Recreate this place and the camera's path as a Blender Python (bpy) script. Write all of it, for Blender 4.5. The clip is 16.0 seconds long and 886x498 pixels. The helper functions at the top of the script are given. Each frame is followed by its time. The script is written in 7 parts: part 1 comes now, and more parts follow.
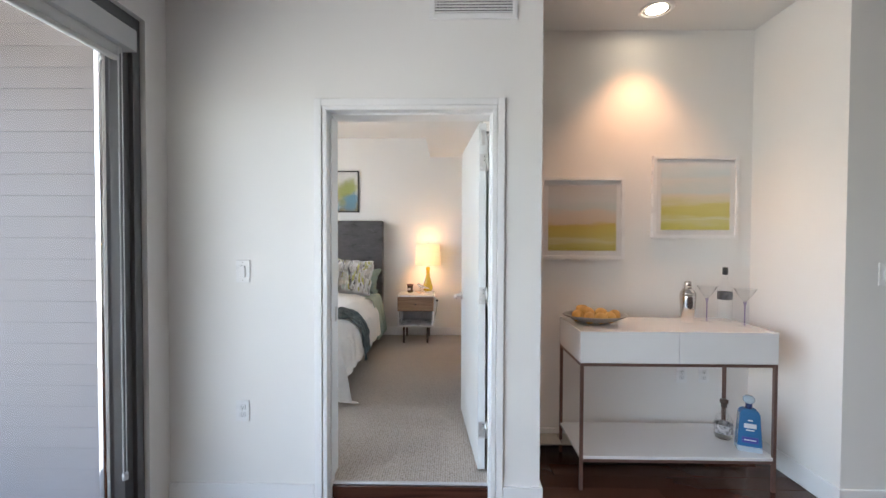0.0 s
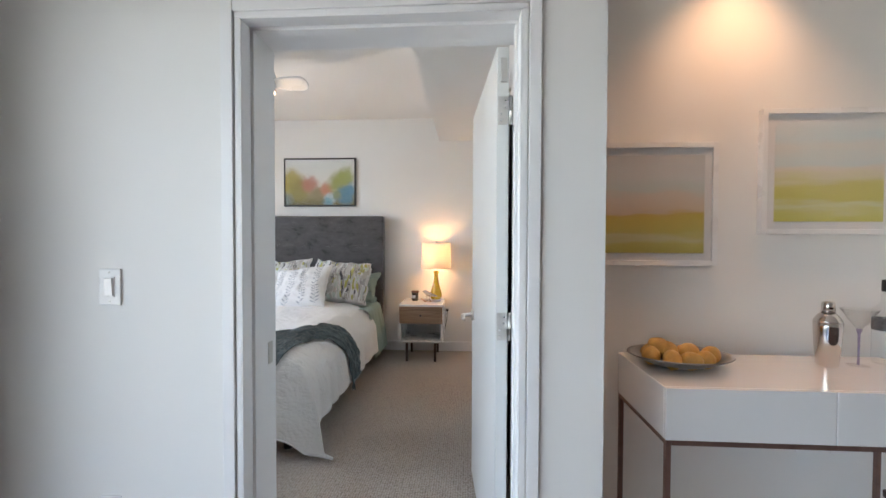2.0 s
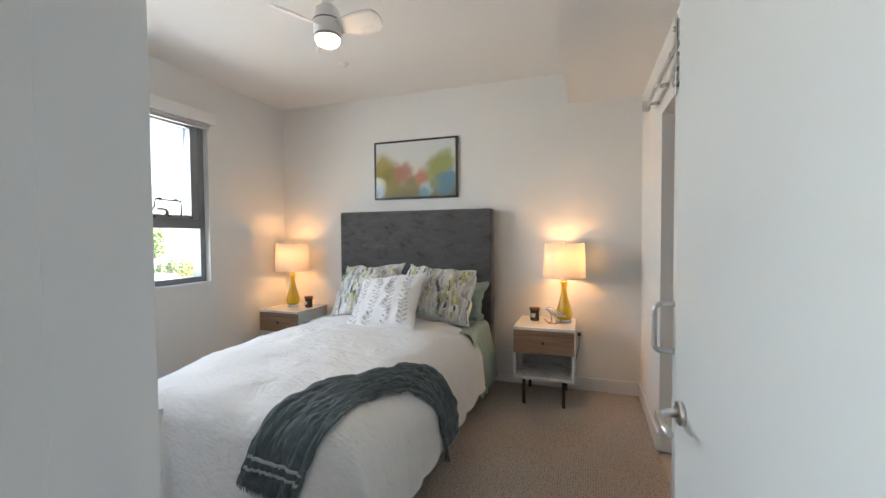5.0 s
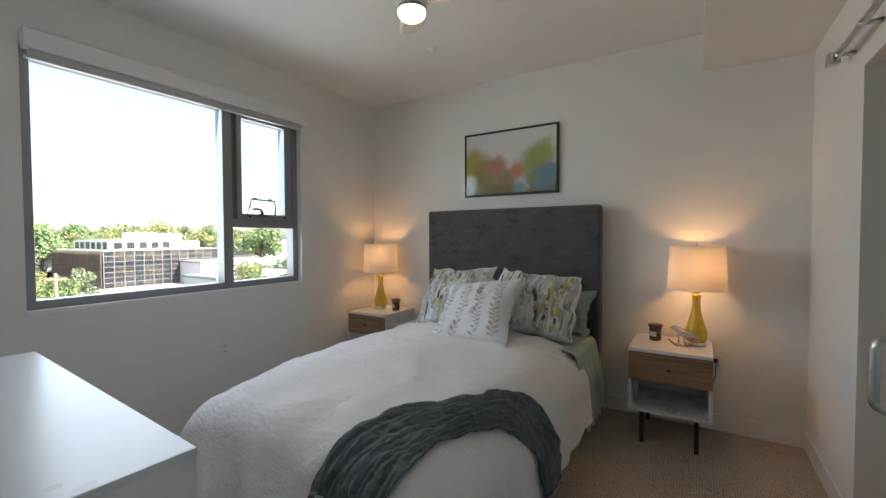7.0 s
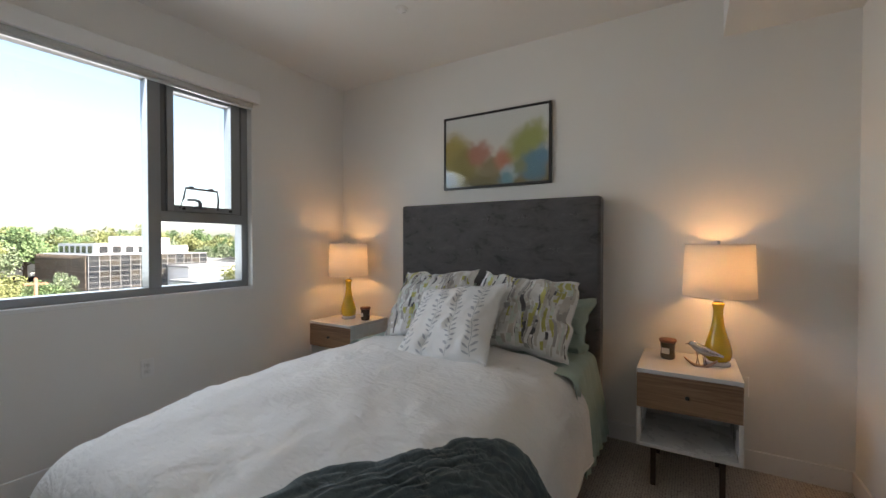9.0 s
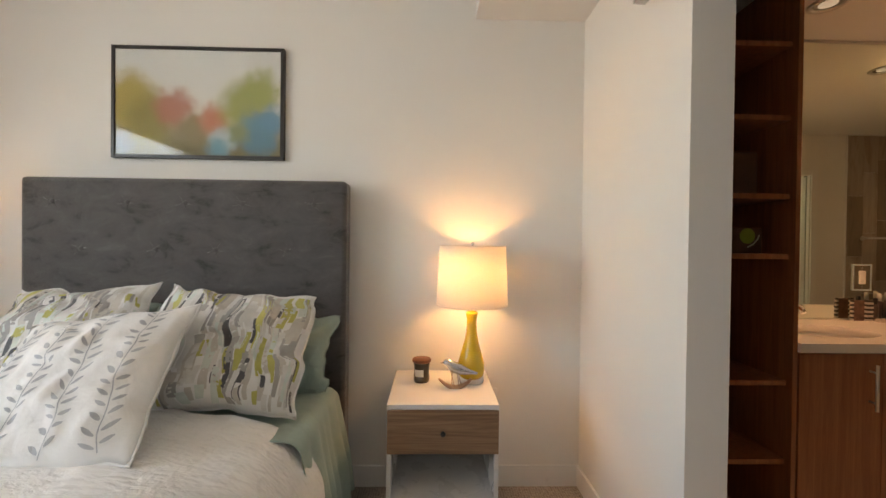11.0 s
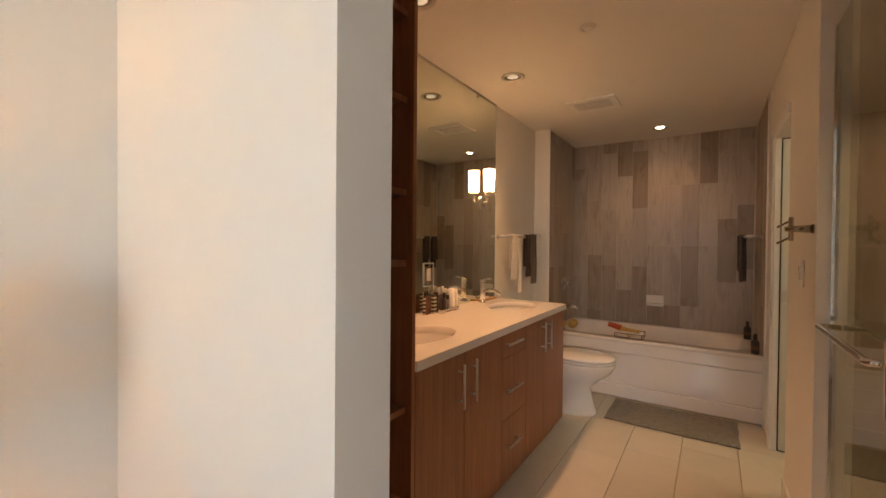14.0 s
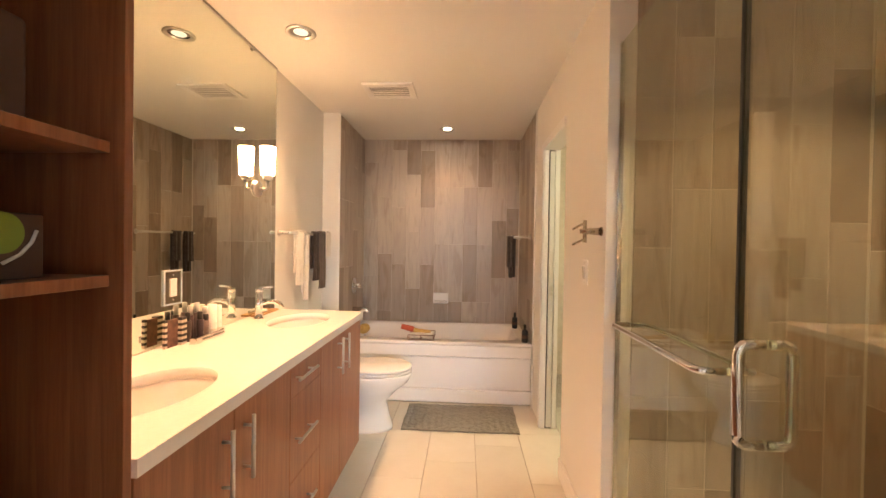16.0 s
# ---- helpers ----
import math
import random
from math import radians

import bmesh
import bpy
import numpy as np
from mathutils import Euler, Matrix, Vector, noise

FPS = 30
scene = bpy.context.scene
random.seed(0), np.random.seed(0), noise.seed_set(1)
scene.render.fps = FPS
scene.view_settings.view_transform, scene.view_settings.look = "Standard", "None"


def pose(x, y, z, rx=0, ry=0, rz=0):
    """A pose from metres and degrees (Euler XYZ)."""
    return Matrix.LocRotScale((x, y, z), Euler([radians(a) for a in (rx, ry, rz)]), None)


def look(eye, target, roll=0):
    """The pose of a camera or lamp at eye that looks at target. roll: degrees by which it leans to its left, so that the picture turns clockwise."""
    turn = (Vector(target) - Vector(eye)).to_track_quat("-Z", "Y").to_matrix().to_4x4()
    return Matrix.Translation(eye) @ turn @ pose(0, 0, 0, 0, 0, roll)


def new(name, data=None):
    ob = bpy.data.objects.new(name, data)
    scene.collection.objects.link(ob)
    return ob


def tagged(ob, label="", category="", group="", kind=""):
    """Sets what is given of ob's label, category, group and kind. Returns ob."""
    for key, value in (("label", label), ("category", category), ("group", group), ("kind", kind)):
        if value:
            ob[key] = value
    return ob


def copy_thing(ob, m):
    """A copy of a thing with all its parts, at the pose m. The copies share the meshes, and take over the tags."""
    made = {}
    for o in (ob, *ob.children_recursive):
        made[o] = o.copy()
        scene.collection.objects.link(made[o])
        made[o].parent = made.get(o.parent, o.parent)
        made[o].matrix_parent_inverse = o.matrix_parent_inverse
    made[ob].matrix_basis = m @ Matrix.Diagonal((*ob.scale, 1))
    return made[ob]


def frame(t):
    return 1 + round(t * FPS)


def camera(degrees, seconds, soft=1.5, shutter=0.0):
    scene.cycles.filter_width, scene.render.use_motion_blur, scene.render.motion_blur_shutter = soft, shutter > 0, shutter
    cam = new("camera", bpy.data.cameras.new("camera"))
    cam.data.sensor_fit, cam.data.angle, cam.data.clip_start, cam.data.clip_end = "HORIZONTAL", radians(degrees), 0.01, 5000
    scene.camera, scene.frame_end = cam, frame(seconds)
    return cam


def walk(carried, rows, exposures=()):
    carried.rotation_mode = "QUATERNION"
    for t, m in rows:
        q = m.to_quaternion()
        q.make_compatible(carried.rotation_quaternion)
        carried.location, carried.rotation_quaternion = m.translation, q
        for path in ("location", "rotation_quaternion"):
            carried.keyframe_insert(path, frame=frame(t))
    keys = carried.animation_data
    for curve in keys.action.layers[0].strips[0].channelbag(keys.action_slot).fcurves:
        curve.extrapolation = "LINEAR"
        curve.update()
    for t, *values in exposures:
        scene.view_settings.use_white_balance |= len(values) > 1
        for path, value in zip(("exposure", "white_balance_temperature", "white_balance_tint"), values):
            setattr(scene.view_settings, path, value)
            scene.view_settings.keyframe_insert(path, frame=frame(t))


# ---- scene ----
cam = camera(94.8, 16.0)
PATH = [
    (0, (0.085, 0.022, 1.349), (0.05, 2.022, 1.308), 0.2),
    (0.5, (0.107, 0.243, 1.351), (0.064, 2.242, 1.309), 0.2),
    (1, (0.11, 0.467, 1.358), (0.052, 2.466, 1.314), 0.2),
    (1.5, (0.118, 0.693, 1.347), (0.028, 2.691, 1.305), 0.3),
    (2, (0.15, 0.914, 1.339), (0.027, 2.91, 1.296), 0.2),
    (2.5, (0.141, 1.137, 1.336), (-0.04, 3.128, 1.295), 0.3),
    (3, (0.123, 1.333, 1.343), (-0.139, 3.315, 1.295), 0.2),
    (5.3, (-0.074, 2.105, 1.381), (-0.808, 3.964, 1.315), -0.3),
    (5.5, (-0.088, 2.145, 1.385), (-0.874, 3.983, 1.318), -0.2),
    (6, (-0.133, 2.245, 1.379), (-1.036, 4.028, 1.317), -0.2),
    (6.5, (-0.172, 2.317, 1.382), (-1.153, 4.059, 1.319), -0.2),
    (7, (-0.212, 2.375, 1.372), (-1.274, 4.068, 1.314), -0.2),
    (7.5, (-0.239, 2.438, 1.367), (-1.374, 4.084, 1.311), -0.3),
    (8, (-0.265, 2.559, 1.368), (-1.431, 4.182, 1.307), -0.4),
    (8.2, (-0.281, 2.624, 1.352), (-1.452, 4.245, 1.296), -0.3),
    (10.3, (-0.454, 3.342, 1.304), (-0.831, 5.306, 1.279), 0.6),
    (10.5, (-0.453, 3.419, 1.314), (-0.706, 5.402, 1.283), 0.7),
    (11, (-0.415, 3.615, 1.307), (-0.367, 5.614, 1.289), 0.7),
    (11.5, (-0.398, 3.79, 1.278), (-0.014, 5.753, 1.288), 0.8),
    (12, (-0.338, 3.94, 1.279), (0.347, 5.818, 1.303), 0.2),
    (12.5, (-0.272, 4.058, 1.314), (0.708, 5.801, 1.317), 0.1),
    (13, (-0.228, 4.163, 1.323), (1.009, 5.735, 1.319), 0.1),
    (13.5, (-0.153, 4.273, 1.327), (1.316, 5.63, 1.314), 0.2),
    (14, (-0.073, 4.365, 1.345), (1.594, 5.47, 1.322), 0.5),
    (14.5, (0.008, 4.459, 1.36), (1.83, 5.285, 1.334), 0.7),
    (15, (0.1, 4.552, 1.36), (2.028, 5.083, 1.335), 0.85),
    (15.5, (0.226, 4.59, 1.352), (2.206, 4.873, 1.328), 0.9),
    (16, (0.334, 4.608, 1.356), (2.331, 4.717, 1.332), 0.9),
]
EXPOSE = [(0, 3.15, 6550, 15), (3, 2.8, 6450, 14), (5.5, 2.6, 6700, 12), (6.5, 2.08, 6650, 12), (8.2, 1.63, 6700, 13), (10.5, 2.45, 7350, 14), (11.5, 2.9, 7800, 15), (13, 3.0, 7800, 16), (14, 3.1, 7850, 18), (15, 3.40, 8000, 18), (15.5, 3.92, 7650, 16), (16, 4.5, 6950, 13)]
walk(cam, [(t, look(eye, target, roll)) for t, eye, target, roll in PATH], EXPOSE)

# ---- world and light ----
SUN_EL, SUN_AZ = 48.0, 66.0      # the sun stands on the far side of the building from the windows
world = bpy.data.worlds.new("sky")
scene.world = world
world.use_nodes = True
wn = world.node_tree.nodes
sky = wn.new("ShaderNodeTexSky")
sky.sky_type, sky.sun_disc = "NISHITA", False
sky.sun_elevation, sky.sun_rotation = radians(SUN_EL), radians(SUN_AZ)
sky.air_density, sky.dust_density = 1.0, 2.0
wn["Background"].inputs["Strength"].default_value = 0.15
world.node_tree.links.new(sky.outputs[0], wn["Background"].inputs[0])


LEVEL = 0.12           # indoor lamps against daylight


def lamp(name, kind, m, energy, color, size=0.1, size_y=None, spot=None, blend=0.5, spread=180):
    d = bpy.data.lights.new(name, kind)
    d.energy, d.color = energy * (1.0 if kind == "SUN" else LEVEL), color
    if kind == "AREA":
        d.shape, d.size, d.size_y, d.spread = "RECTANGLE", size, size_y or size, radians(spread)
    elif kind == "SUN":
        d.angle = radians(size)
    else:
        d.shadow_soft_size = size
    if spot:
        d.spot_size, d.spot_blend = radians(spot), blend
    ob = new(name, d)
    ob.matrix_world = m
    return ob


sun_dir = Vector((math.sin(radians(SUN_AZ)) * math.cos(radians(SUN_EL)), math.cos(radians(SUN_AZ)) * math.cos(radians(SUN_EL)), math.sin(radians(SUN_EL))))
lamp("sun", "SUN", look(sun_dir * 50, (0, 0, 0)), 5.0, (1.0, 0.95, 0.88), 0.5)
DAY = (0.86, 0.94, 1.0)
WARM = (1.0, 0.54, 0.21)
# daylight standing in the openings of the window and of the patio door
lamp("window_daylight", "AREA", look((-3.50, 3.95, 1.72), (0, 3.95, 0.95)), 47.0, DAY, 1.75, 1.35, spread=150)
lamp("patio_daylight", "AREA", look((-1.62, 0.2, 1.3), (2, 0.2, 1.2)), 42.0, DAY, 3.4, 2.2, spread=150)
# lamps that burn in the rooms
lamp("bedside_bulb", "POINT", pose(-0.22, 5.63, 1.165), 9.6, WARM, 0.035)
lamp("bedside_bulb", "POINT", pose(-3.00, 5.60, 1.172), 8.8, WARM, 0.035)
lamp("fan_bulb", "POINT", pose(-1.45, 4.06, 2.43), 4.0, (1.0, 0.72, 0.45), 0.05)
lamp("niche_spot", "SPOT", look((1.36, 2.62, 2.765), (1.36, 2.64, 0)), 48.0, (1.0, 0.53, 0.26), 0.05, spot=96, blend=0.9)
lamp("bath_spot", "SPOT", look((1.44, 5.50, 2.46), (1.44, 5.40, 0)), 50.0, (1.0, 0.545, 0.27), 0.04, spot=100, blend=0.7)
lamp("bath_spot", "SPOT", look((2.47, 5.50, 2.46), (2.47, 5.40, 0)), 50.0, (1.0, 0.545, 0.27), 0.04, spot=100, blend=0.7)
# unseen, assumed lamp, added to brighten the dark shower
lamp("shower_spot", "SPOT", look((1.30, 3.50, 2.455), (1.40, 3.40, 0)), 27.0, (1.0, 0.68, 0.42), 0.05, spot=113, blend=0.5)
lamp("tub_spot", "SPOT", look((4.29, 4.80, 2.455), (4.29, 4.80, 0)), 8.5, (1.0, 0.58, 0.31), 0.05, spot=130, blend=0.7)
# recessed lamps of the living room behind the walk
for x, y in ((1.0, -0.6), (3.4, -0.6), (1.0, -3.0)):
    lamp("living_downlight", "SPOT", look((x, y, 2.78), (x, y, 0)), 48.0, (1.0, 0.90, 0.80), 0.05, spot=140, blend=0.8)
lamp("closet_light", "AREA", look((3.0, 3.0, 2.42), (3.0, 3.0, 0)), 10.0, (1.0, 0.92, 0.58), 0.5, 0.5)


# ---- materials ----
def mat(name):
    m = bpy.data.materials.new(name)
    m.use_nodes = True
    nt = m.node_tree
    return m, nt, nt.nodes["Principled BSDF"]


def setv(b, **kw):
    names = {"rough": "Roughness", "metal": "Metallic", "ior": "IOR", "trans": "Transmission Weight", "coat": "Coat Weight",
             "sheen": "Sheen Weight", "spec": "Specular IOR Level", "emit": "Emission Strength", "alpha": "Alpha", "sss": "Subsurface Weight"}
    for k, v in kw.items():
        b.inputs[names[k]].default_value = v


def coords(nt, scale=(1, 1, 1), rot=(0, 0, 0), kind="Object"):
    tc = nt.nodes.new("ShaderNodeTexCoord")
    mp = nt.nodes.new("ShaderNodeMapping")
    mp.inputs["Scale"].default_value = scale
    mp.inputs["Rotation"].default_value = rot
    nt.links.new(tc.outputs[kind], mp.inputs[0])
    return mp.outputs[0]


def noise_tex(nt, vec, scale, detail=4.0, rough=0.55, dist=0.0):
    n = nt.nodes.new("ShaderNodeTexNoise")
    n.inputs["Scale"].default_value, n.inputs["Detail"].default_value = scale, detail
    n.inputs["Roughness"].default_value, n.inputs["Distortion"].default_value = rough, dist
    nt.links.new(vec, n.inputs["Vector"])
    return n.outputs["Fac"]


def ramp(nt, fac, stops):
    r = nt.nodes.new("ShaderNodeValToRGB")
    e = r.color_ramp.elements
    while len(e) < len(stops):
        e.new(0.5)
    for s, (p, c) in zip(e, stops):
        s.position, s.color = p, (*c, 1)
    nt.links.new(fac, r.inputs[0])
    return r.outputs[0]


def bump(nt, b, height, strength=0.2, dist=0.01):
    n = nt.nodes.new("ShaderNodeBump")
    n.inputs["Strength"].default_value, n.inputs["Distance"].default_value = strength, dist
    nt.links.new(height, n.inputs["Height"])
    nt.links.new(n.outputs[0], b.inputs["Normal"])


def mix(nt, fac, a, b, mode="MIX"):
    n = nt.nodes.new("ShaderNodeMix")
    n.data_type, n.blend_type = "RGBA", mode
    for sock, v in ((n.inputs[0], fac), (n.inputs[6], a), (n.inputs[7], b)):
        if isinstance(v, (int, float)):
            sock.default_value = v
        elif isinstance(v, tuple):
            sock.default_value = (*v, 1)
        else:
            nt.links.new(v, sock)
    return n.outputs[2]


def plain(name, color, rough=0.5, metal=0.0, grain=0.06, scale=8.0, fine=120.0, relief=0.06, **kw):
    """A surface of one colour with cloudy variation, fine grain and slight relief."""
    m, nt, b = mat(name)
    v = coords(nt)
    big = noise_tex(nt, v, scale, 3)
    lo = tuple(max(0, c * (1 - grain)) for c in color)
    hi = tuple(min(1, c * (1 + grain)) for c in color)
    nt.links.new(ramp(nt, big, ((0.3, lo), (0.7, hi))), b.inputs["Base Color"])
    r = nt.nodes.new("ShaderNodeMapRange")
    r.inputs[3].default_value, r.inputs[4].default_value = max(0.02, rough - 0.06), min(1, rough + 0.06)
    nt.links.new(noise_tex(nt, v, scale * 2.5, 4), r.inputs[0])
    nt.links.new(r.outputs[0], b.inputs["Roughness"])
    if relief:
        bump(nt, b, noise_tex(nt, v, fine, 2), relief, 0.004)
    setv(b, metal=metal, **kw)
    return m


def wood(name, dark, light, axis="Z", scale=1.0, rough=0.4, coat=0.0, ring=1.0):
    """Straight grain along one axis, with slow colour drift and fine pores."""
    m, nt, b = mat(name)
    s = {"X": (0.6, 14, 14), "Y": (14, 0.6, 14), "Z": (14, 14, 0.6)}[axis]
    v = coords(nt, tuple(a * scale for a in s))
    g = noise_tex(nt, v, 2.0, 6, 0.6, 1.2 * ring)
    v2 = coords(nt, tuple(a * scale * 5 for a in s))
    f = noise_tex(nt, v2, 3.0, 3, 0.6)
    mid = tuple((a + c) / 2 for a, c in zip(dark, light))
    c1 = ramp(nt, g, ((0.30, dark), (0.50, mid), (0.68, light)))
    c2 = ramp(nt, f, ((0.35, (0.78, 0.76, 0.74)), (0.6, (1, 1, 1))))
    nt.links.new(mix(nt, 0.55, c1, c2, "MULTIPLY"), b.inputs["Base Color"])
    bump(nt, b, f, 0.08, 0.002)
    setv(b, rough=rough, coat=coat)
    return m


WALL = plain("wall_paint", (0.80, 0.79, 0.77), 0.6, grain=0.012, scale=1.3, fine=260, relief=0.10)
CEIL = plain("ceiling_paint", (0.80, 0.79, 0.77), 0.75, grain=0.012, scale=1.1, fine=220, relief=0.12)
TRIM = plain("trim_enamel", (0.82, 0.82, 0.82), 0.30, grain=0.012, scale=3, fine=90, relief=0.03)
DOORW = plain("door_paint", (0.68, 0.695, 0.685), 0.32, grain=0.015, scale=2, fine=140, relief=0.05)
WHITEGLOSS = plain("white_lacquer", (0.80, 0.80, 0.80), 0.13, grain=0.01, scale=3, fine=60, relief=0.01, coat=0.4)
WHITEMATT = plain("white_melamine", (0.80, 0.80, 0.80), 0.28, grain=0.01, scale=3, fine=60, relief=0.02)
SMOOTHWHITE = plain("satin_white", (0.70, 0.715, 0.73), 0.30, grain=0.004, scale=0.6, relief=0)
PORCELAIN = plain("porcelain", (0.82, 0.80, 0.785), 0.08, grain=0.01, relief=0, coat=0.5)
QUARTZ = plain("quartz_counter", (0.80, 0.775, 0.76), 0.13, grain=0.02, scale=60, relief=0)
STEEL = plain("brushed_steel", (0.62, 0.61, 0.59), 0.30, 1.0, grain=0.05, scale=30, relief=0.02)
CHROME = plain("chrome", (0.80, 0.80, 0.80), 0.06, 1.0, grain=0.01, relief=0)
BRONZE = plain("bronze_metal", (0.20, 0.12, 0.10), 0.42, 0.55, grain=0.1, scale=20, relief=0.02)
ALU = plain("grey_aluminium", (0.30, 0.31, 0.32), 0.42, 0.6, grain=0.03, relief=0.02)
ALUDARK = plain("dark_aluminium", (0.15, 0.152, 0.158), 0.45, 0.5, grain=0.04, relief=0.02)
ALULIGHT = plain("light_aluminium", (0.55, 0.56, 0.57), 0.4, 0.3, grain=0.03, relief=0.02)
BLACK = plain("black_plastic", (0.02, 0.02, 0.02), 0.4, grain=0.1)
DARKLEG = plain("dark_leg_wood", (0.05, 0.03, 0.022), 0.4, grain=0.2, scale=30)
NIGHTWOOD = wood("nightstand_wood", (0.20, 0.11, 0.06), (0.40, 0.25, 0.15), "X", 1.0, 0.45)
CABWOOD = wood("cabinet_veneer", (0.24, 0.084, 0.036), (0.39, 0.152, 0.070), "Z", 1.6, 0.38, 0.1, 0.5)
DARKFLOOR = wood("dark_floor_wood", (0.035, 0.012, 0.008), (0.10, 0.036, 0.022), "X", 0.8, 0.25, 0.2)
SHADEGREY = plain("roller_shade", (0.55, 0.55, 0.54), 0.7, grain=0.03, fine=300)
YELLOW = plain("yellow_ceramic", (0.62, 0.44, 0.035), 0.10, grain=0.05, relief=0, coat=0.5)


def fabric(name, color, thread=500.0, wrinkle=9.0, depth=0.5, grain=0.08, sheen=0.2, rough=0.9):
    m, nt, b = mat(name)
    v = coords(nt)
    w = noise_tex(nt, v, wrinkle, 5, 0.6, 0.6)
    f = noise_tex(nt, v, thread, 2)
    lo, hi = tuple(c * (1 - grain) for c in color), tuple(min(1, c * (1 + grain)) for c in color)
    nt.links.new(ramp(nt, w, ((0.3, lo), (0.7, hi))), b.inputs["Base Color"])
    add = nt.nodes.new("ShaderNodeMath")
    add.operation = "MULTIPLY_ADD"
    add.inputs[1].default_value = 0.08
    nt.links.new(f, add.inputs[0])
    nt.links.new(w, add.inputs[2])
    bump(nt, b, add.outputs[0], depth, 0.02)
    setv(b, rough=rough, sheen=sheen)
    return m


def quilted(name, color):
    """White cotton with small puffed stitch cells and soft creases."""
    m, nt, b = mat(name)
    cells = nt.nodes.new("ShaderNodeTexVoronoi")
    cells.inputs["Scale"].default_value = 1.0
    cells.inputs["Randomness"].default_value = 0.75
    nt.links.new(coords(nt, (34, 58, 48)), cells.inputs["Vector"])
    w = noise_tex(nt, coords(nt), 6, 5, 0.6, 0.8)
    long = noise_tex(nt, coords(nt, (5, 17, 9)), 1.6, 4, 0.55, 1.0)
    puff = nt.nodes.new("ShaderNodeMath")
    puff.operation = "MULTIPLY_ADD"
    puff.inputs[1].default_value = -0.16
    nt.links.new(cells.outputs["Distance"], puff.inputs[0])
    nt.links.new(w, puff.inputs[2])
    fold = nt.nodes.new("ShaderNodeMath")
    fold.operation = "MULTIPLY_ADD"
    fold.inputs[1].default_value = 0.45
    nt.links.new(long, fold.inputs[0])
    nt.links.new(puff.outputs[0], fold.inputs[2])
    bump(nt, b, fold.outputs[0], 0.8, 0.022)
    lo = tuple(c * 0.96 for c in color)
    nt.links.new(ramp(nt, w, ((0.3, lo), (0.7, color))), b.inputs["Base Color"])
    setv(b, rough=0.9, sheen=0.15)
    return m


QUILT = quilted("quilted_cotton", (0.84, 0.84, 0.835))
COTTON = fabric("white_cotton", (0.80, 0.80, 0.795), 600, 12, 0.35, 0.03)
SAGE = fabric("sage_sheet", (0.34, 0.44, 0.39), 600, 10, 0.5, 0.06)
TEAL = fabric("teal_throw", (0.082, 0.115, 0.128), 350, 16, 0.8, 0.22, 0.25)
TEALSTRIPE = fabric("pale_stripe", (0.42, 0.47, 0.48), 350, 16, 0.6, 0.1)
BASEFAB = fabric("dark_bedbase", (0.02, 0.02, 0.022), 300, 10, 0.3)


def velvet():
    m, nt, b = mat("grey_velvet")
    v = coords(nt)
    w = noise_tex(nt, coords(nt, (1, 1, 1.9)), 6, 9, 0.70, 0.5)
    # crease shade and the sheen of raised nap are painted into this ramp
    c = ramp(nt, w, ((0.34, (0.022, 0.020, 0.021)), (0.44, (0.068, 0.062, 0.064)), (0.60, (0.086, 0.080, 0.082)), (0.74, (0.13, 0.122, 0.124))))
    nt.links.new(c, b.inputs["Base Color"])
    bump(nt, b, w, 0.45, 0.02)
    setv(b, rough=0.75, sheen=0.35)
    return m


VELVET = velvet()


def carpet():
    m, nt, b = mat("carpet_loop")
    v = coords(nt)
    vo = nt.nodes.new("ShaderNodeTexVoronoi")
    vo.inputs["Scale"].default_value = 75
    vo.inputs["Randomness"].default_value = 0.35
    nt.links.new(v, vo.inputs["Vector"])
    big = noise_tex(nt, v, 1.2, 4)
    # loop tops pale, gaps dark: the shade between loops is in the colour
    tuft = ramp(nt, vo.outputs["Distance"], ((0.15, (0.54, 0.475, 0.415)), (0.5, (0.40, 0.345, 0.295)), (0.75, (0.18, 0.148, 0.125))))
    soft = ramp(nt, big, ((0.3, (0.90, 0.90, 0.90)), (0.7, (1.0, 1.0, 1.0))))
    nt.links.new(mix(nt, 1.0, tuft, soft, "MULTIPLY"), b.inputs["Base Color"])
    inv = nt.nodes.new("ShaderNodeMath")
    inv.operation = "SUBTRACT"
    inv.inputs[0].default_value = 1.0
    nt.links.new(vo.outputs["Distance"], inv.inputs[1])
    bump(nt, b, inv.outputs[0], 0.8, 0.008)
    setv(b, rough=0.95, sheen=0.2)
    return m


CARPET = carpet()


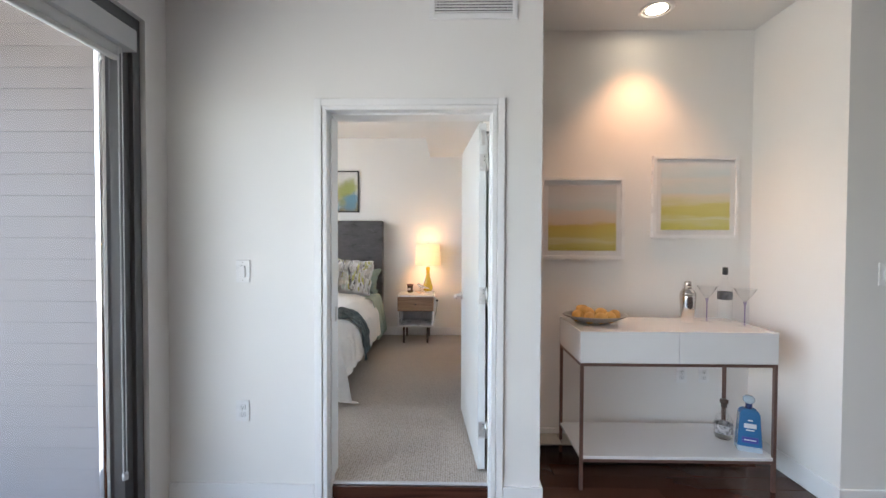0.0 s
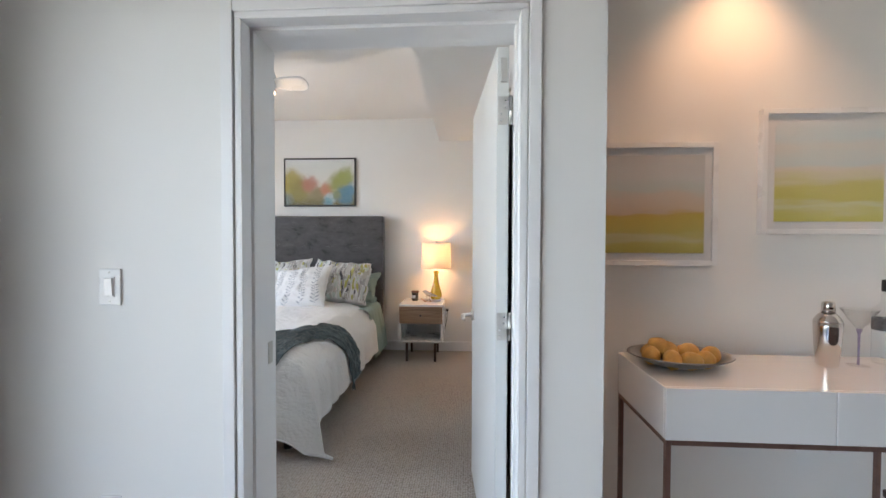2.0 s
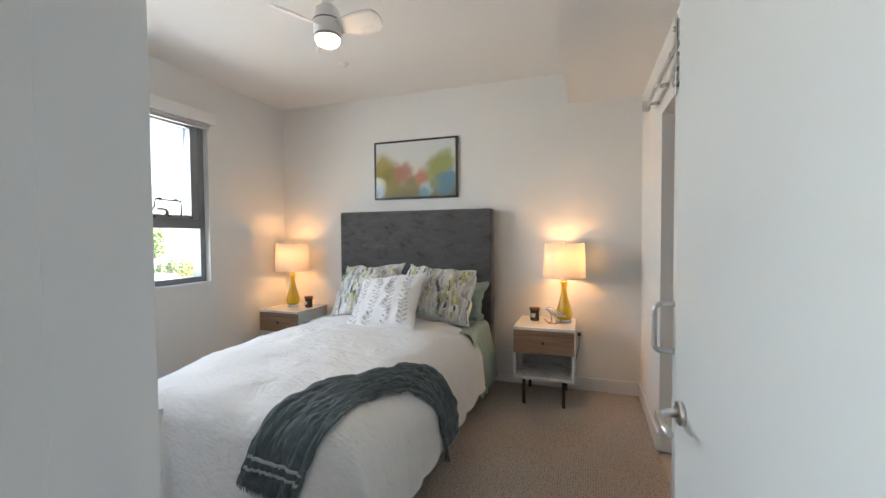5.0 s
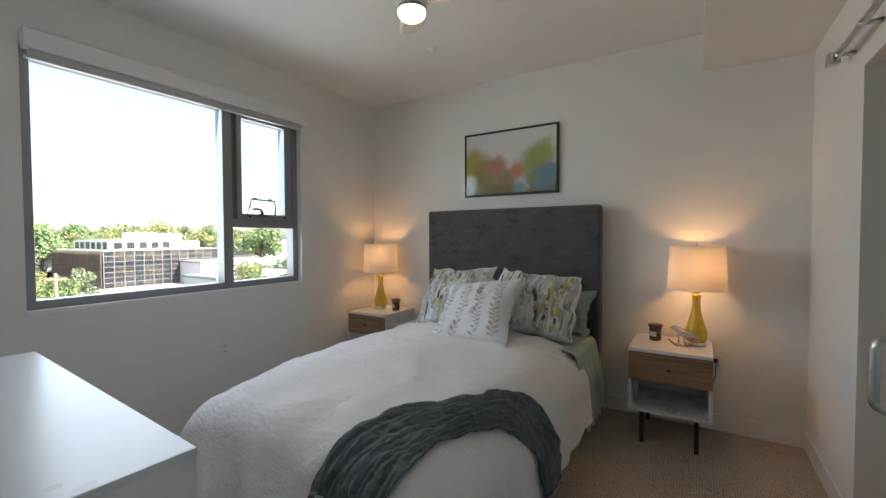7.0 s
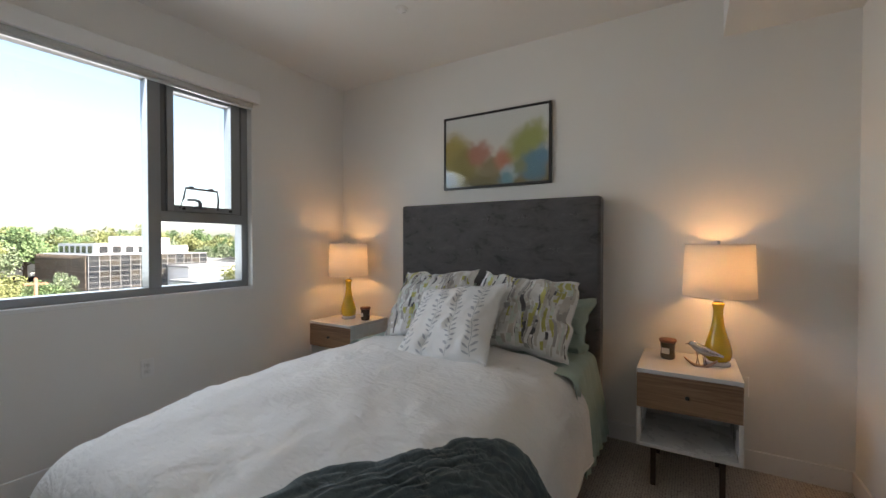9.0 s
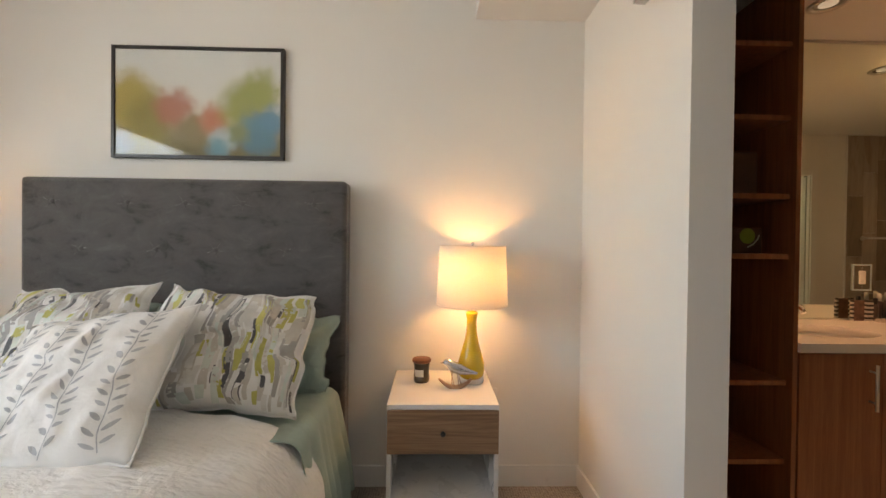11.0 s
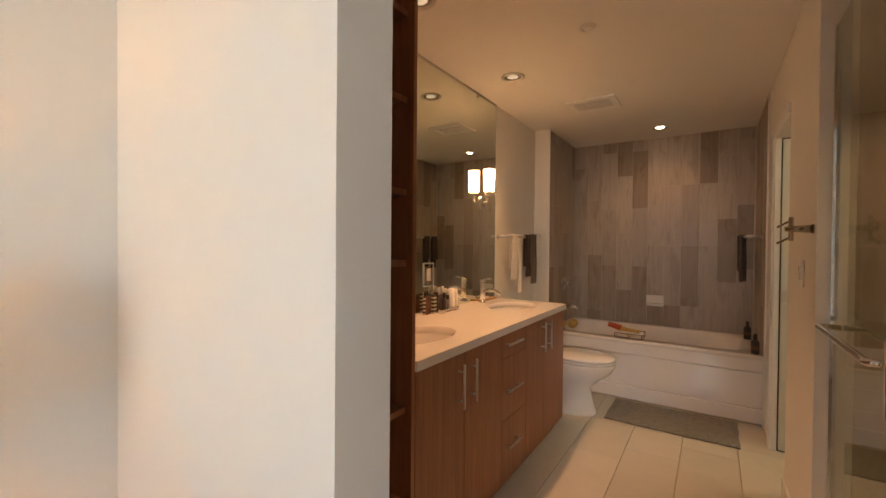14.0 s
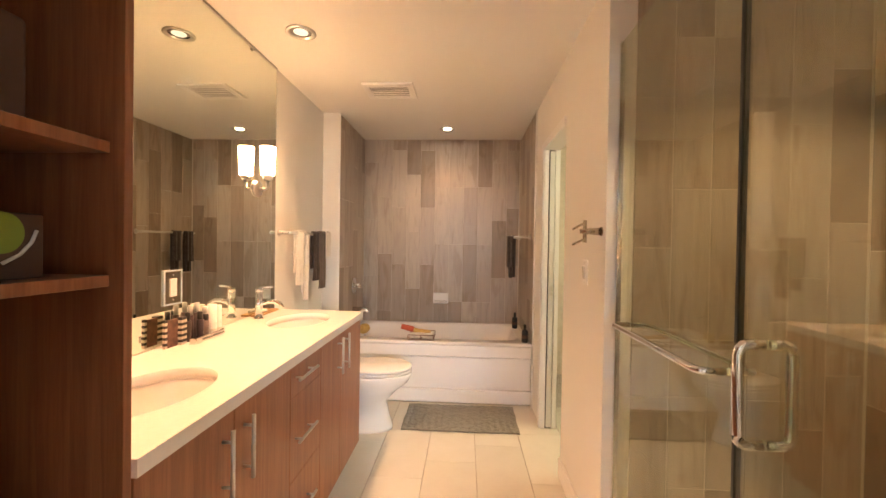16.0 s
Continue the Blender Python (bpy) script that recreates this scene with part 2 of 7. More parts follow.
def piece_tile(name, stops, rough, grain_axis=None, grain_mix=0.5):
    """A tile whose tone goes by the piece, with wood-like or stone-like variation inside it."""
    m, nt, b = mat(name)
    oi = nt.nodes.new("ShaderNodeObjectInfo")
    base = ramp(nt, oi.outputs["Random"], stops)
    tc = nt.nodes.new("ShaderNodeTexCoord")
    off = nt.nodes.new("ShaderNodeVectorMath")
    off.operation = "MULTIPLY_ADD"
    off.inputs[1].default_value = (1, 1, 1)
    comb = nt.nodes.new("ShaderNodeCombineXYZ")
    mul = nt.nodes.new("ShaderNodeMath")
    mul.operation = "MULTIPLY"
    mul.inputs[1].default_value = 37.0
    nt.links.new(oi.outputs["Random"], mul.inputs[0])
    for i in range(3):
        nt.links.new(mul.outputs[0], comb.inputs[i])
    nt.links.new(tc.outputs["Object"], off.inputs[0])
    nt.links.new(comb.outputs[0], off.inputs[2])
    mp = nt.nodes.new("ShaderNodeMapping")
    mp.inputs["Scale"].default_value = (9, 9, 0.9) if grain_axis else (3, 3, 3)
    nt.links.new(off.outputs[0], mp.inputs[0])
    g = noise_tex(nt, mp.outputs[0], 2.2, 6, 0.6, 1.6 if grain_axis else 0.3)
    c = ramp(nt, g, ((0.28, (0.66, 0.62, 0.58)), (0.48, (0.93, 0.92, 0.91)), (0.7, (1.05, 1.04, 1.02)))) if grain_axis else ramp(nt, g, ((0.3, (0.93, 0.92, 0.90)), (0.7, (1, 1, 1))))
    col = mix(nt, grain_mix, base, c, "MULTIPLY")
    if grain_axis:
        # broad heartwood figure with a soft-edged outline on some of the pieces
        mp2 = nt.nodes.new("ShaderNodeMapping")
        mp2.inputs["Scale"].default_value = (7, 7, 1.5)
        nt.links.new(off.outputs[0], mp2.inputs[0])
        fig = noise_tex(nt, mp2.outputs[0], 1.3, 2, 0.5, 1.2)
        col = mix(nt, 1.0, col, ramp(nt, fig, ((0.57, (1, 1, 1)), (0.63, (0.88, 0.85, 0.81)), (0.76, (0.80, 0.76, 0.71)))), "MULTIPLY")
    nt.links.new(col, b.inputs["Base Color"])
    bump(nt, b, g, 0.04, 0.002)
    setv(b, rough=rough)
    return m


PLANKTILE = piece_tile("wood_look_tile", ((0.0, (0.285, 0.226, 0.176)), (0.18, (0.315, 0.252, 0.20)), (0.30, (0.41, 0.345, 0.29)), (0.60, (0.44, 0.375, 0.32)), (0.85, (0.49, 0.425, 0.365)), (1.0, (0.345, 0.275, 0.222))), 0.34, "Z", 0.75)
FLOORTILE = piece_tile("cream_floor_tile", ((0.0, (0.60, 0.57, 0.51)), (1.0, (0.66, 0.63, 0.57))), 0.22, None, 0.8)
GROUT = plain("grout", (0.62, 0.56, 0.48), 0.85, grain=0.06, scale=20)
GROUTF = plain("floor_grout", (0.48, 0.43, 0.37), 0.85, grain=0.06, scale=20)


def thin_glass(name, tint, gloss=0.035):
    """A flat pane: mostly clear, with a Fresnel reflection."""
    m, nt, b = mat(name)
    tr = nt.nodes.new("ShaderNodeBsdfTransparent")
    tr.inputs[0].default_value = (*tint, 1)
    gl = nt.nodes.new("ShaderNodeBsdfGlossy")
    gl.inputs["Roughness"].default_value = 0.01
    lw = nt.nodes.new("ShaderNodeLayerWeight")
    lw.inputs["Blend"].default_value = 0.5
    pw = nt.nodes.new("ShaderNodeMath")
    pw.operation = "POWER"
    pw.inputs[1].default_value = 5.0
    nt.links.new(lw.outputs["Facing"], pw.inputs[0])
    fr = nt.nodes.new("ShaderNodeMath")
    fr.operation = "MULTIPLY_ADD"
    fr.inputs[1].default_value, fr.inputs[2].default_value = 0.9, gloss
    nt.links.new(pw.outputs[0], fr.inputs[0])
    mx = nt.nodes.new("ShaderNodeMixShader")
    nt.links.new(fr.outputs[0], mx.inputs[0])
    nt.links.new(tr.outputs[0], mx.inputs[1])
    nt.links.new(gl.outputs[0], mx.inputs[2])
    nt.links.new(mx.outputs[0], nt.nodes["Material Output"].inputs[0])
    return m


WINGLASS = thin_glass("window_glass", (0.97, 0.985, 0.98))
SHOWERGLASS = thin_glass("shower_glass", (0.91, 0.93, 0.82), 0.09)
BOTTLEGLASS = thin_glass("clear_glass", (0.985, 0.99, 0.99))
PICGLASS = thin_glass("picture_glass", (0.98, 0.98, 0.98))
FROST = plain("frosted_glass", (0.52, 0.58, 0.57), 0.12, grain=0.02, relief=0, spec=0.8)
MIRROR, _nt, _b = mat("mirror_silver")
_b.inputs["Base Color"].default_value = (0.83, 0.86, 0.77, 1)
setv(_b, metal=1.0, rough=0.005)


def glow(name, color, strength, base=(0.9, 0.88, 0.85)):
    m, nt, b = mat(name)
    b.inputs["Base Color"].default_value = (*base, 1)
    b.inputs["Emission Color"].default_value = (*color, 1)
    setv(b, emit=strength, rough=0.35)
    return m


LAMPGLASS = glow("lit_opal_glass", (1.0, 0.74, 0.44), 1.3)
SCONCE = glow("lit_sconce_glass", (1.0, 0.60, 0.30), 3.0)
SPOTGLOW = glow("lit_bulb", (1.0, 0.86, 0.62), 3.0)
SPOTDIM = glow("lit_reflector", (1.0, 0.80, 0.58), 0.06, (0.22, 0.20, 0.18))


def shade_cloth():
    m, nt, b = mat("lampshade_linen")
    v = coords(nt, (1, 1, 1))
    f = noise_tex(nt, v, 240, 3)
    col = ramp(nt, f, ((0.3, (0.82, 0.78, 0.72)), (0.7, (0.88, 0.84, 0.78))))
    di = nt.nodes.new("ShaderNodeBsdfDiffuse")
    tr = nt.nodes.new("ShaderNodeBsdfTranslucent")
    mx = nt.nodes.new("ShaderNodeMixShader")
    mx.inputs[0].default_value = 0.42
    for s in (di, tr):
        nt.links.new(col, s.inputs[0])
    nt.links.new(di.outputs[0], mx.inputs[1])
    nt.links.new(tr.outputs[0], mx.inputs[2])
    nt.links.new(mx.outputs[0], nt.nodes["Material Output"].inputs[0])
    return m


SHADE = shade_cloth()


# ---- building helpers ----
def box(bm, x0, x1, y0, y1, z0, z1, bevel=0.0, seg=2):
    r = bmesh.ops.create_cube(bm, size=1.0, matrix=Matrix.LocRotScale(((x0 + x1) / 2, (y0 + y1) / 2, (z0 + z1) / 2), None, (abs(x1 - x0), abs(y1 - y0), abs(z1 - z0))))
    if bevel:
        es = list({e for v in r["verts"] for e in v.link_edges})
        r2 = bmesh.ops.bevel(bm, geom=es, offset=bevel, segments=seg, affect="EDGES", profile=0.5)
        for f in r2["faces"]:
            f.smooth = True
    return bm


def B(*a, **k):
    return box(bmesh.new(), *a, **k)


def rod(bm, p0, p1, r0, r1=None, n=20):
    p0, p1 = Vector(p0), Vector(p1)
    d = p1 - p0
    m = Matrix.Translation((p0 + p1) / 2) @ d.to_track_quat("Z", "Y").to_matrix().to_4x4()
    r = bmesh.ops.create_cone(bm, cap_ends=True, segments=n, radius1=r0, radius2=r0 if r1 is None else r1, depth=d.length, matrix=m)
    for f in {f for v in r["verts"] for f in v.link_faces}:
        f.smooth = len(f.verts) == 4
    return bm


def R(*a, **k):
    return rod(bmesh.new(), *a, **k)


def lathe(bm, prof, at=(0, 0, 0), n=40):
    """Turns a profile of (radius, height) round the upright axis."""
    rings = []
    for r, z in prof:
        if r < 1e-5:
            rings.append([bm.verts.new((at[0], at[1], at[2] + z))])
        else:
            rings.append([bm.verts.new((at[0] + r * math.cos(2 * math.pi * i / n), at[1] + r * math.sin(2 * math.pi * i / n), at[2] + z)) for i in range(n)])
    for a, b in zip(rings, rings[1:]):
        for i in range(n):
            j = (i + 1) % n
            vs = [a[i % len(a)], a[j % len(a)], b[j % len(b)], b[i % len(b)]]
            u = []
            for w in vs:
                if w not in u:
                    u.append(w)
            if len(u) > 2:
                bm.faces.new(u).smooth = True
    return bm


def L(prof, at=(0, 0, 0), n=40):
    return lathe(bmesh.new(), prof, at, n)


def tube(bm, pts, r, n=12, close=False):
    """A round bar along a line of points."""
    pts = [Vector(p) for p in pts]
    rings = []
    up = Vector((0.13, 0.21, 0.97)).normalized()
    for i, p in enumerate(pts):
        a = pts[i - 1] if (i or close) else p
        c = pts[(i + 1) % len(pts)] if (i < len(pts) - 1 or close) else p
        d = (c - a).normalized()
        s = d.cross(up)
        if s.length < 0.05:
            s = d.cross(Vector((1, 0, 0)))
        s.normalize()
        w = s.cross(d)
        rr = r[i] if isinstance(r, (list, tuple)) else r
        rings.append([bm.verts.new(p + rr * (math.cos(2 * math.pi * k / n) * s + math.sin(2 * math.pi * k / n) * w)) for k in range(n)])
    pairs = list(zip(rings, rings[1:])) + ([(rings[-1], rings[0])] if close else [])
    for a, b in pairs:
        for k in range(n):
            bm.faces.new((a[k], a[(k + 1) % n], b[(k + 1) % n], b[k])).smooth = True
    if not close:
        bm.faces.new(rings[0][::-1])
        bm.faces.new(rings[-1])
    return bm


def T(*a, **k):
    return tube(bmesh.new(), *a, **k)


def arc(c, r, a0, a1, u, v, n=8):
    """Points on an arc round c in the plane of u and v."""
    c, u, v = Vector(c), Vector(u), Vector(v)
    return [c + r * (math.cos(radians(a0 + (a1 - a0) * i / n)) * u + math.sin(radians(a0 + (a1 - a0) * i / n)) * v) for i in range(n + 1)]


def sheet(fn, nu, nv, thick=0.0, smooth=True):
    """A grid surface from fn(u, v), given some thickness along its normals."""
    bm = bmesh.new()
    g = [[bm.verts.new(fn(i / nu, j / nv)) for j in range(nv + 1)] for i in range(nu + 1)]
    for i in range(nu):
        for j in range(nv):
            bm.faces.new((g[i][j], g[i + 1][j], g[i + 1][j + 1], g[i][j + 1])).smooth = smooth
    if thick:
        bm.normal_update()
        k = [[bm.verts.new(w.co - w.normal * thick) for w in row] for row in g]
        quads = [(k[i][j], k[i][j + 1], k[i + 1][j + 1], k[i + 1][j]) for i in range(nu) for j in range(nv)]
        for i in range(nu):
            quads += [(g[i][0], k[i][0], k[i + 1][0], g[i + 1][0]), (g[i + 1][nv], k[i + 1][nv], k[i][nv], g[i][nv])]
        for j in range(nv):
            quads += [(g[0][j + 1], k[0][j + 1], k[0][j], g[0][j]), (g[nu][j], k[nu][j], k[nu][j + 1], g[nu][j + 1])]
        for q in quads:
            bm.faces.new(q).smooth = smooth
    return bm


ORIG = {}


def mesh(name, bm, material):
    me = bpy.data.meshes.new(name)
    bmesh.ops.recalc_face_normals(bm, faces=bm.faces)
    bm.to_mesh(me)
    bm.free()
    for m in (material if isinstance(material, (list, tuple)) else [material]):
        me.materials.append(m)
    return me


def thing(name, at, label, category, group=""):
    """An Empty at the base of a thing; its parts are given in world places and carried over."""
    ob = new(name)
    ob.empty_display_size = 0.1
    ob.location = at
    ORIG[ob] = Vector(at)
    return tagged(ob, label, category, group)


def part(name, bm, material, parent, label=""):
    o = ORIG[parent]
    bmesh.ops.translate(bm, verts=bm.verts, vec=-o)
    ob = new(name, mesh(name, bm, material))
    ob.parent = parent
    ORIG[ob] = o
    return tagged(ob, label)


def solo(name, bm, material, at, label, category, group=""):
    """A thing of one mesh, with its origin at its base."""
    bmesh.ops.translate(bm, verts=bm.verts, vec=-Vector(at))
    ob = new(name, mesh(name, bm, material))
    ob.location = at
    ORIG[ob] = Vector(at)
    return tagged(ob, label, category, group)


def struct(name, bm, material, label="", category=""):
    ob = new(name, mesh(name, bm, material))
    ORIG[ob] = Vector((0, 0, 0))
    return tagged(ob, label, category, kind="structure")


def boxes(*bs, bevel=0.0):
    bm = bmesh.new()
    for b in bs:
        box(bm, *b, bevel=bevel)
    return bm


# ---- the plan ----
CEILZ = 2.80           # bedroom and living room
LZ = -0.085           # living room floor
BZ = 2.472             # bathroom ceiling
X0, X1 = -3.28, 0.395  # bedroom
Y0, Y1 = 2.392, 5.82
BX = 0.535             # bathroom face of the wall between
DX0, DX1, DZ = -0.593, 0.329, 2.06   # bedroom door opening
MY = 5.845             # mirror wall
RY = 4.03              # wall across from the mirror

# living room
struct("floor_living", B(-1.45, 6.0, -5.0, 2.26, -0.25, LZ - 0.006), DARKFLOOR, "dark reddish-brown polished wood floor", "floor")
struct("floor_niche", B(0.567, 2.16, 2.26, 2.90, -0.25, LZ - 0.006), DARKFLOOR, "dark wood floor of the niche", "floor")
struct("ceiling_living", B(-1.6, 6.1, -5.1, 3.0, CEILZ, CEILZ + 0.15), CEIL, "white painted ceiling", "ceiling")
struct("wall_door", boxes((-3.40, DX0, 2.182, Y0, -0.2, CEILZ), (DX1, 0.567, 2.182, Y0, -0.2, CEILZ), (DX0, DX1, 2.182, Y0, DZ, CEILZ)), WALL, "white painted wall with the bedroom doorway", "wall")
struct("wall_niche_side", B(X1, 0.567, Y0, 3.0, -0.2, CEILZ), WALL, "white painted side wall of the niche", "wall")
struct("wall_niche_back", B(0.567, 2.30, 2.88, 3.0, -0.2, CEILZ), WALL, "white painted back wall of the niche", "wall")
struct("wall_niche_right", B(2.165, 2.30, 2.20, 2.88, -0.2, CEILZ), WALL, "white painted side wall of the niche", "wall")
struct("wall_living_right", B(2.30, 6.1, 2.20, 2.35, -0.2, CEILZ), WALL, "white painted wall", "wall")
struct("wall_living_east", B(6.0, 6.15, -5.0, 2.20, -0.2, CEILZ), WALL, "white painted wall", "wall")
struct("wall_living_south", B(-1.6, 6.15, -5.15, -5.0, -0.2, CEILZ), WALL, "white painted wall", "wall")
struct("wall_patio", B(-1.60, -1.43, 2.035, 2.182, -0.2, CEILZ), WALL, "white painted wall beside the patio door", "wall")
struct("wall_patio_head", B(-1.60, -1.43, -2.2, 2.035, 2.43, CEILZ), WALL, "white painted wall over the patio door", "wall")
struct("wall_patio_far", B(-1.60, -1.43, -5.0, -2.2, -0.2, CEILZ), WALL, "white painted wall beside the patio door", "wall")
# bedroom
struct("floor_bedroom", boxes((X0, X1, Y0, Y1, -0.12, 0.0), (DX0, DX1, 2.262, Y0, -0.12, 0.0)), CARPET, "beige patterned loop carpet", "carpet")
WY0, WY1, WZ0, WZ1 = 3.035, 4.84, 0.972, 2.42
struct("wall_window", boxes((-3.44, X0, Y0, WY0, -0.2, CEILZ), (-3.44, X0, WY1, 6.0, -0.2, CEILZ), (-3.44, X0, WY0, WY1, -0.1, WZ0), (-3.44, X0, WY0, WY1, WZ1, CEILZ)), WALL, "white painted wall with a wide window", "wall")
struct("wall_head", B(X0, X1, Y1, 6.0, -0.2, CEILZ), WALL, "white painted wall behind the bed", "wall")
OY0, OY1, OZ = 4.10, 4.89, 2.12
struct("wall_bath", boxes((X1, BX, 3.0, OY0, -0.2, CEILZ), (X1, BX, OY1, 6.0, -0.2, CEILZ), (X1, BX, OY0, OY1, OZ, CEILZ)), WALL, "white painted wall with the bathroom doorway", "wall")
struct("ceiling_bedroom", boxes((-3.44, -0.20, 2.335, 6.0, CEILZ, CEILZ + 0.15), (-0.20, X1, 2.335, 6.0, 2.53, CEILZ + 0.15)), CEIL, "white painted ceiling with a dropped soffit", "ceiling")
# bathroom
struct("floor_bathroom", boxes((BX, 4.83, 3.0, 6.0, -0.12, -0.008), (X1, BX, OY0, OY1, -0.12, -0.008), bevel=0), GROUTF, "cream floor tiles with thin joints", "floor")
struct("wall_mirror", B(BX, 3.795, MY, 6.0, -0.1, BZ), WALL, "white painted wall behind the vanity", "wall")
struct("wall_tub_left", B(3.795, 4.83, 5.71, 6.0, -0.1, BZ), WALL, "white wall nib at the tub", "wall")
struct("wall_tub_back", B(4.6885, 4.83, 3.0, 5.71, -0.1, BZ), GROUT, "tiled wall behind the tub", "wall")
PX0, PX1, PZ = 2.75, 3.39, 2.06
struct("wall_pocket", boxes((2.05, PX0, RY - 0.11, RY, -0.1, BZ), (PX1, 4.695, RY - 0.11, RY, -0.1, BZ), (PX0, PX1, RY - 0.11, RY, PZ, BZ)), WALL, "white painted wall with the closet doorway", "wall")
struct("ceiling_bathroom", boxes((BX, 4.83, 3.0, 6.0, BZ, BZ + 0.2), (2.30, 4.83, 2.352, 3.0, BZ, BZ + 0.2)), CEIL, "white painted ceiling", "ceiling")
struct("wall_shower_end", B(2.0435, 2.17, 3.0, RY - 0.11, -0.1, BZ), GROUT, "tiled end wall of the shower", "wall")
struct("wall_closet_back", B(2.17, 4.695, 2.35, 2.47, -0.1, BZ), WALL, "white closet wall", "wall")
struct("wall_closet_side", B(4.697, 4.83, 2.352, 3.918, -0.1, BZ - 0.002), WALL, "white closet side wall", "wall")
struct("floor_closet", B(2.17, 4.695, 2.47, RY - 0.11, -0.12, -0.002), CARPET, "beige loop carpet of the closet", "carpet")

# baseboards
def baseboard(name, *runs, z=0.0, h=0.115):
    bm = bmesh.new()
    for r in runs:
        box(bm, *r, z, z + h, bevel=0.003, seg=1)
    return struct(name, bm, TRIM, "white painted baseboard", "baseboard")


baseboard("baseboard_living", (-1.43, -0.637, 2.168, 2.182), (0.370, 0.582, 2.168, 2.182), (0.567, 0.582, 2.182, 2.88), (0.582, 2.15, 2.865, 2.88), (2.15, 2.165, 2.186, 2.88), (2.15, 6.0, 2.186, 2.20), z=LZ, h=0.122)
baseboard("baseboard_bedroom", (X0 + 0.014, X1 - 0.014, Y1 - 0.014, Y1), (X0, X0 + 0.014, Y0, Y1), (X1 - 0.014, X1, OY1, Y1), (X1, BX, OY1 - 0.014, OY1), (X1 - 0.014, X1, Y0 + 0.9, OY0))
baseboard("baseboard_bathroom", (2.05, PX0, RY, RY + 0.013), (2.90, 3.78, MY - 0.013, MY))

# bedroom door frame: casing, jamb and stop
bm = bmesh.new()
box(bm, DX0 - 0.043, DX0 - 0.004, 2.168, 2.182, LZ, DZ + 0.036, bevel=0.002, seg=1)
box(bm, DX1 + 0.004, DX1 + 0.041, 2.168, 2.182, LZ, DZ + 0.036, bevel=0.002, seg=1)
box(bm, DX0 - 0.004, DX1 + 0.004, 2.169, 2.182, DZ, DZ + 0.035, bevel=0.002, seg=1)
for s, x in ((1, DX0), (-1, DX1)):
    box(bm, x, x + s * 0.018, 2.174, Y0 + 0.016, LZ, DZ - 0.018, bevel=0.002, seg=1)
    box(bm, x + s * 0.016, x + s * 0.023, 2.174, 2.231, LZ, DZ - 0.023, bevel=0.002, seg=1)
    box(bm, x + s * 0.016, x + s * 0.032, 2.233, 2.285, LZ, DZ - 0.032, bevel=0.002, seg=1)
box(bm, DX0 - 0.050, DX0 - 0.001, Y0, Y0 + 0.014, 0.0, DZ + 0.045, bevel=0.002, seg=1)
box(bm, DX0 - 0.001, DX1 + 0.045, Y0, Y0 + 0.014, DZ + 0.001, DZ + 0.045, bevel=0.002, seg=1)
box(bm, DX0, DX1, 2.174, Y0 + 0.016, DZ - 0.018, DZ, bevel=0.002, seg=1)
box(bm, DX0 + 0.018, DX1 - 0.018, 2.174, 2.231, DZ - 0.023, DZ - 0.016, bevel=0.002, seg=1)
box(bm, DX0 + 0.018, DX1 - 0.018, 2.233, 2.285, DZ - 0.032, DZ - 0.016, bevel=0.002, seg=1)
struct("door_frame", bm, TRIM, "white painted door casing with stepped jamb", "door frame")
struct("trim_threshold", B(DX0 + 0.018, DX1 - 0.018, 2.250, 2.270, -0.008, 0.004, bevel=0.004), ALULIGHT, "pale metal carpet edge strip", "threshold")
struct("trim_step", B(DX0 + 0.018, DX1 - 0.018, 2.236, 2.2615, LZ - 0.006, -0.0085, bevel=0.003), DARKFLOOR, "dark wood riser under the carpet edge", "step")
# right-hand bedroom-side casing is hidden by the open door

# the open bedroom door
door = thing("door_1", (0.292, 2.385, 0.0), "white flush bedroom door standing open", "door")
HA = radians(5.0)


def swing(bm):
    """Turns what was built along +y from the hinge to the door's open angle."""
    bmesh.ops.rotate(bm, verts=bm.verts, cent=(0.292, 2.385, 0), matrix=Matrix.Rotation(HA, 3, "Z"))
    return bm


part("leaf", swing(B(0.250, 0.292, 2.385, 3.245, 0.012, 2.025, bevel=0.002)), DOORW, door)
for z in (1.80, 1.03, 0.245):
    hb = part("hinge", swing(B(0.254, 0.290, 2.3815, 2.3845, z - 0.05, z + 0.05, bevel=0.001)), STEEL, door, "brushed steel hinge")
    part("hinge_knuckle", swing(R((0.299, 2.382, z - 0.05), (0.299, 2.382, z + 0.05), 0.007)), STEEL, hb)
    part("hinge_leaf", B(0.307, 0.311, 2.345, 2.39, z - 0.05, z + 0.05), STEEL, hb)
    for dz in (-0.035, -0.012, 0.012, 0.035):
        part("screw", swing(R((0.272 + 0.008 * (1 if dz > 0 else -1), 2.379, z + dz), (0.272 + 0.008 * (1 if dz > 0 else -1), 2.3816, z + dz), 0.004, n=10)), CHROME, hb)
closer = part("closer", swing(B(0.262, 0.285, 2.378, 2.385, 1.90, 1.985, bevel=0.002)), STEEL, door, "steel door hardware at the top edge")
for side, x in ((-1, 0.250), (1, 0.292)):
    rose = part("rose", swing(R((x, 3.185, 0.925), (x + side * 0.012, 3.185, 0.925), 0.031, 0.029, n=28)), STEEL, door, "round brushed steel rose")
    part("lever", swing(T([(x + side * 0.012, 3.185, 0.925), (x + side * 0.045, 3.185, 0.925), (x + side * 0.056, 3.178, 0.923), (x + side * 0.060, 3.16, 0.921), (x + side * 0.060, 3.12, 0.919), (x + side * 0.058, 3.075, 0.918)], [0.011, 0.011, 0.011, 0.010, 0.009, 0.008])), STEEL, door, "brushed steel lever handle")
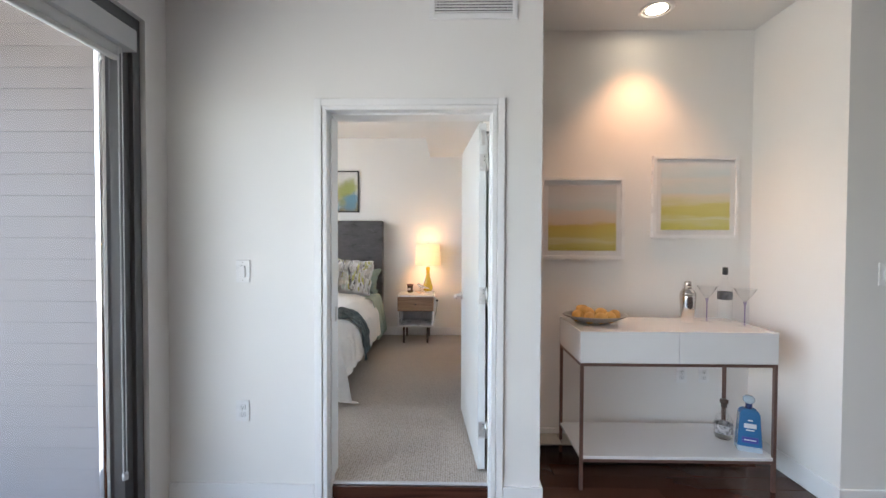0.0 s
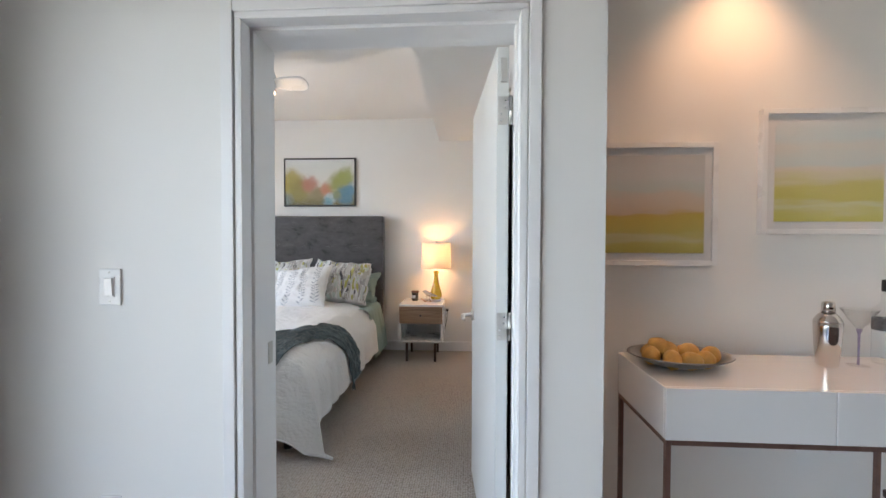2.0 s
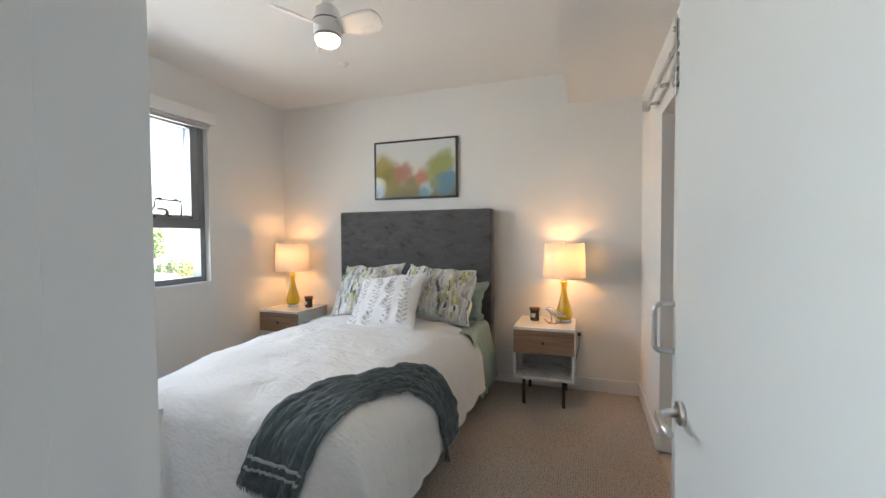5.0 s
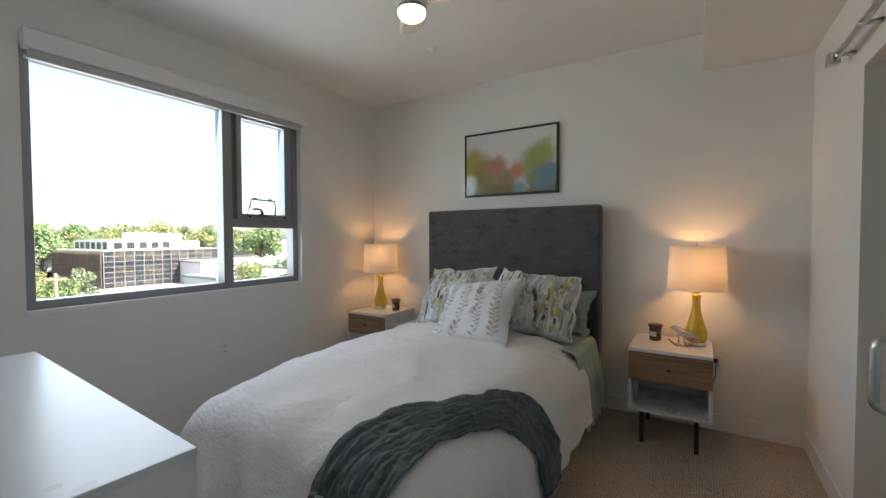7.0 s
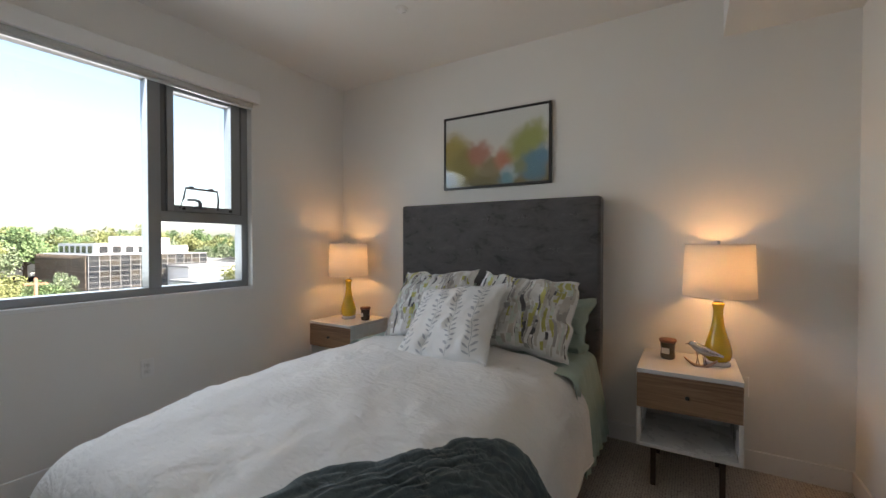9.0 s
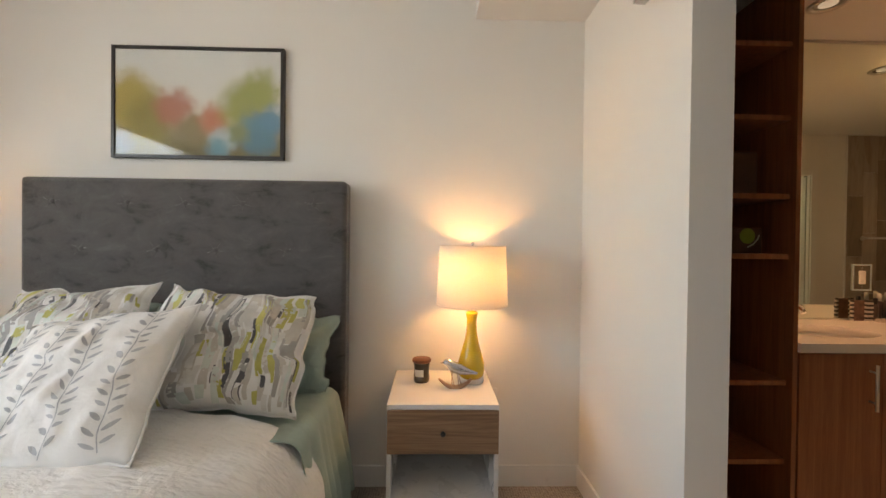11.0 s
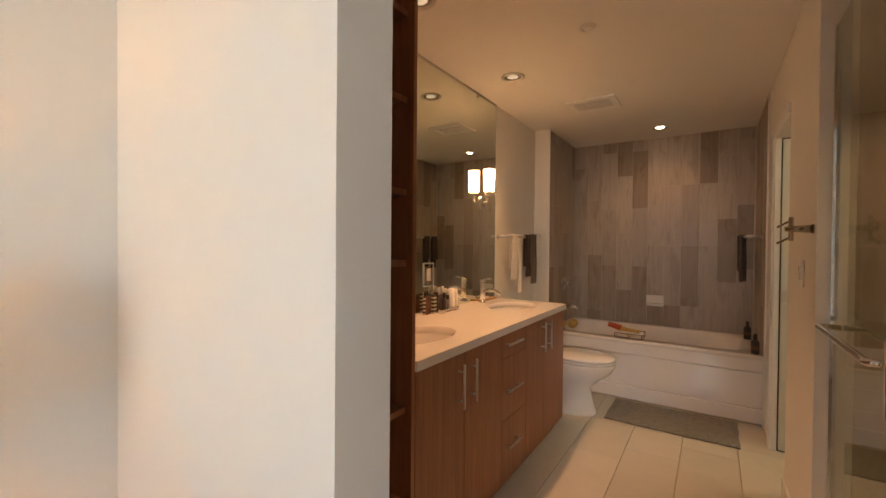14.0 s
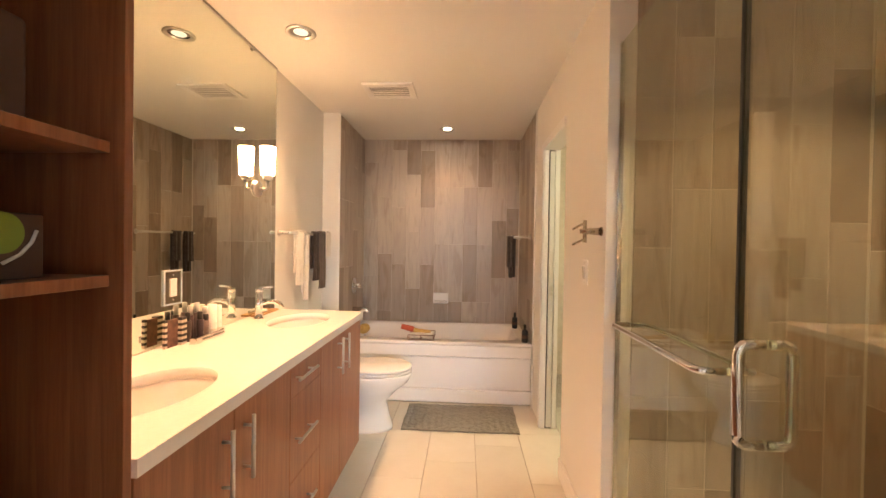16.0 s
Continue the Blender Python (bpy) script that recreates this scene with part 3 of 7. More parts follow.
part("latch_plate", swing(B(0.259, 0.283, 3.245, 3.247, 0.86, 0.99)), STEEL, door)
solo("strike_plate", B(DX0 + 0.0175, DX0 + 0.0205, 2.346, 2.378, 0.885, 0.965, bevel=0.001), STEEL, (DX0 + 0.018, 2.36, 0.885), "steel strike plate let into the door jamb", "strike plate")

# ---- bedroom window ----
win = tagged(new("window_1"), "wide grey aluminium window with an awning sash", "window", kind="structure")
win.location = (-3.36, 3.9, WZ0)
ORIG[win] = Vector((-3.36, 3.9, WZ0))
FX0, FX1 = -3.428, -3.335


def frame_ring(x0, x1, y0, y1, z0, z1, w, wb=None, bevel=0.003):
    wb = wb or w
    return boxes((x0, x1, y0, y0 + w, z0, z1), (x0, x1, y1 - w, y1, z0, z1), (x0, x1, y0 + w, y1 - w, z0, z0 + wb), (x0, x1, y0 + w, y1 - w, z1 - w, z1), bevel=bevel)


part("window_frame", frame_ring(FX0, FX1, WY0, WY1, WZ0, WZ1, 0.052), ALU, win)
part("mullion", B(FX0, FX1 + 0.004, 4.150, 4.225, WZ0 + 0.045, WZ1 - 0.045, bevel=0.003), ALU, win)
part("transom", B(FX0, FX1 + 0.002, 4.225, WY1 - 0.045, 1.455, 1.525, bevel=0.003), ALU, win)
sash = part("sash", boxes((FX0 + 0.012, FX1 + 0.010, 4.262, 4.304, 1.527, 2.372), (FX0 + 0.012, FX1 + 0.010, 4.700, 4.772, 1.527, 2.372), (FX0 + 0.012, FX1 + 0.010, 4.304, 4.700, 1.527, 1.569), (FX0 + 0.012, FX1 + 0.010, 4.304, 4.700, 2.330, 2.372), bevel=0.003), ALU, win, "grey awning sash")
part("sash_surround", frame_ring(FX0, FX1 - 0.006, 4.227, 4.793, 1.525, 2.375, 0.034), ALUDARK, win)
part("pane", B(-3.408, -3.404, 3.045, 4.150, WZ0 + 0.045, WZ1 - 0.045), WINGLASS, win)
part("pane", B(-3.408, -3.404, 4.225, 4.795, WZ0 + 0.045, 1.455), WINGLASS, win)
part("pane", B(-3.402, -3.398, 4.304, 4.700, 1.569, 2.330), WINGLASS, sash)
hd = T([(-3.322, 4.334, 1.548), (-3.300, 4.350, 1.62), (-3.300, 4.363, 1.687), (-3.300, 4.578, 1.683), (-3.300, 4.588, 1.62), (-3.322, 4.594, 1.552)], 0.0075, n=8)
box(hd, -3.310, -3.290, 4.385, 4.412, 1.687, 1.702)
box(hd, -3.310, -3.290, 4.520, 4.547, 1.685, 1.700)
part("sash_bail", hd, ALUDARK, win, "grey metal sash bail")
part("sash_handle", T([(-3.312, 4.462, 1.560), (-3.300, 4.460, 1.585), (-3.297, 4.448, 1.603), (-3.297, 4.42, 1.610), (-3.297, 4.372, 1.606)], [0.016, 0.013, 0.010, 0.009, 0.008], n=8), ALUDARK, win, "grey lever of the awning sash")
part("sash_handle_base", B(-3.323, -3.300, 4.425, 4.505, 1.548, 1.568, bevel=0.004), ALUDARK, win)
for y in (4.36, 4.69):
    part("sash_bolt", R((-3.325, y, 1.548), (-3.312, y, 1.548), 0.010, n=12), BLACK, win)
part("window_sill", B(-3.335, X0 + 0.004, WY0 - 0.0, WY1, WZ0 - 0.02, WZ0 + 0.004, bevel=0.002), TRIM, win)
for p in win.children_recursive:
    if p.name.startswith("pane"):
        p.visible_shadow = False
val = thing("roller_blind", (-3.25, 3.94, 2.38), "white valance of a rolled-up window blind", "window blind")
part("valance", B(X0 + 0.001, -3.215, 3.04, 4.872, 2.385, 2.485, bevel=0.003), TRIM, val)
part("roll", R((-3.262, 3.07, 2.375), (-3.262, 4.83, 2.375), 0.024), SHADEGREY, val, "rolled grey blind fabric")
part("bottom_bar", B(-3.272, -3.248, 3.05, 4.83, 2.335, 2.352, bevel=0.004), ALULIGHT, val)

# ---- bed ----
bed = thing("bed", (-1.645, 4.5, 0.0), "made bed with grey velvet headboard and white quilt", "bed")
HX0, HX1 = -2.44, -0.85


def headboard():
    bm = bmesh.new()
    box(bm, HX0, HX1, 5.655, 5.775, 0.10, 1.622, bevel=0.022, seg=3)
    return bm


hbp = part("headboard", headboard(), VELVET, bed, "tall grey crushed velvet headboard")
tufts = [(0.16, 1.50), (0.52, 1.50), (0.80, 1.50), (1.08, 1.50), (1.43, 1.50), (0.30, 1.27), (0.66, 1.27), (0.95, 1.27), (1.30, 1.27)]
for dx, z in tufts:
    bt = bmesh.new()
    bmesh.ops.create_uvsphere(bt, u_segments=12, v_segments=8, radius=0.013, matrix=Matrix.Translation((HX0 + dx, 5.653, z)) @ Matrix.Diagonal((1, 0.5, 1, 1)))
    for k in range(5):
        a = k * 1.257 + dx * 9
        rod(bt, (HX0 + dx, 5.6545, z), (HX0 + dx + 0.05 * math.cos(a), 5.6549, z + 0.04 * math.sin(a)), 0.004, 0.0006, n=6)
    part("tuft", bt, VELVET, hbp)
part("bed_base", B(-2.31, -0.93, 3.43, 5.65, 0.10, 0.32, bevel=0.01), BASEFAB, bed, "black bed base")
for x in (-2.30, -1.00):
    for y in (3.45, 5.45):
        part("leg", R((x, y, 0), (x, y, 0.10), 0.03, 0.035), BLACK, bed)
part("mattress", B(-2.31, -0.95, 3.43, 5.64, 0.32, 0.565, bevel=0.09, seg=3), COTTON, bed)


def roll_over(over, r):
    """Sideways and downward way of cloth that runs over an edge of radius r."""
    a = min(over / r, math.pi / 2)
    rest = max(0.0, over - r * math.pi / 2)
    return r * math.sin(a) + 0.06 * rest, r * (1 - math.cos(a)) + 0.98 * rest


QXL, QXR, QYF, QDX, QDY = -2.389, -0.812, 3.345, 0.345, 0.455


def quilt_point(u, v):
    """The quilt: u from the left hem over the bed to the right hem, v from the foot hem to the fold by the pillows."""
    top = 0.625
    xl, xr, yf = QXL, QXR, QYF
    half, mid = (xr - xl) / 2, (xl + xr) / 2
    dropx, dropy = QDX, QDY
    s = (u - 0.5) * 2 * (half + dropx)
    d = v * (5.12 - yf + dropy) - dropy
    foot = max(0.0, min(1.0, 1 - d / 1.3))
    r = 0.22 if s > 0 else 0.12 + 0.20 * foot
    ry = 0.12
    over = max(0.0, abs(s) - half + r)
    dx, zx = roll_over(over, r)
    x = mid + math.copysign(min(abs(s), half - r) + dx, s)
    overy = max(0.0, ry - d)
    dy, zy = roll_over(overy, ry)
    y = yf + max(d, ry) - dy
    over = max(0.0, over - r * 0.6)
    overy = max(0.0, overy - ry * 0.6)
    plump = max(0, 1 - (s / half) ** 2)
    z = top - zx - zy + 0.085 * plump * min(1, max(0, d / 0.5))
    n1 = noise.noise(Vector((x * 2.1, y * 2.1, 0.3)))
    n2 = noise.noise(Vector((x * 6 + 0.5 * n1, y * 5, 1.7)))
    n3 = noise.noise(Vector((x * 15, y * 11, 4.1)))
    crease = abs(noise.noise(Vector((x * 3.2 + 0.8 * n1, y * 4.4 + 0.6 * n2, 8.0))))
    hang = min(1.0, (over + overy) * 3)
    c2 = abs(noise.noise(Vector((x * 2.0 + y * 3.4 + 1.2 * n1, y * 7.5 - x * 2.2, 12.0))))
    dents = max(0, noise.noise(Vector((x * 1.7, y * 1.9, 21.0))))
    z += (0.026 * n1 + 0.012 * n2 + 0.004 * n3 - 0.024 * max(0, 0.16 - crease) - 0.13 * dents * max(0, 0.14 - c2)) * (1 - 0.6 * hang)
    wave = 0.032 * math.sin(y * 13 + 2.5 * n1) + 0.014 * n2
    wavey = 0.026 * math.sin(x * 12 + 2.6 * n1 + 1.0) + 0.014 * n2
    x += math.copysign(wave * (0.55 if s > 0 else 1.0) * min(1, over * 2.5), s)
    y -= wavey * min(1, overy * 2.5)
    corner = min(over, overy)
    x += math.copysign((0.30 if s > 0 else 0.05) * corner, s)
    y -= 0.12 * corner
    return Vector((x, y, max(z, 0.035 + 0.012 * n2)))


quilt = sheet(quilt_point, 190, 190, 0.012)
quilt_ob = thing("quilt", (-1.645, 4.2, 0.03), "white stitched cotton quilt spread over the bed", "quilt")
part("cover", quilt, QUILT, quilt_ob)
hems = [[quilt_point(k / 120, 0.0) for k in range(121)], [quilt_point(0.0, k / 120) for k in range(121)], [quilt_point(1.0, k / 120) for k in range(121)]]
for line in hems:
    part("hem", tube(bmesh.new(), [tuple(w) for w in line], 0.005, n=6), QUILT, quilt_ob)


def sheet_point(u, v):
    """The green top sheet folded out between quilt and pillows, hanging at both sides."""
    half, drop = 0.775, 0.56
    s = (u - 0.5) * 2 * (half + drop)
    over = max(0.0, abs(s) - half + 0.06)
    x = -1.645 + math.copysign(min(abs(s), half - 0.06) + 0.07 * math.sin(min(over / 0.10, math.pi / 2)), s)
    x += math.copysign(max(0, over - 0.15) * 0.10, s)
    z = 0.628 - 0.05 * (1 - math.cos(min(over / 0.10, math.pi / 2))) - max(0, over - 0.15) * 0.97
    n = noise.noise(Vector((x * 4, v * 5, s * 1.5)))
    y = 5.02 + v * 0.54 + (0.07 * v - 0.02) * max(0, over - 0.1) * (1 if s > 0 else 0.6)
    h = max(0, over - 0.1)
    x += math.copysign((0.035 * math.sin(v * 17 + 1.5 * n) + 0.02 * n) * min(1, h * 3), s)
    z += 0.008 * n
    return Vector((x, y, max(z, 0.03)))


solo("top_sheet", sheet(sheet_point, 90, 40, 0.005), SAGE, (-1.645, 5.2, 0.03), "sage green bed sheet hanging over the mattress edge", "bed sheet")



# the teal throw follows the quilt from the side over the corner to the foot
OUTER = [(1.12, 0.84), (1.07, 1.05), (0.88, 0.96), (0.72, 0.90), (0.63, 0.74), (0.52, 0.50), (0.34, 0.28), (0.28, 0.05), (0.22, -0.14), (0.20, -0.20)]
INNER = [(1.125, 0.78), (1.10, 0.78), (0.93, 0.73), (0.77, 0.58), (0.69, 0.45), (0.61, 0.25), (0.61, 0.08), (0.57, -0.04), (0.51, -0.18), (0.46, -0.31)]


def along(line, f):
    k = f * (len(line) - 1)
    i = min(int(k), len(line) - 2)
    p0, p1, p2, p3 = (line[max(0, min(len(line) - 1, j))] for j in (i - 1, i, i + 1, i + 2))
    w = k - i
    return [0.5 * (2 * b + (c - a) * w + (2 * a - 5 * b + 4 * c - d) * w * w + (3 * b - a - 3 * c + d) * w ** 3) for a, b, c, d in zip(p0, p1, p2, p3)]


def on_quilt(s, d):
    return quilt_point(0.5 + s / (QXR - QXL + 2 * QDX), (d + QDY) / (5.12 - QYF + QDY))


def throw_point(u, v, lift=0.0):
    a, b = along(OUTER, u), along(INNER, u)
    n = noise.noise(Vector((u * 2.2, v * 3.0, 7.7)))
    vv = v + 0.05 * n * math.sin(math.pi * v)
    s, d = a[0] + (b[0] - a[0]) * vv, a[1] + (b[1] - a[1]) * vv
    e = 0.02
    p = on_quilt(s, d)
    q = (on_quilt(s + e, d) - p).cross(on_quilt(s, d + e) - p)
    q = q.normalized() if q.length > 1e-9 else Vector((0, 0, 1))
    fold = 0.010 * noise.noise(Vector((u * 5, v * 11 + 1.5 * n, 2.0))) + 0.009 * noise.noise(Vector((u * 22 + 4 * v, v * 15 + 2 * n, 5.0))) - 0.05 * max(0, 0.10 - abs(noise.noise(Vector((u * 12 + 5 * v, v * 5 + n, 3.0))))) - 0.06 * max(0, 0.09 - abs(noise.noise(Vector((u * 10 - 6 * v, v * 8 + 2 * n, 13.0))))) + 0.006 * noise.noise(Vector((u * 34, v * 13, 17.0)))
    crease = 0.010 * max(0, noise.noise(Vector((u * 7 + v * 2, v * 9, 9.0))))
    return p + q * (0.022 + fold + crease + lift)


throw = thing("throw_blanket", (-1.05, 3.7, 0.05), "dark teal crinkled throw draped over the bed's corner", "blanket")
part("cloth", sheet(throw_point, 200, 60, 0.006), TEAL, throw)
for u0 in (0.035, 0.07, 0.845, 0.878):
    part("stripe", sheet(lambda a, b: throw_point(u0 + 0.010 * a, 0.03 + 0.94 * b, 0.0085), 2, 44, 0.002), TEALSTRIPE, throw, "pale woven stripe")
tass = bmesh.new()
tip = throw_point(0.0, 0.85)
for k in range(9):
    a = k * 0.7
    tube(tass, [tip + Vector((0, 0, 0.01)), tip + Vector((0.008 * math.cos(a), 0.008 * math.sin(a), -0.03)), tip + Vector((0.014 * math.cos(a), 0.014 * math.sin(a), -0.07))], [0.004, 0.004, 0.002], n=5)
part("tassel", tass, TEAL, throw)
fr = bmesh.new()
for k in range(60):
    p = throw_point(1.0, k / 59)
    tube(fr, [p, p + Vector((0.004 * math.sin(k * 2.1), 0.002, -0.022))], [0.0022, 0.001], n=4)
part("fringe", fr, TEAL, throw)

# ---- pillows ----
STROKES = [fabric("print_" + n, c, 600, 12, 0.3, 0.12) for n, c in (("grey", (0.38, 0.37, 0.36)), ("olive", (0.48, 0.46, 0.14)), ("charcoal", (0.10, 0.10, 0.11)), ("mint", (0.62, 0.68, 0.64)), ("taupe", (0.56, 0.53, 0.49)), ("pale", (0.68, 0.67, 0.65)))]
LEAFGREY = fabric("leaf_stitch", (0.44, 0.46, 0.49), 600, 14, 0.4, 0.12)


def pillow_shape(w, h, t, seed, crumple=1.0):
    def at(a, b, side=1, lift=0.0):
        """a, b in -1..1 over the face; side 1 is the front."""
        pinch = 1 - 0.07 * (1 - b * b) * abs(a) ** 3
        pinch2 = 1 - 0.07 * (1 - a * a) * abs(b) ** 3
        puff = max(0.0, (1 - abs(a) ** 2.6)) ** 0.6 * max(0.0, (1 - abs(b) ** 2.6)) ** 0.6
        n = noise.noise(Vector((a * 2.2 + seed, b * 2.2, side * 3.0)))
        n2 = noise.noise(Vector((a * 6 + seed, b * 5 + n, side * 5.0)))
        edge = 0.026 * noise.noise(Vector((a * 3.0, b * 3.0, seed))) * crumple
        y = -side * (t / 2 * puff * (1 + 0.34 * n * crumple) + 0.016 * n2 * crumple * puff) - side * lift
        return Vector((w / 2 * a * pinch + edge, y, h / 2 * b * pinch2 + edge))
    return at


def pillow(name, m, w, h, t, material, label, seed, decor=None, crumple=1.0):
    ob = thing(name, (0, 0, 0), label, "pillow")
    f = pillow_shape(w, h, t, seed, crumple)
    bm = bmesh.new()
    N = 34
    for side in (1, -1):
        g = [[bm.verts.new(f(-1 + 2 * i / N, -1 + 2 * j / N, side)) for j in range(N + 1)] for i in range(N + 1)]
        for i in range(N):
            for j in range(N):
                bm.faces.new((g[i][j], g[i + 1][j], g[i + 1][j + 1], g[i][j + 1])).smooth = True
    bmesh.ops.remove_doubles(bm, verts=bm.verts, dist=0.0008)
    part("cover", bm, material, ob)
    hem = bmesh.new()
    ring = [f(-1 + 2 * i / 24, -1) for i in range(24)] + [f(1, -1 + 2 * i / 24) for i in range(24)] + [f(1 - 2 * i / 24, 1) for i in range(24)] + [f(-1, 1 - 2 * i / 24) for i in range(24)]
    part("seam", tube(hem, ring, 0.004, n=6, close=True), material, ob)
    if decor:
        decor(ob, f)
    ob.matrix_basis = m
    return ob


def patch(bm, f, a0, a1, b0, b1, lift, idx, taper=0.0, skew=0.0, na=2, nb=6):
    g = []
    for i in range(na + 1):
        row = []
        for j in range(nb + 1):
            tb = j / nb
            wv = 1 - taper * abs(2 * tb - 1) ** 2
            ac, aw = (a0 + a1) / 2 + skew * (tb - 0.5), (a1 - a0) / 2
            row.append(bm.verts.new(f(ac + aw * wv * (2 * i / na - 1), b0 + (b1 - b0) * tb, 1, lift)))
        g.append(row)
    for i in range(na):
        for j in range(nb):
            q = bm.faces.new((g[i][j], g[i + 1][j], g[i + 1][j + 1], g[i][j + 1]))
            q.smooth, q.material_index = True, idx


def strokes(ob, f):
    """Upright brush strokes in rows and columns."""
    rnd = random.Random(len(ob.name) * 7 + int(ob.get("seed", 0)))
    bm = bmesh.new()
    for row in range(10):
        b = -0.93 + row * 0.19
        a = -0.95 + rnd.uniform(0, 0.05)
        while a < 0.93:
            wd = rnd.choice((0.035, 0.05, 0.07, 0.085))
            ln = rnd.choice((0.18, 0.28, 0.40, 0.52))
            strong = 0.5 + 0.5 * b
            if rnd.random() < 0.80 + 0.15 * strong:
                idx = rnd.choices((0, 1, 2, 3, 4, 5), (20, 6 + 12 * strong, 3 + 6 * strong, 16, 20, 22))[0]
                b0 = min(0.93 - ln, max(-0.95, b + rnd.uniform(-0.1, 0.1)))
                patch(bm, f, a, min(0.96, a + wd), b0, b0 + ln, 0.0010 + 0.0022 * rnd.random(), idx, 0.10, rnd.uniform(-0.012, 0.012), 1, 6)
            a += wd * 0.85 + rnd.uniform(-0.01, 0.035)
    part("print", bm, STROKES, ob, "grey, olive and mint brush-stroke print")


def leaves(ob, f):
    """Stems of small leaves in pairs."""
    for k, a0 in enumerate((-0.72, -0.27, 0.19, 0.64)):
        bm = bmesh.new()
        ph = k * 1.3
        stem = lambda b: a0 + 0.045 * math.sin(3.0 * b + ph)
        for i in range(30):
            b = -0.93 + i * 1.86 / 30
            patch(bm, f, stem(b) - 0.005, stem(b) + 0.005, b, b + 0.064, 0.0015, 0, 0, stem(b + 0.062) - stem(b), 1, 1)
        for i in range(14):
            b = -0.92 + i * 0.131
            for sgn in (-1, 1):
                bb = b + (0.05 if sgn > 0 else 0)
                g = []
                for j in range(6):
                    tt = j / 5
                    wd = 0.018 * math.sin(math.pi * min(1, tt * 0.9 + 0.08)) ** 0.8
                    ca, cb = stem(bb) + sgn * (0.020 + 0.100 * tt), bb + 0.03 + 0.075 * tt
                    g.append((bm.verts.new(f(max(-.99, min(.99, ca - wd * 0.6 * sgn)), min(0.99, cb + wd), 1, 0.0016)), bm.verts.new(f(max(-.99, min(.99, ca + wd * 0.6 * sgn)), min(0.99, cb - wd), 1, 0.0016))))
                for p, q in zip(g, g[1:]):
                    bm.faces.new((p[0], p[1], q[1], q[0])).smooth = True
        part("leaf_stem", bm, LEAFGREY, ob, "grey embroidered leaf stem")


pillow("sage_pillow", pose(-1.22, 5.52, 0.79, -12, 5, 2), 0.68, 0.40, 0.20, SAGE, "crumpled sage green pillow against the headboard", 3.1, None, 2.0)
pillow("sage_pillow", pose(-2.02, 5.52, 0.80, -12, -2, -2), 0.66, 0.40, 0.20, SAGE, "sage green pillow behind a patterned pillow", 5.2)
pillow("patterned_pillow", pose(-1.245, 5.29, 0.875, -34, 3, 3), 0.64, 0.53, 0.24, COTTON, "white pillow with grey and olive brush-stroke print", 1.4, strokes, 1.3)
pillow("patterned_pillow", pose(-1.93, 5.31, 0.880, -34, -4, -3), 0.64, 0.53, 0.22, COTTON, "white pillow with grey and olive brush-stroke print", 8.3, strokes, 1.3)
pillow("leaf_cushion", pose(-1.55, 4.945, 0.850, -50, -7, 3), 0.58, 0.58, 0.18, COTTON, "white square cushion with grey embroidered leaves", 2.2, leaves, 0.9)

# ---- nightstands ----
def nightstand(at, label):
    x, y, z = at
    ob = thing("nightstand", at, label, "nightstand", "nightstands beside the bed")
    W, D = 0.2385, 0.475
    part("top", B(x - W, x + W, y, y + D, 0.612, 0.634, bevel=0.002), WHITEGLOSS, ob)
    for s in (-1, 1):
        part("side_panel", B(x + s * W, x + s * (W - 0.020), y + 0.003, y + D, 0.212, 0.612, bevel=0.0015), WHITEMATT, ob)
    part("back_panel", B(x - W + 0.02, x + W - 0.02, y + D - 0.012, y + D, 0.232, 0.612), WHITEMATT, ob)
    part("bottom_panel", B(x - W + 0.02, x + W - 0.02, y + 0.003, y + D - 0.012, 0.212, 0.232, bevel=0.001), WHITEMATT, ob)
    part("shelf", B(x - W + 0.02, x + W - 0.02, y + 0.02, y + D - 0.012, 0.418, 0.430), WHITEMATT, ob)
    dr = part("drawer", B(x - W + 0.002, x + W - 0.002, y - 0.004, y + 0.016, 0.425, 0.610, bevel=0.002), NIGHTWOOD, ob, "brown wood drawer front")
    part("knob", L([(0.0, 0), (0.009, 0.001), (0.011, 0.006), (0.006, 0.012), (0.006, 0.022)], (0, 0, 0), 16), BLACK, dr, "small dark knob")
    k = dr.children[0]
    bmesh_rot = Matrix.Rotation(radians(-90), 4, "X")
    k.data.transform(Matrix.Translation(ORIG[ob]))
    k.data.transform(Matrix.Translation(Vector((x, y - 0.026, 0.517)) - ORIG[ob]) @ bmesh_rot)
    for dx in (-0.156, 0.156):
        for dy in (0.035, D - 0.05):
            part("leg", boxes((x + dx - 0.013, x + dx + 0.013, y + dy - 0.013, y + dy + 0.013, 0.0, 0.212), bevel=0.003), DARKLEG, ob, "dark brown square leg")
    return ob


nightstand((-0.3645, 5.328, 0), "white nightstand with wooden drawer on dark legs")
nightstand((-2.955, 5.328, 0), "white nightstand with wooden drawer by the window wall")

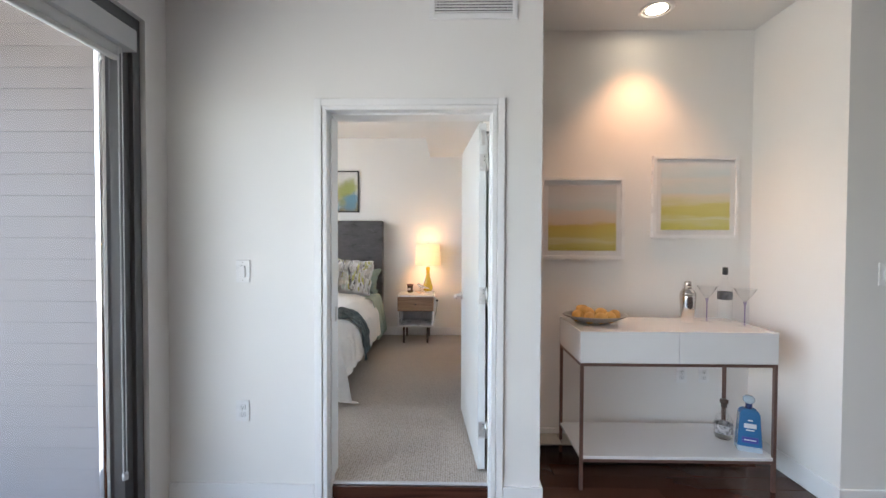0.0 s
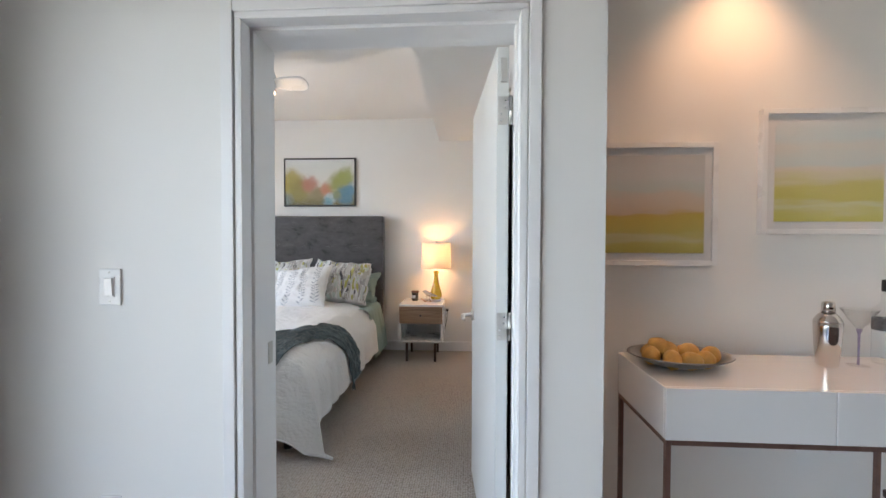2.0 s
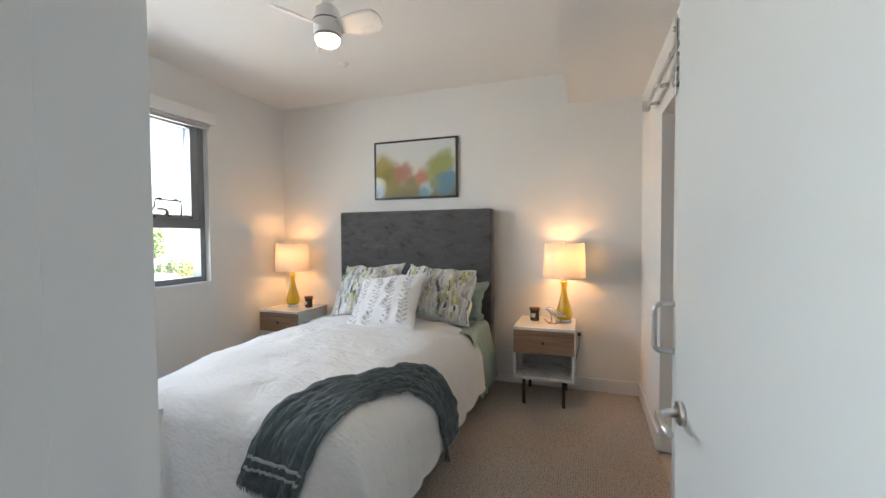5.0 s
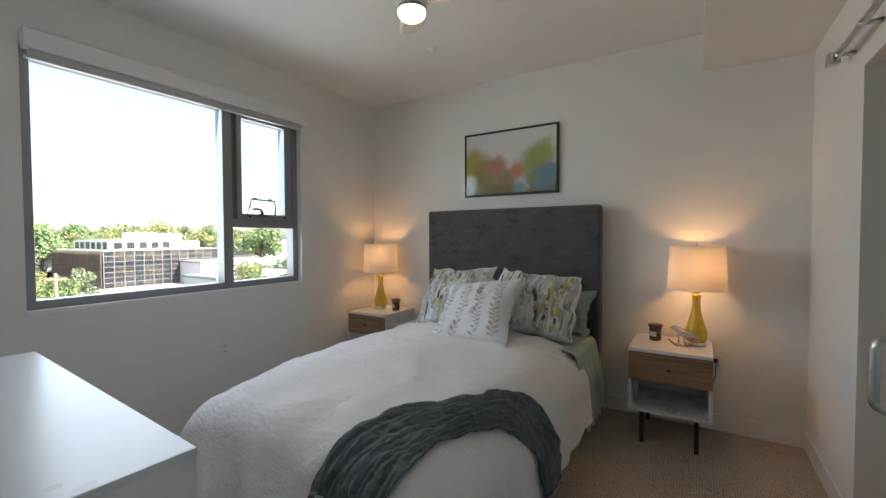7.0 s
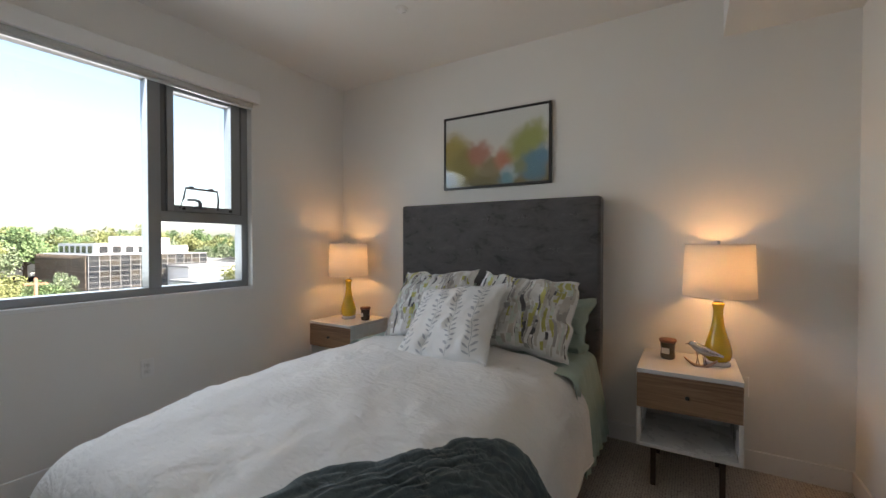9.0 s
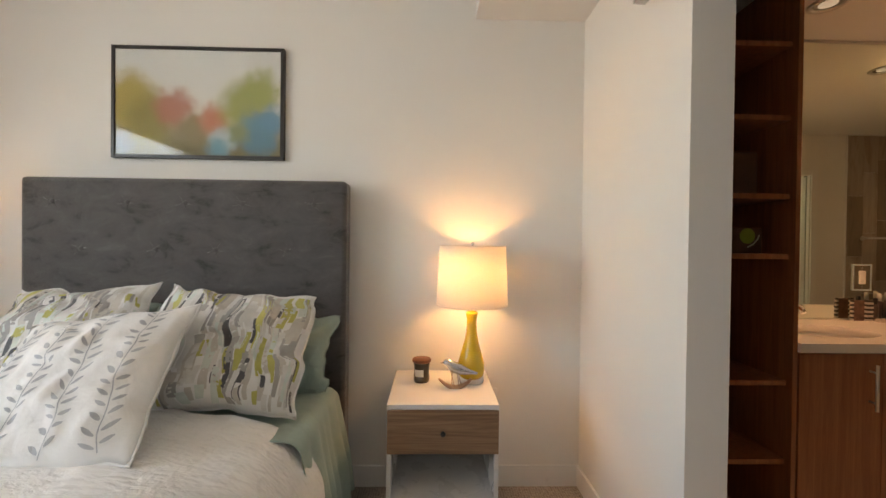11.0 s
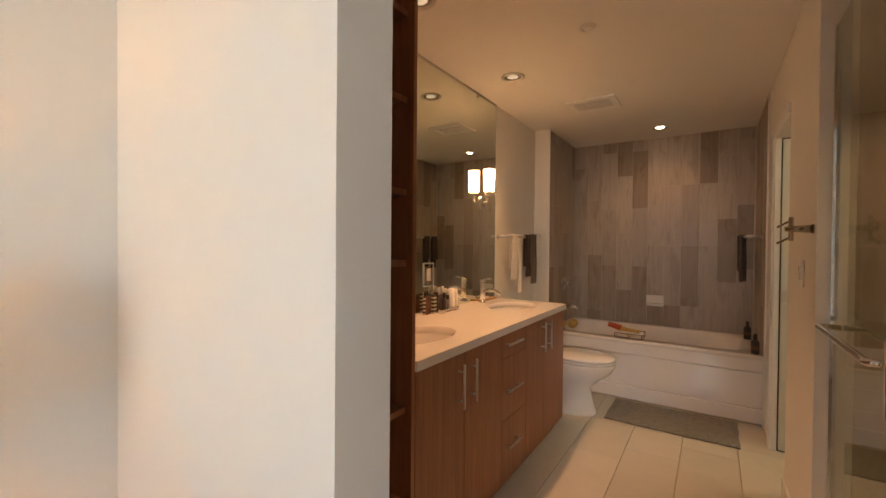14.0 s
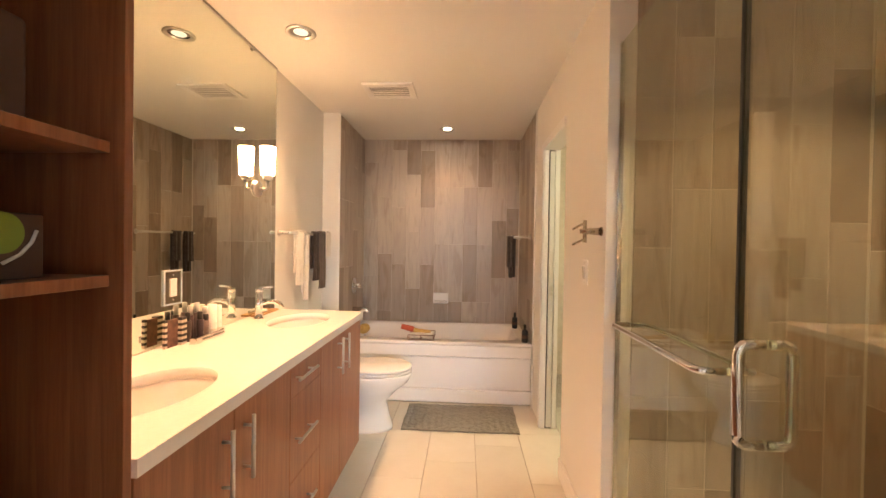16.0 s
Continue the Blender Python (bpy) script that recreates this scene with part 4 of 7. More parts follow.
# ---- table lamps ----
def table_lamp(at, label):
    x, y, z = at
    ob = thing("table_lamp", at, label, "lamp", "bedside lamps")
    part("foot", L([(0, 0), (0.060, 0), (0.062, 0.003), (0.062, 0.018), (0.058, 0.022), (0, 0.022)], at), WHITEGLOSS, ob, "round white foot")
    part("body", L([(0.0, 0.022), (0.050, 0.022), (0.062, 0.035), (0.068, 0.062), (0.066, 0.090), (0.057, 0.125), (0.045, 0.165), (0.034, 0.205), (0.027, 0.245), (0.024, 0.285), (0.025, 0.315), (0.031, 0.338), (0.029, 0.345), (0, 0.345)], at), YELLOW, ob, "glossy yellow ceramic body")
    part("collar", R((x, y, z + 0.345), (x, y, z + 0.372), 0.022, 0.020), CHROME, ob)
    sh = part("shade", L([(0.175, 0.381), (0.176, 0.383), (0.163, 0.671), (0.161, 0.672), (0.160, 0.669), (0.173, 0.383), (0.175, 0.381)], at, 64), SHADE, ob, "glowing off-white fabric drum shade")
    part("trim", T(arc((x, y, z + 0.382), 0.1755, 0, 352.5, (1, 0, 0), (0, 1, 0), 47), 0.003, n=6, close=True), plain_white, sh)
    part("trim", T(arc((x, y, z + 0.671), 0.1625, 0, 352.5, (1, 0, 0), (0, 1, 0), 47), 0.003, n=6, close=True), plain_white, sh)
    for k in range(3):
        a = k * 2.094 + 0.4
        part("spider", R((x, y, z + 0.655), (x + 0.160 * math.cos(a), y + 0.160 * math.sin(a), z + 0.662), 0.002, n=6), CHROME, ob)
    part("harp", T([(x - 0.02, y, z + 0.36), (x - 0.055, y, z + 0.44), (x - 0.055, y, z + 0.58), (x, y, z + 0.655), (x + 0.055, y, z + 0.58), (x + 0.055, y, z + 0.44), (x + 0.02, y, z + 0.36)], 0.002, n=6), CHROME, ob)
    part("finial", L([(0, 0.655), (0.007, 0.656), (0.007, 0.690), (0.0, 0.692)], at, 14), CHROME, ob, "chrome finial")
    return ob


plain_white = plain("trim_tape", (0.75, 0.70, 0.64), 0.8)
table_lamp((-0.22, 5.63, 0.634), "lit bedside lamp with yellow ceramic body")
table_lamp((-3.00, 5.60, 0.634), "lit bedside lamp with yellow ceramic body by the window")

# candle jars and bird
SMOKEGLASS = plain("smoked_jar", (0.075, 0.058, 0.040), 0.12, grain=0.1, coat=0.6)
LIDWOOD = wood("jar_lid_wood", (0.09, 0.035, 0.02), (0.22, 0.09, 0.05), "X", 3.0, 0.5)
PAPER = plain("paper_label", (0.55, 0.56, 0.55), 0.7)
BIRDMETAL = plain("bird_metal", (0.55, 0.57, 0.60), 0.25, 0.8, grain=0.05)
ROCKWOOD = wood("rocker_wood", (0.30, 0.16, 0.10), (0.52, 0.34, 0.24), "X", 3.0, 0.5)


def candle(at):
    ob = thing("candle_jar", at, "smoked glass candle jar with a dark wooden lid", "candle", "candle jars on the nightstands")
    part("jar", L([(0, 0), (0.036, 0), (0.039, 0.004), (0.040, 0.020), (0.037, 0.055), (0.040, 0.088), (0.041, 0.094), (0, 0.094)], at, 28), SMOKEGLASS, ob)
    part("lid", L([(0, 0.094), (0.036, 0.094), (0.046, 0.099), (0.047, 0.110), (0.044, 0.114), (0, 0.114)], at, 28), LIDWOOD, ob, "dark wooden lid")
    x, y, z = at
    bm = bmesh.new()
    g = [[bm.verts.new((x + 0.0405 * math.sin(radians(a)), y - 0.0405 * math.cos(radians(a)), zz)) for zz in (z + 0.033, z + 0.066)] for a in range(-50, 15, 8)]
    for p, q in zip(g, g[1:]):
        bm.faces.new((p[0], q[0], q[1], p[1])).smooth = True
    part("label", bm, PAPER, ob, "pale paper label")


candle((-0.465, 5.625, 0.634))
candle((-2.80, 5.60, 0.634))
bird = thing("bird_ornament", (-0.303, 5.545, 0.634), "silver metal bird on a curved wooden rocker", "ornament")
bx, by, bz = -0.303, 5.545, 0.634
part("rocker", sheet(lambda u, v: Vector((bx - 0.075 + 0.15 * u, by + 0.028 * (v - 0.5) * math.sin(math.pi * (0.1 + 0.8 * u)) * 2, bz + 0.001 + 0.16 * (u - 0.5) ** 2)), 16, 6, 0.006), ROCKWOOD, bird, "bent wooden rocker")
for dx, tx in ((-0.02, -0.012), (0.018, 0.008), (-0.004, -0.022), (0.03, 0.012)):
    part("leg", R((bx + dx, by, bz + 0.004), (bx + tx, by, bz + 0.076), 0.0016, n=6), BRONZE, bird)
bb = bmesh.new()
prof = [(-0.058, 0.103, 0.004), (-0.050, 0.105, 0.014), (-0.036, 0.105, 0.019), (-0.020, 0.092, 0.021), (0.000, 0.080, 0.025), (0.022, 0.072, 0.024), (0.045, 0.066, 0.018), (0.075, 0.060, 0.010), (0.105, 0.053, 0.005)]
tube(bb, [(bx + a, by, bz + h + 0.012) for a, h, r in prof], [r * 1.08 for a, h, r in prof], n=18)
part("body", bb, BIRDMETAL, bird)
part("beak", R((bx - 0.057, by, bz + 0.116), (bx - 0.074, by, bz + 0.112), 0.004, 0.0005, n=8), BRONZE, bird)

# ---- picture over the bed ----
def blur_landscape():
    """Soft blobs of foliage colours under a pale sky, by place on the sheet."""
    m, nt, b = mat("blurred_landscape")
    tc = nt.nodes.new("ShaderNodeTexCoord")
    sep = nt.nodes.new("ShaderNodeSeparateXYZ")
    nt.links.new(tc.outputs["Object"], sep.inputs[0])
    v = coords(nt, (1, 1, 1))
    wob = noise_tex(nt, v, 14, 3)
    z = nt.nodes.new("ShaderNodeMath")
    z.operation = "MULTIPLY_ADD"
    z.inputs[1].default_value = 0.10
    nt.links.new(wob, z.inputs[0])
    nt.links.new(sep.outputs[2], z.inputs[2])
    mr = nt.nodes.new("ShaderNodeMapRange")
    mr.inputs[1].default_value, mr.inputs[2].default_value = 0.03, 0.62
    nt.links.new(z.outputs[0], mr.inputs[0])
    col = ramp(nt, mr.outputs[0], ((0.0, (0.15, 0.13, 0.05)), (0.18, (0.24, 0.20, 0.08)), (0.40, (0.60, 0.52, 0.36)), (0.52, (0.78, 0.76, 0.71)), (1.0, (0.74, 0.76, 0.75))))
    blobs = [(-0.36, 0.29, 0.19, (0.44, 0.34, 0.05)), (-0.25, 0.20, 0.17, (0.30, 0.25, 0.05)), (-0.12, 0.26, 0.13, (0.50, 0.20, 0.13)), (-0.03, 0.16, 0.10, (0.30, 0.24, 0.12)), (0.08, 0.20, 0.10, (0.60, 0.22, 0.13)),
             (0.13, 0.10, 0.09, (0.50, 0.60, 0.62)), (0.10, 0.04, 0.08, (0.16, 0.36, 0.46)), (0.25, 0.28, 0.17, (0.34, 0.36, 0.07)), (0.33, 0.36, 0.13, (0.36, 0.40, 0.10)), (0.31, 0.14, 0.14, (0.10, 0.27, 0.38)), (0.39, 0.22, 0.09, (0.12, 0.30, 0.45)), (0.22, 0.14, 0.07, (0.26, 0.30, 0.14)), (-0.42, 0.08, 0.10, (0.20, 0.25, 0.24))]
    for bx_, bz_, r, c in blobs:
        d = nt.nodes.new("ShaderNodeVectorMath")
        d.operation = "DISTANCE"
        d.inputs[1].default_value = (bx_, 0, bz_)
        nt.links.new(tc.outputs["Object"], d.inputs[0])
        k = nt.nodes.new("ShaderNodeMapRange")
        k.interpolation_type = "SMOOTHSTEP"
        k.inputs[1].default_value, k.inputs[2].default_value = r * 1.15 + 0.05, r * 0.40 + 0.05
        k.inputs[3].default_value, k.inputs[4].default_value = 0.0, 0.95
        rag = nt.nodes.new("ShaderNodeMath")
        rag.operation = "MULTIPLY_ADD"
        rag.inputs[1].default_value = 0.10
        nt.links.new(wob, rag.inputs[0])
        nt.links.new(d.outputs["Value"], rag.inputs[2])
        nt.links.new(rag.outputs[0], k.inputs[0])
        col = mix(nt, k.outputs[0], col, c)
    nt.links.new(col, b.inputs["Base Color"])
    setv(b, rough=0.5)
    return m


def framed(at, w, h, frame_mat, print_mat, fw, mat_w, label, depth=0.032, glazed=True):
    """A picture that hangs on a wall facing -y; at is the middle of its lower edge at the wall."""
    x, y, z = at
    ob = thing("picture", at, label, "picture")
    part("frame", boxes((x - w / 2, x - w / 2 + fw, y - depth, y - 0.001, z, z + h), (x + w / 2 - fw, x + w / 2, y - depth, y - 0.001, z, z + h), (x - w / 2 + fw, x + w / 2 - fw, y - depth, y - 0.001, z, z + fw), (x - w / 2 + fw, x + w / 2 - fw, y - depth, y - 0.001, z + h - fw, z + h), bevel=0.0015), frame_mat, ob)
    part("backing", B(x - w / 2 + fw, x + w / 2 - fw, y - 0.024, y - 0.002, z + fw, z + h - fw), MOUNT, ob, "white mount")
    part("print", B(x - w / 2 + fw + mat_w, x + w / 2 - fw - mat_w, y - 0.0262, y - 0.0242, z + fw + mat_w, z + h - fw - mat_w), print_mat, ob)
    g = part("glazing", B(x - w / 2 + fw, x + w / 2 - fw, y - 0.0295, y - 0.0285, z + fw, z + h - fw), PICGLASS, ob)
    g.visible_shadow = False
    return ob


MOUNT = plain("white_mount", (0.78, 0.78, 0.78), 0.8, grain=0.01)
BLACKFRAME = plain("black_frame", (0.018, 0.018, 0.02), 0.35, grain=0.1)
framed((-1.659, Y1, 1.747), 0.894, 0.586, BLACKFRAME, blur_landscape(), 0.018, 0.0, "blurred autumn trees picture in a thin black frame")

# ---- dresser ----
dr = thing("dresser", (-1.205, 2.868, 0), "low white dresser standing along the wall", "dresser")
part("top", B(-2.66, -1.205, 2.425, 2.868, 0.858, 0.880, bevel=0.002), SMOOTHWHITE, dr)
for x0, x1 in ((-2.658, -2.636), (-1.229, -1.207)):
    part("side_panel", B(x0, x1, 2.427, 2.866, 0.0, 0.858, bevel=0.001), WHITEMATT, dr)
part("back_panel", B(-2.636, -1.229, 2.427, 2.44, 0.06, 0.858), WHITEMATT, dr)
part("plinth", B(-2.636, -1.229, 2.44, 2.83, 0.0, 0.06), WHITEMATT, dr)
for c in range(2):
    for r in range(3):
        x0, z0 = -2.634 + c * 0.703, 0.064 + r * 0.264
        part("drawer", B(x0, x0 + 0.699, 2.46, 2.866, z0, z0 + 0.260, bevel=0.002), WHITEMATT, dr)
dr.matrix_basis = pose(-1.205, 2.868, 0, 0, 0, -2.2)

# ---- ceiling fan ----
fan = thing("ceiling_fan", (-1.45, 4.06, CEILZ), "small white three-blade ceiling fan with lit globe", "ceiling fan")
fa = (-1.45, 4.06, 0)
part("canopy", L([(0.0, CEILZ - 0.001), (0.066, CEILZ - 0.001), (0.068, CEILZ - 0.02), (0.058, CEILZ - 0.055), (0.034, CEILZ - 0.075), (0.030, CEILZ - 0.125), (0.0, CEILZ - 0.125)], fa), WHITEMATT, fan)
part("motor", L([(0.0, 2.685), (0.045, 2.685), (0.066, 2.668), (0.076, 2.640), (0.079, 2.600), (0.078, 2.535), (0.074, 2.524), (0.0, 2.524)], fa), WHITEMATT, fan)
part("groove", L([(0.0785, 2.606), (0.0802, 2.604), (0.0802, 2.599), (0.0785, 2.597)], fa), ALUDARK, fan)
part("light_ring", L([(0.0, 2.525), (0.073, 2.525), (0.0755, 2.519), (0.074, 2.509), (0.0, 2.509)], fa), ALU, fan, "thin grey ring round the globe")
part("globe", L([(0.0, 2.510), (0.071, 2.510), (0.070, 2.496), (0.062, 2.481), (0.047, 2.470), (0.026, 2.463), (0.0, 2.461)], fa), LAMPGLASS, fan, "lit opal glass globe")
for ang in (6, 126, 246):
    ca, sa = math.cos(radians(ang)), math.sin(radians(ang))

    def blade(u, v):
        r = 0.070 + 0.262 * u
        w = (0.042 + 0.026 * math.sin(math.pi * min(1, u * 0.7))) * (1 if u < 0.80 else math.sqrt(max(0.02, 1 - ((u - 0.80) / 0.205) ** 2)))
        s = (v - 0.5) * 2 * w
        return Vector((-1.45 + r * ca - s * sa, 4.06 + r * sa + s * ca, 2.572 - s * 0.46))
    part("blade", sheet(blade, 24, 8, 0.006), WHITEMATT, fan, "white pitched fan blade")


def disc_cover(at, r, label, cat, name):
    x, y, z = at
    ob = thing(name, at, label, cat)
    part("rim", L([(0, z), (r, z), (r, z - 0.004), (r - 0.004, z - 0.007), (0, z - 0.007)], (x, y, 0), 32), CEIL, ob)
    part("cap", L([(0, z - 0.0068), (r - 0.012, z - 0.0068), (r - 0.013, z - 0.011), (0, z - 0.012)], (x, y, 0), 32), WHITEMATT, ob)


disc_cover((-1.94, 4.99, CEILZ), 0.042, "flat white sprinkler cover on the ceiling", "sprinkler", "sprinkler_cover")
disc_cover((2.095, 4.92, BZ), 0.042, "flat white sprinkler cover on the ceiling", "sprinkler", "sprinkler_cover")


# ---- switches and outlets, built facing -y ----
def outlet(m, label="white duplex wall outlet", z0=0):
    ob = thing("wall_outlet", (0, 0, 0), label, "outlet", "wall outlets")
    part("plate", B(-0.036, 0.036, -0.006, 0, -0.058, 0.058, bevel=0.003), WHITEMATT, ob)
    for dz in (-0.02, 0.02):
        s = part("socket", B(-0.017, 0.017, -0.008, -0.005, dz - 0.014, dz + 0.014, bevel=0.004), WHITEGLOSS, ob)
        for dx in (-0.006, 0.006):
            part("slot", B(dx - 0.0012, dx + 0.0012, -0.0085, -0.007, dz - 0.002, dz + 0.006), BLACK, s)
        part("ground_hole", R((0, -0.0085, dz - 0.008), (0, -0.007, dz - 0.008), 0.0025, n=8), BLACK, s)
    part("screw", R((0, -0.0075, 0), (0, -0.005, 0), 0.003, n=10), STEEL, ob)
    ob.matrix_basis = m
    return ob


def switch(m, label="white rocker light switch"):
    ob = thing("light_switch", (0, 0, 0), label, "switch")
    part("plate", B(-0.038, 0.038, -0.006, 0, -0.060, 0.060, bevel=0.003), WHITEMATT, ob)
    part("bezel", B(-0.018, 0.018, -0.008, -0.005, -0.034, 0.034, bevel=0.0015), WHITEMATT, ob)
    rk = B(-0.014, 0.014, -0.0135, -0.006, -0.030, 0.030, bevel=0.002)
    bmesh.ops.rotate(rk, verts=rk.verts, cent=(0, -0.007, 0), matrix=Matrix.Rotation(radians(5), 3, "X"))
    part("rocker", rk, WHITEGLOSS, ob)
    for dz in (-0.048, 0.048):
        part("screw", R((0, -0.0075, dz), (0, -0.005, dz), 0.003, n=10), STEEL, ob)
    ob.matrix_basis = m
    return ob


switch(pose(-1.022, 2.182, 1.182))
outlet(pose(-1.028, 2.182, 0.43), "white duplex outlet beside the bedroom door")
outlet(pose(1.705, 2.88, 0.42), "white outlet on the niche wall")
outlet(pose(1.858, 2.88, 0.42), "white outlet on the niche wall")
switch(pose(2.372, 2.20, 1.18), "white rocker switch on the living room wall")
outlet(pose(X0, 4.112, 0.525, 0, 0, 90), "white outlet under the bedroom window")
oo = outlet(pose(-0.095, Y1, 0.477), "white outlet with black plug behind the nightstand")
plug = thing("plug", (-0.098, Y1 - 0.008, 0.50), "black lamp plug in the wall outlet", "plug")
part("plug_body", B(-0.112, -0.084, Y1 - 0.035, Y1 - 0.0085, 0.485, 0.512, bevel=0.005), BLACK, plug)
part("cord", T([(-0.098, Y1 - 0.03, 0.487), (-0.10, Y1 - 0.035, 0.40), (-0.14, Y1 - 0.02, 0.2), (-0.16, Y1 - 0.022, 0.12)], 0.003, n=6), BLACK, plug)

# ---- sliding barn door ----
bd = thing("barn_door", (0.35, 3.7, 0.01), "white framed sliding barn door with frosted glass panel", "sliding door")
PY0, PY1 = 3.22, 4.185
part("frame", boxes((0.338, 0.378, PY1 - 0.105, PY1, 0.012, 2.165), (0.338, 0.378, PY0, PY0 + 0.105, 0.012, 2.165), (0.338, 0.378, PY0 + 0.105, PY1 - 0.105, 0.012, 0.22), (0.338, 0.378, PY0 + 0.105, PY1 - 0.105, 2.06, 2.165), bevel=0.002), DOORW, bd)
part("bead", boxes((0.3345, 0.340, PY1 - 0.117, PY1 - 0.103, 0.21, 2.07), (0.3345, 0.340, PY0 + 0.103, PY0 + 0.117, 0.21, 2.07), (0.3345, 0.340, PY0 + 0.117, PY1 - 0.117, 0.208, 0.222), (0.3345, 0.340, PY0 + 0.117, PY1 - 0.117, 2.058, 2.072), bevel=0.001), DOORW, bd)
part("glass_panel", B(0.352, 0.360, PY0 + 0.105, PY1 - 0.105, 0.22, 2.06), FROST, bd, "pale frosted glass panel")
part("pull", T([(0.338, 4.145, 1.052), (0.285, 4.145, 1.052), *arc((0.285, 4.145, 1.022), 0.030, 90, 180, (1, 0, 0), (0, 0, 1), 6), (0.255, 4.145, 0.862), *arc((0.285, 4.145, 0.862), 0.030, 180, 270, (1, 0, 0), (0, 0, 1), 6), (0.338, 4.145, 0.832)], 0.0125, n=14), STEEL, bd, "brushed steel D-shaped pull")
for y in (PY1 - 0.07, PY0 + 0.12):
    st = part("hanger", boxes((0.322, 0.3285, y - 0.022, y + 0.022, 1.99, 2.315), (0.3215, 0.329, y - 0.017, y + 0.017, 2.315, 2.345), bevel=0.003), STEEL, bd, "brushed steel hanger strap")
    part("wheel", R((0.329, y, 2.285), (0.343, y, 2.285), 0.040, n=28), STEEL, st)
    for z in (2.04, 2.11):
        part("bolt", R((0.314, y, z), (0.339, y, z), 0.010, n=12), STEEL, st)
    part("axle", R((0.314, y, 2.285), (0.332, y, 2.285), 0.012, n=12), STEEL, st)
rail = thing("door_rail", (0.34, 4.2, 2.22), "brushed steel sliding door rail on standoffs", "rail")
part("bar", B(0.330, 0.338, 3.15, 5.09, 2.205, 2.245, bevel=0.001), STEEL, rail)
part("end_stop", B(0.305, 0.352, 5.045, 5.100, 2.198, 2.252, bevel=0.002), STEEL, rail)
for y in (3.35, 3.80, 4.25, 4.68, 5.02):
    part("standoff", R((0.322, y, 2.225), (X1, y, 2.225), 0.011, n=14), STEEL, rail)


# ---- living room: niche ----
def field_print(name, seed, bands):
    """Horizontal bands of pale grey-blue sky over a yellow-green field, softly streaked."""
    m, nt, b = mat(name)
    tc = nt.nodes.new("ShaderNodeTexCoord")
    sep = nt.nodes.new("ShaderNodeSeparateXYZ")
    nt.links.new(tc.outputs["Object"], sep.inputs[0])
    mp = nt.nodes.new("ShaderNodeMapping")
    mp.inputs["Location"].default_value, mp.inputs["Scale"].default_value = (seed, seed, seed), (1.6, 1, 9)
    nt.links.new(tc.outputs["Object"], mp.inputs[0])
    s = noise_tex(nt, mp.outputs[0], 2.2, 4, 0.5)
    z = nt.nodes.new("ShaderNodeMath")
    z.operation = "MULTIPLY_ADD"
    z.inputs[1].default_value = 0.12
    nt.links.new(s, z.inputs[0])
    nt.links.new(sep.outputs[2], z.inputs[2])
    mr = nt.nodes.new("ShaderNodeMapRange")
    mr.inputs[1].default_value, mr.inputs[2].default_value = 0.12, 0.56
    nt.links.new(z.outputs[0], mr.inputs[0])
    nt.links.new(ramp(nt, mr.outputs[0], bands), b.inputs["Base Color"])
    setv(b, rough=0.6)
    return m


PW, PH = 0.582, 0.566
DUSK = ((0.0, (0.50, 0.45, 0.10)), (0.10, (0.55, 0.50, 0.13)), (0.16, (0.60, 0.58, 0.30)), (0.22, (0.54, 0.48, 0.12)), (0.34, (0.58, 0.46, 0.08)), (0.40, (0.60, 0.43, 0.10)), (0.44, (0.66, 0.54, 0.40)), (0.58, (0.68, 0.59, 0.51)), (0.66, (0.57, 0.64, 0.62)), (0.80, (0.64, 0.66, 0.66)), (1.0, (0.60, 0.60, 0.60)))
NOON = ((0.0, (0.58, 0.55, 0.12)), (0.10, (0.62, 0.60, 0.17)), (0.17, (0.68, 0.69, 0.42)), (0.23, (0.62, 0.58, 0.15)), (0.36, (0.66, 0.62, 0.19)), (0.43, (0.72, 0.68, 0.45)), (0.52, (0.78, 0.71, 0.62)), (0.62, (0.66, 0.74, 0.73)), (0.74, (0.76, 0.76, 0.73)), (0.86, (0.66, 0.76, 0.78)), (1.0, (0.76, 0.79, 0.80)))
framed((0.996, 2.88, 1.225), PW, PH, WHITEMATT, field_print("field_print", 0.0, DUSK), 0.024, 0.034, "abstract yellow field print in a white frame, hung lower")
framed((1.767, 2.88, 1.371), PW, PH, WHITEMATT, field_print("meadow_print", 5.3, NOON), 0.024, 0.034, "abstract pale sky and field print in a white frame")

con = thing("console_table", (1.39, 2.58, LZ), "white lacquered console on a bronze metal frame", "console table")
CX0, CX1, CY0, CY1, CZ = 0.832, 1.949, 2.348, 2.800, 0.834
part("case", B(CX0, CX1, CY0 + 0.016, CY1, 0.652, CZ, bevel=0.003), WHITEGLOSS, con)
for x0, x1 in ((CX0, 1.389), (1.392, CX1)):
    part("drawer", B(x0, x1, CY0, CY0 + 0.015, 0.652, CZ, bevel=0.002), WHITEGLOSS, con)
for x in (CX0 + 0.012, CX1 - 0.010):
    for y in (CY0 + 0.012, CY1 - 0.012):
        part("leg", B(x - 0.009, x + 0.009, y - 0.009, y + 0.009, LZ, 0.651, bevel=0.001), BRONZE, con, "thin square bronze leg")
    part("side_rail", B(x - 0.009, x + 0.009, CY0 + 0.022, CY1 - 0.022, 0.634, 0.6505), BRONZE, con)
for y in (CY0 + 0.012, CY1 - 0.012):
    part("rail", B(CX0 + 0.022, CX1 - 0.022, y - 0.009, y + 0.009, 0.634, 0.6505), BRONZE, con)
    part("rail", B(CX0 + 0.022, CX1 - 0.022, y - 0.009, y + 0.009, 0.080, 0.096), BRONZE, con)
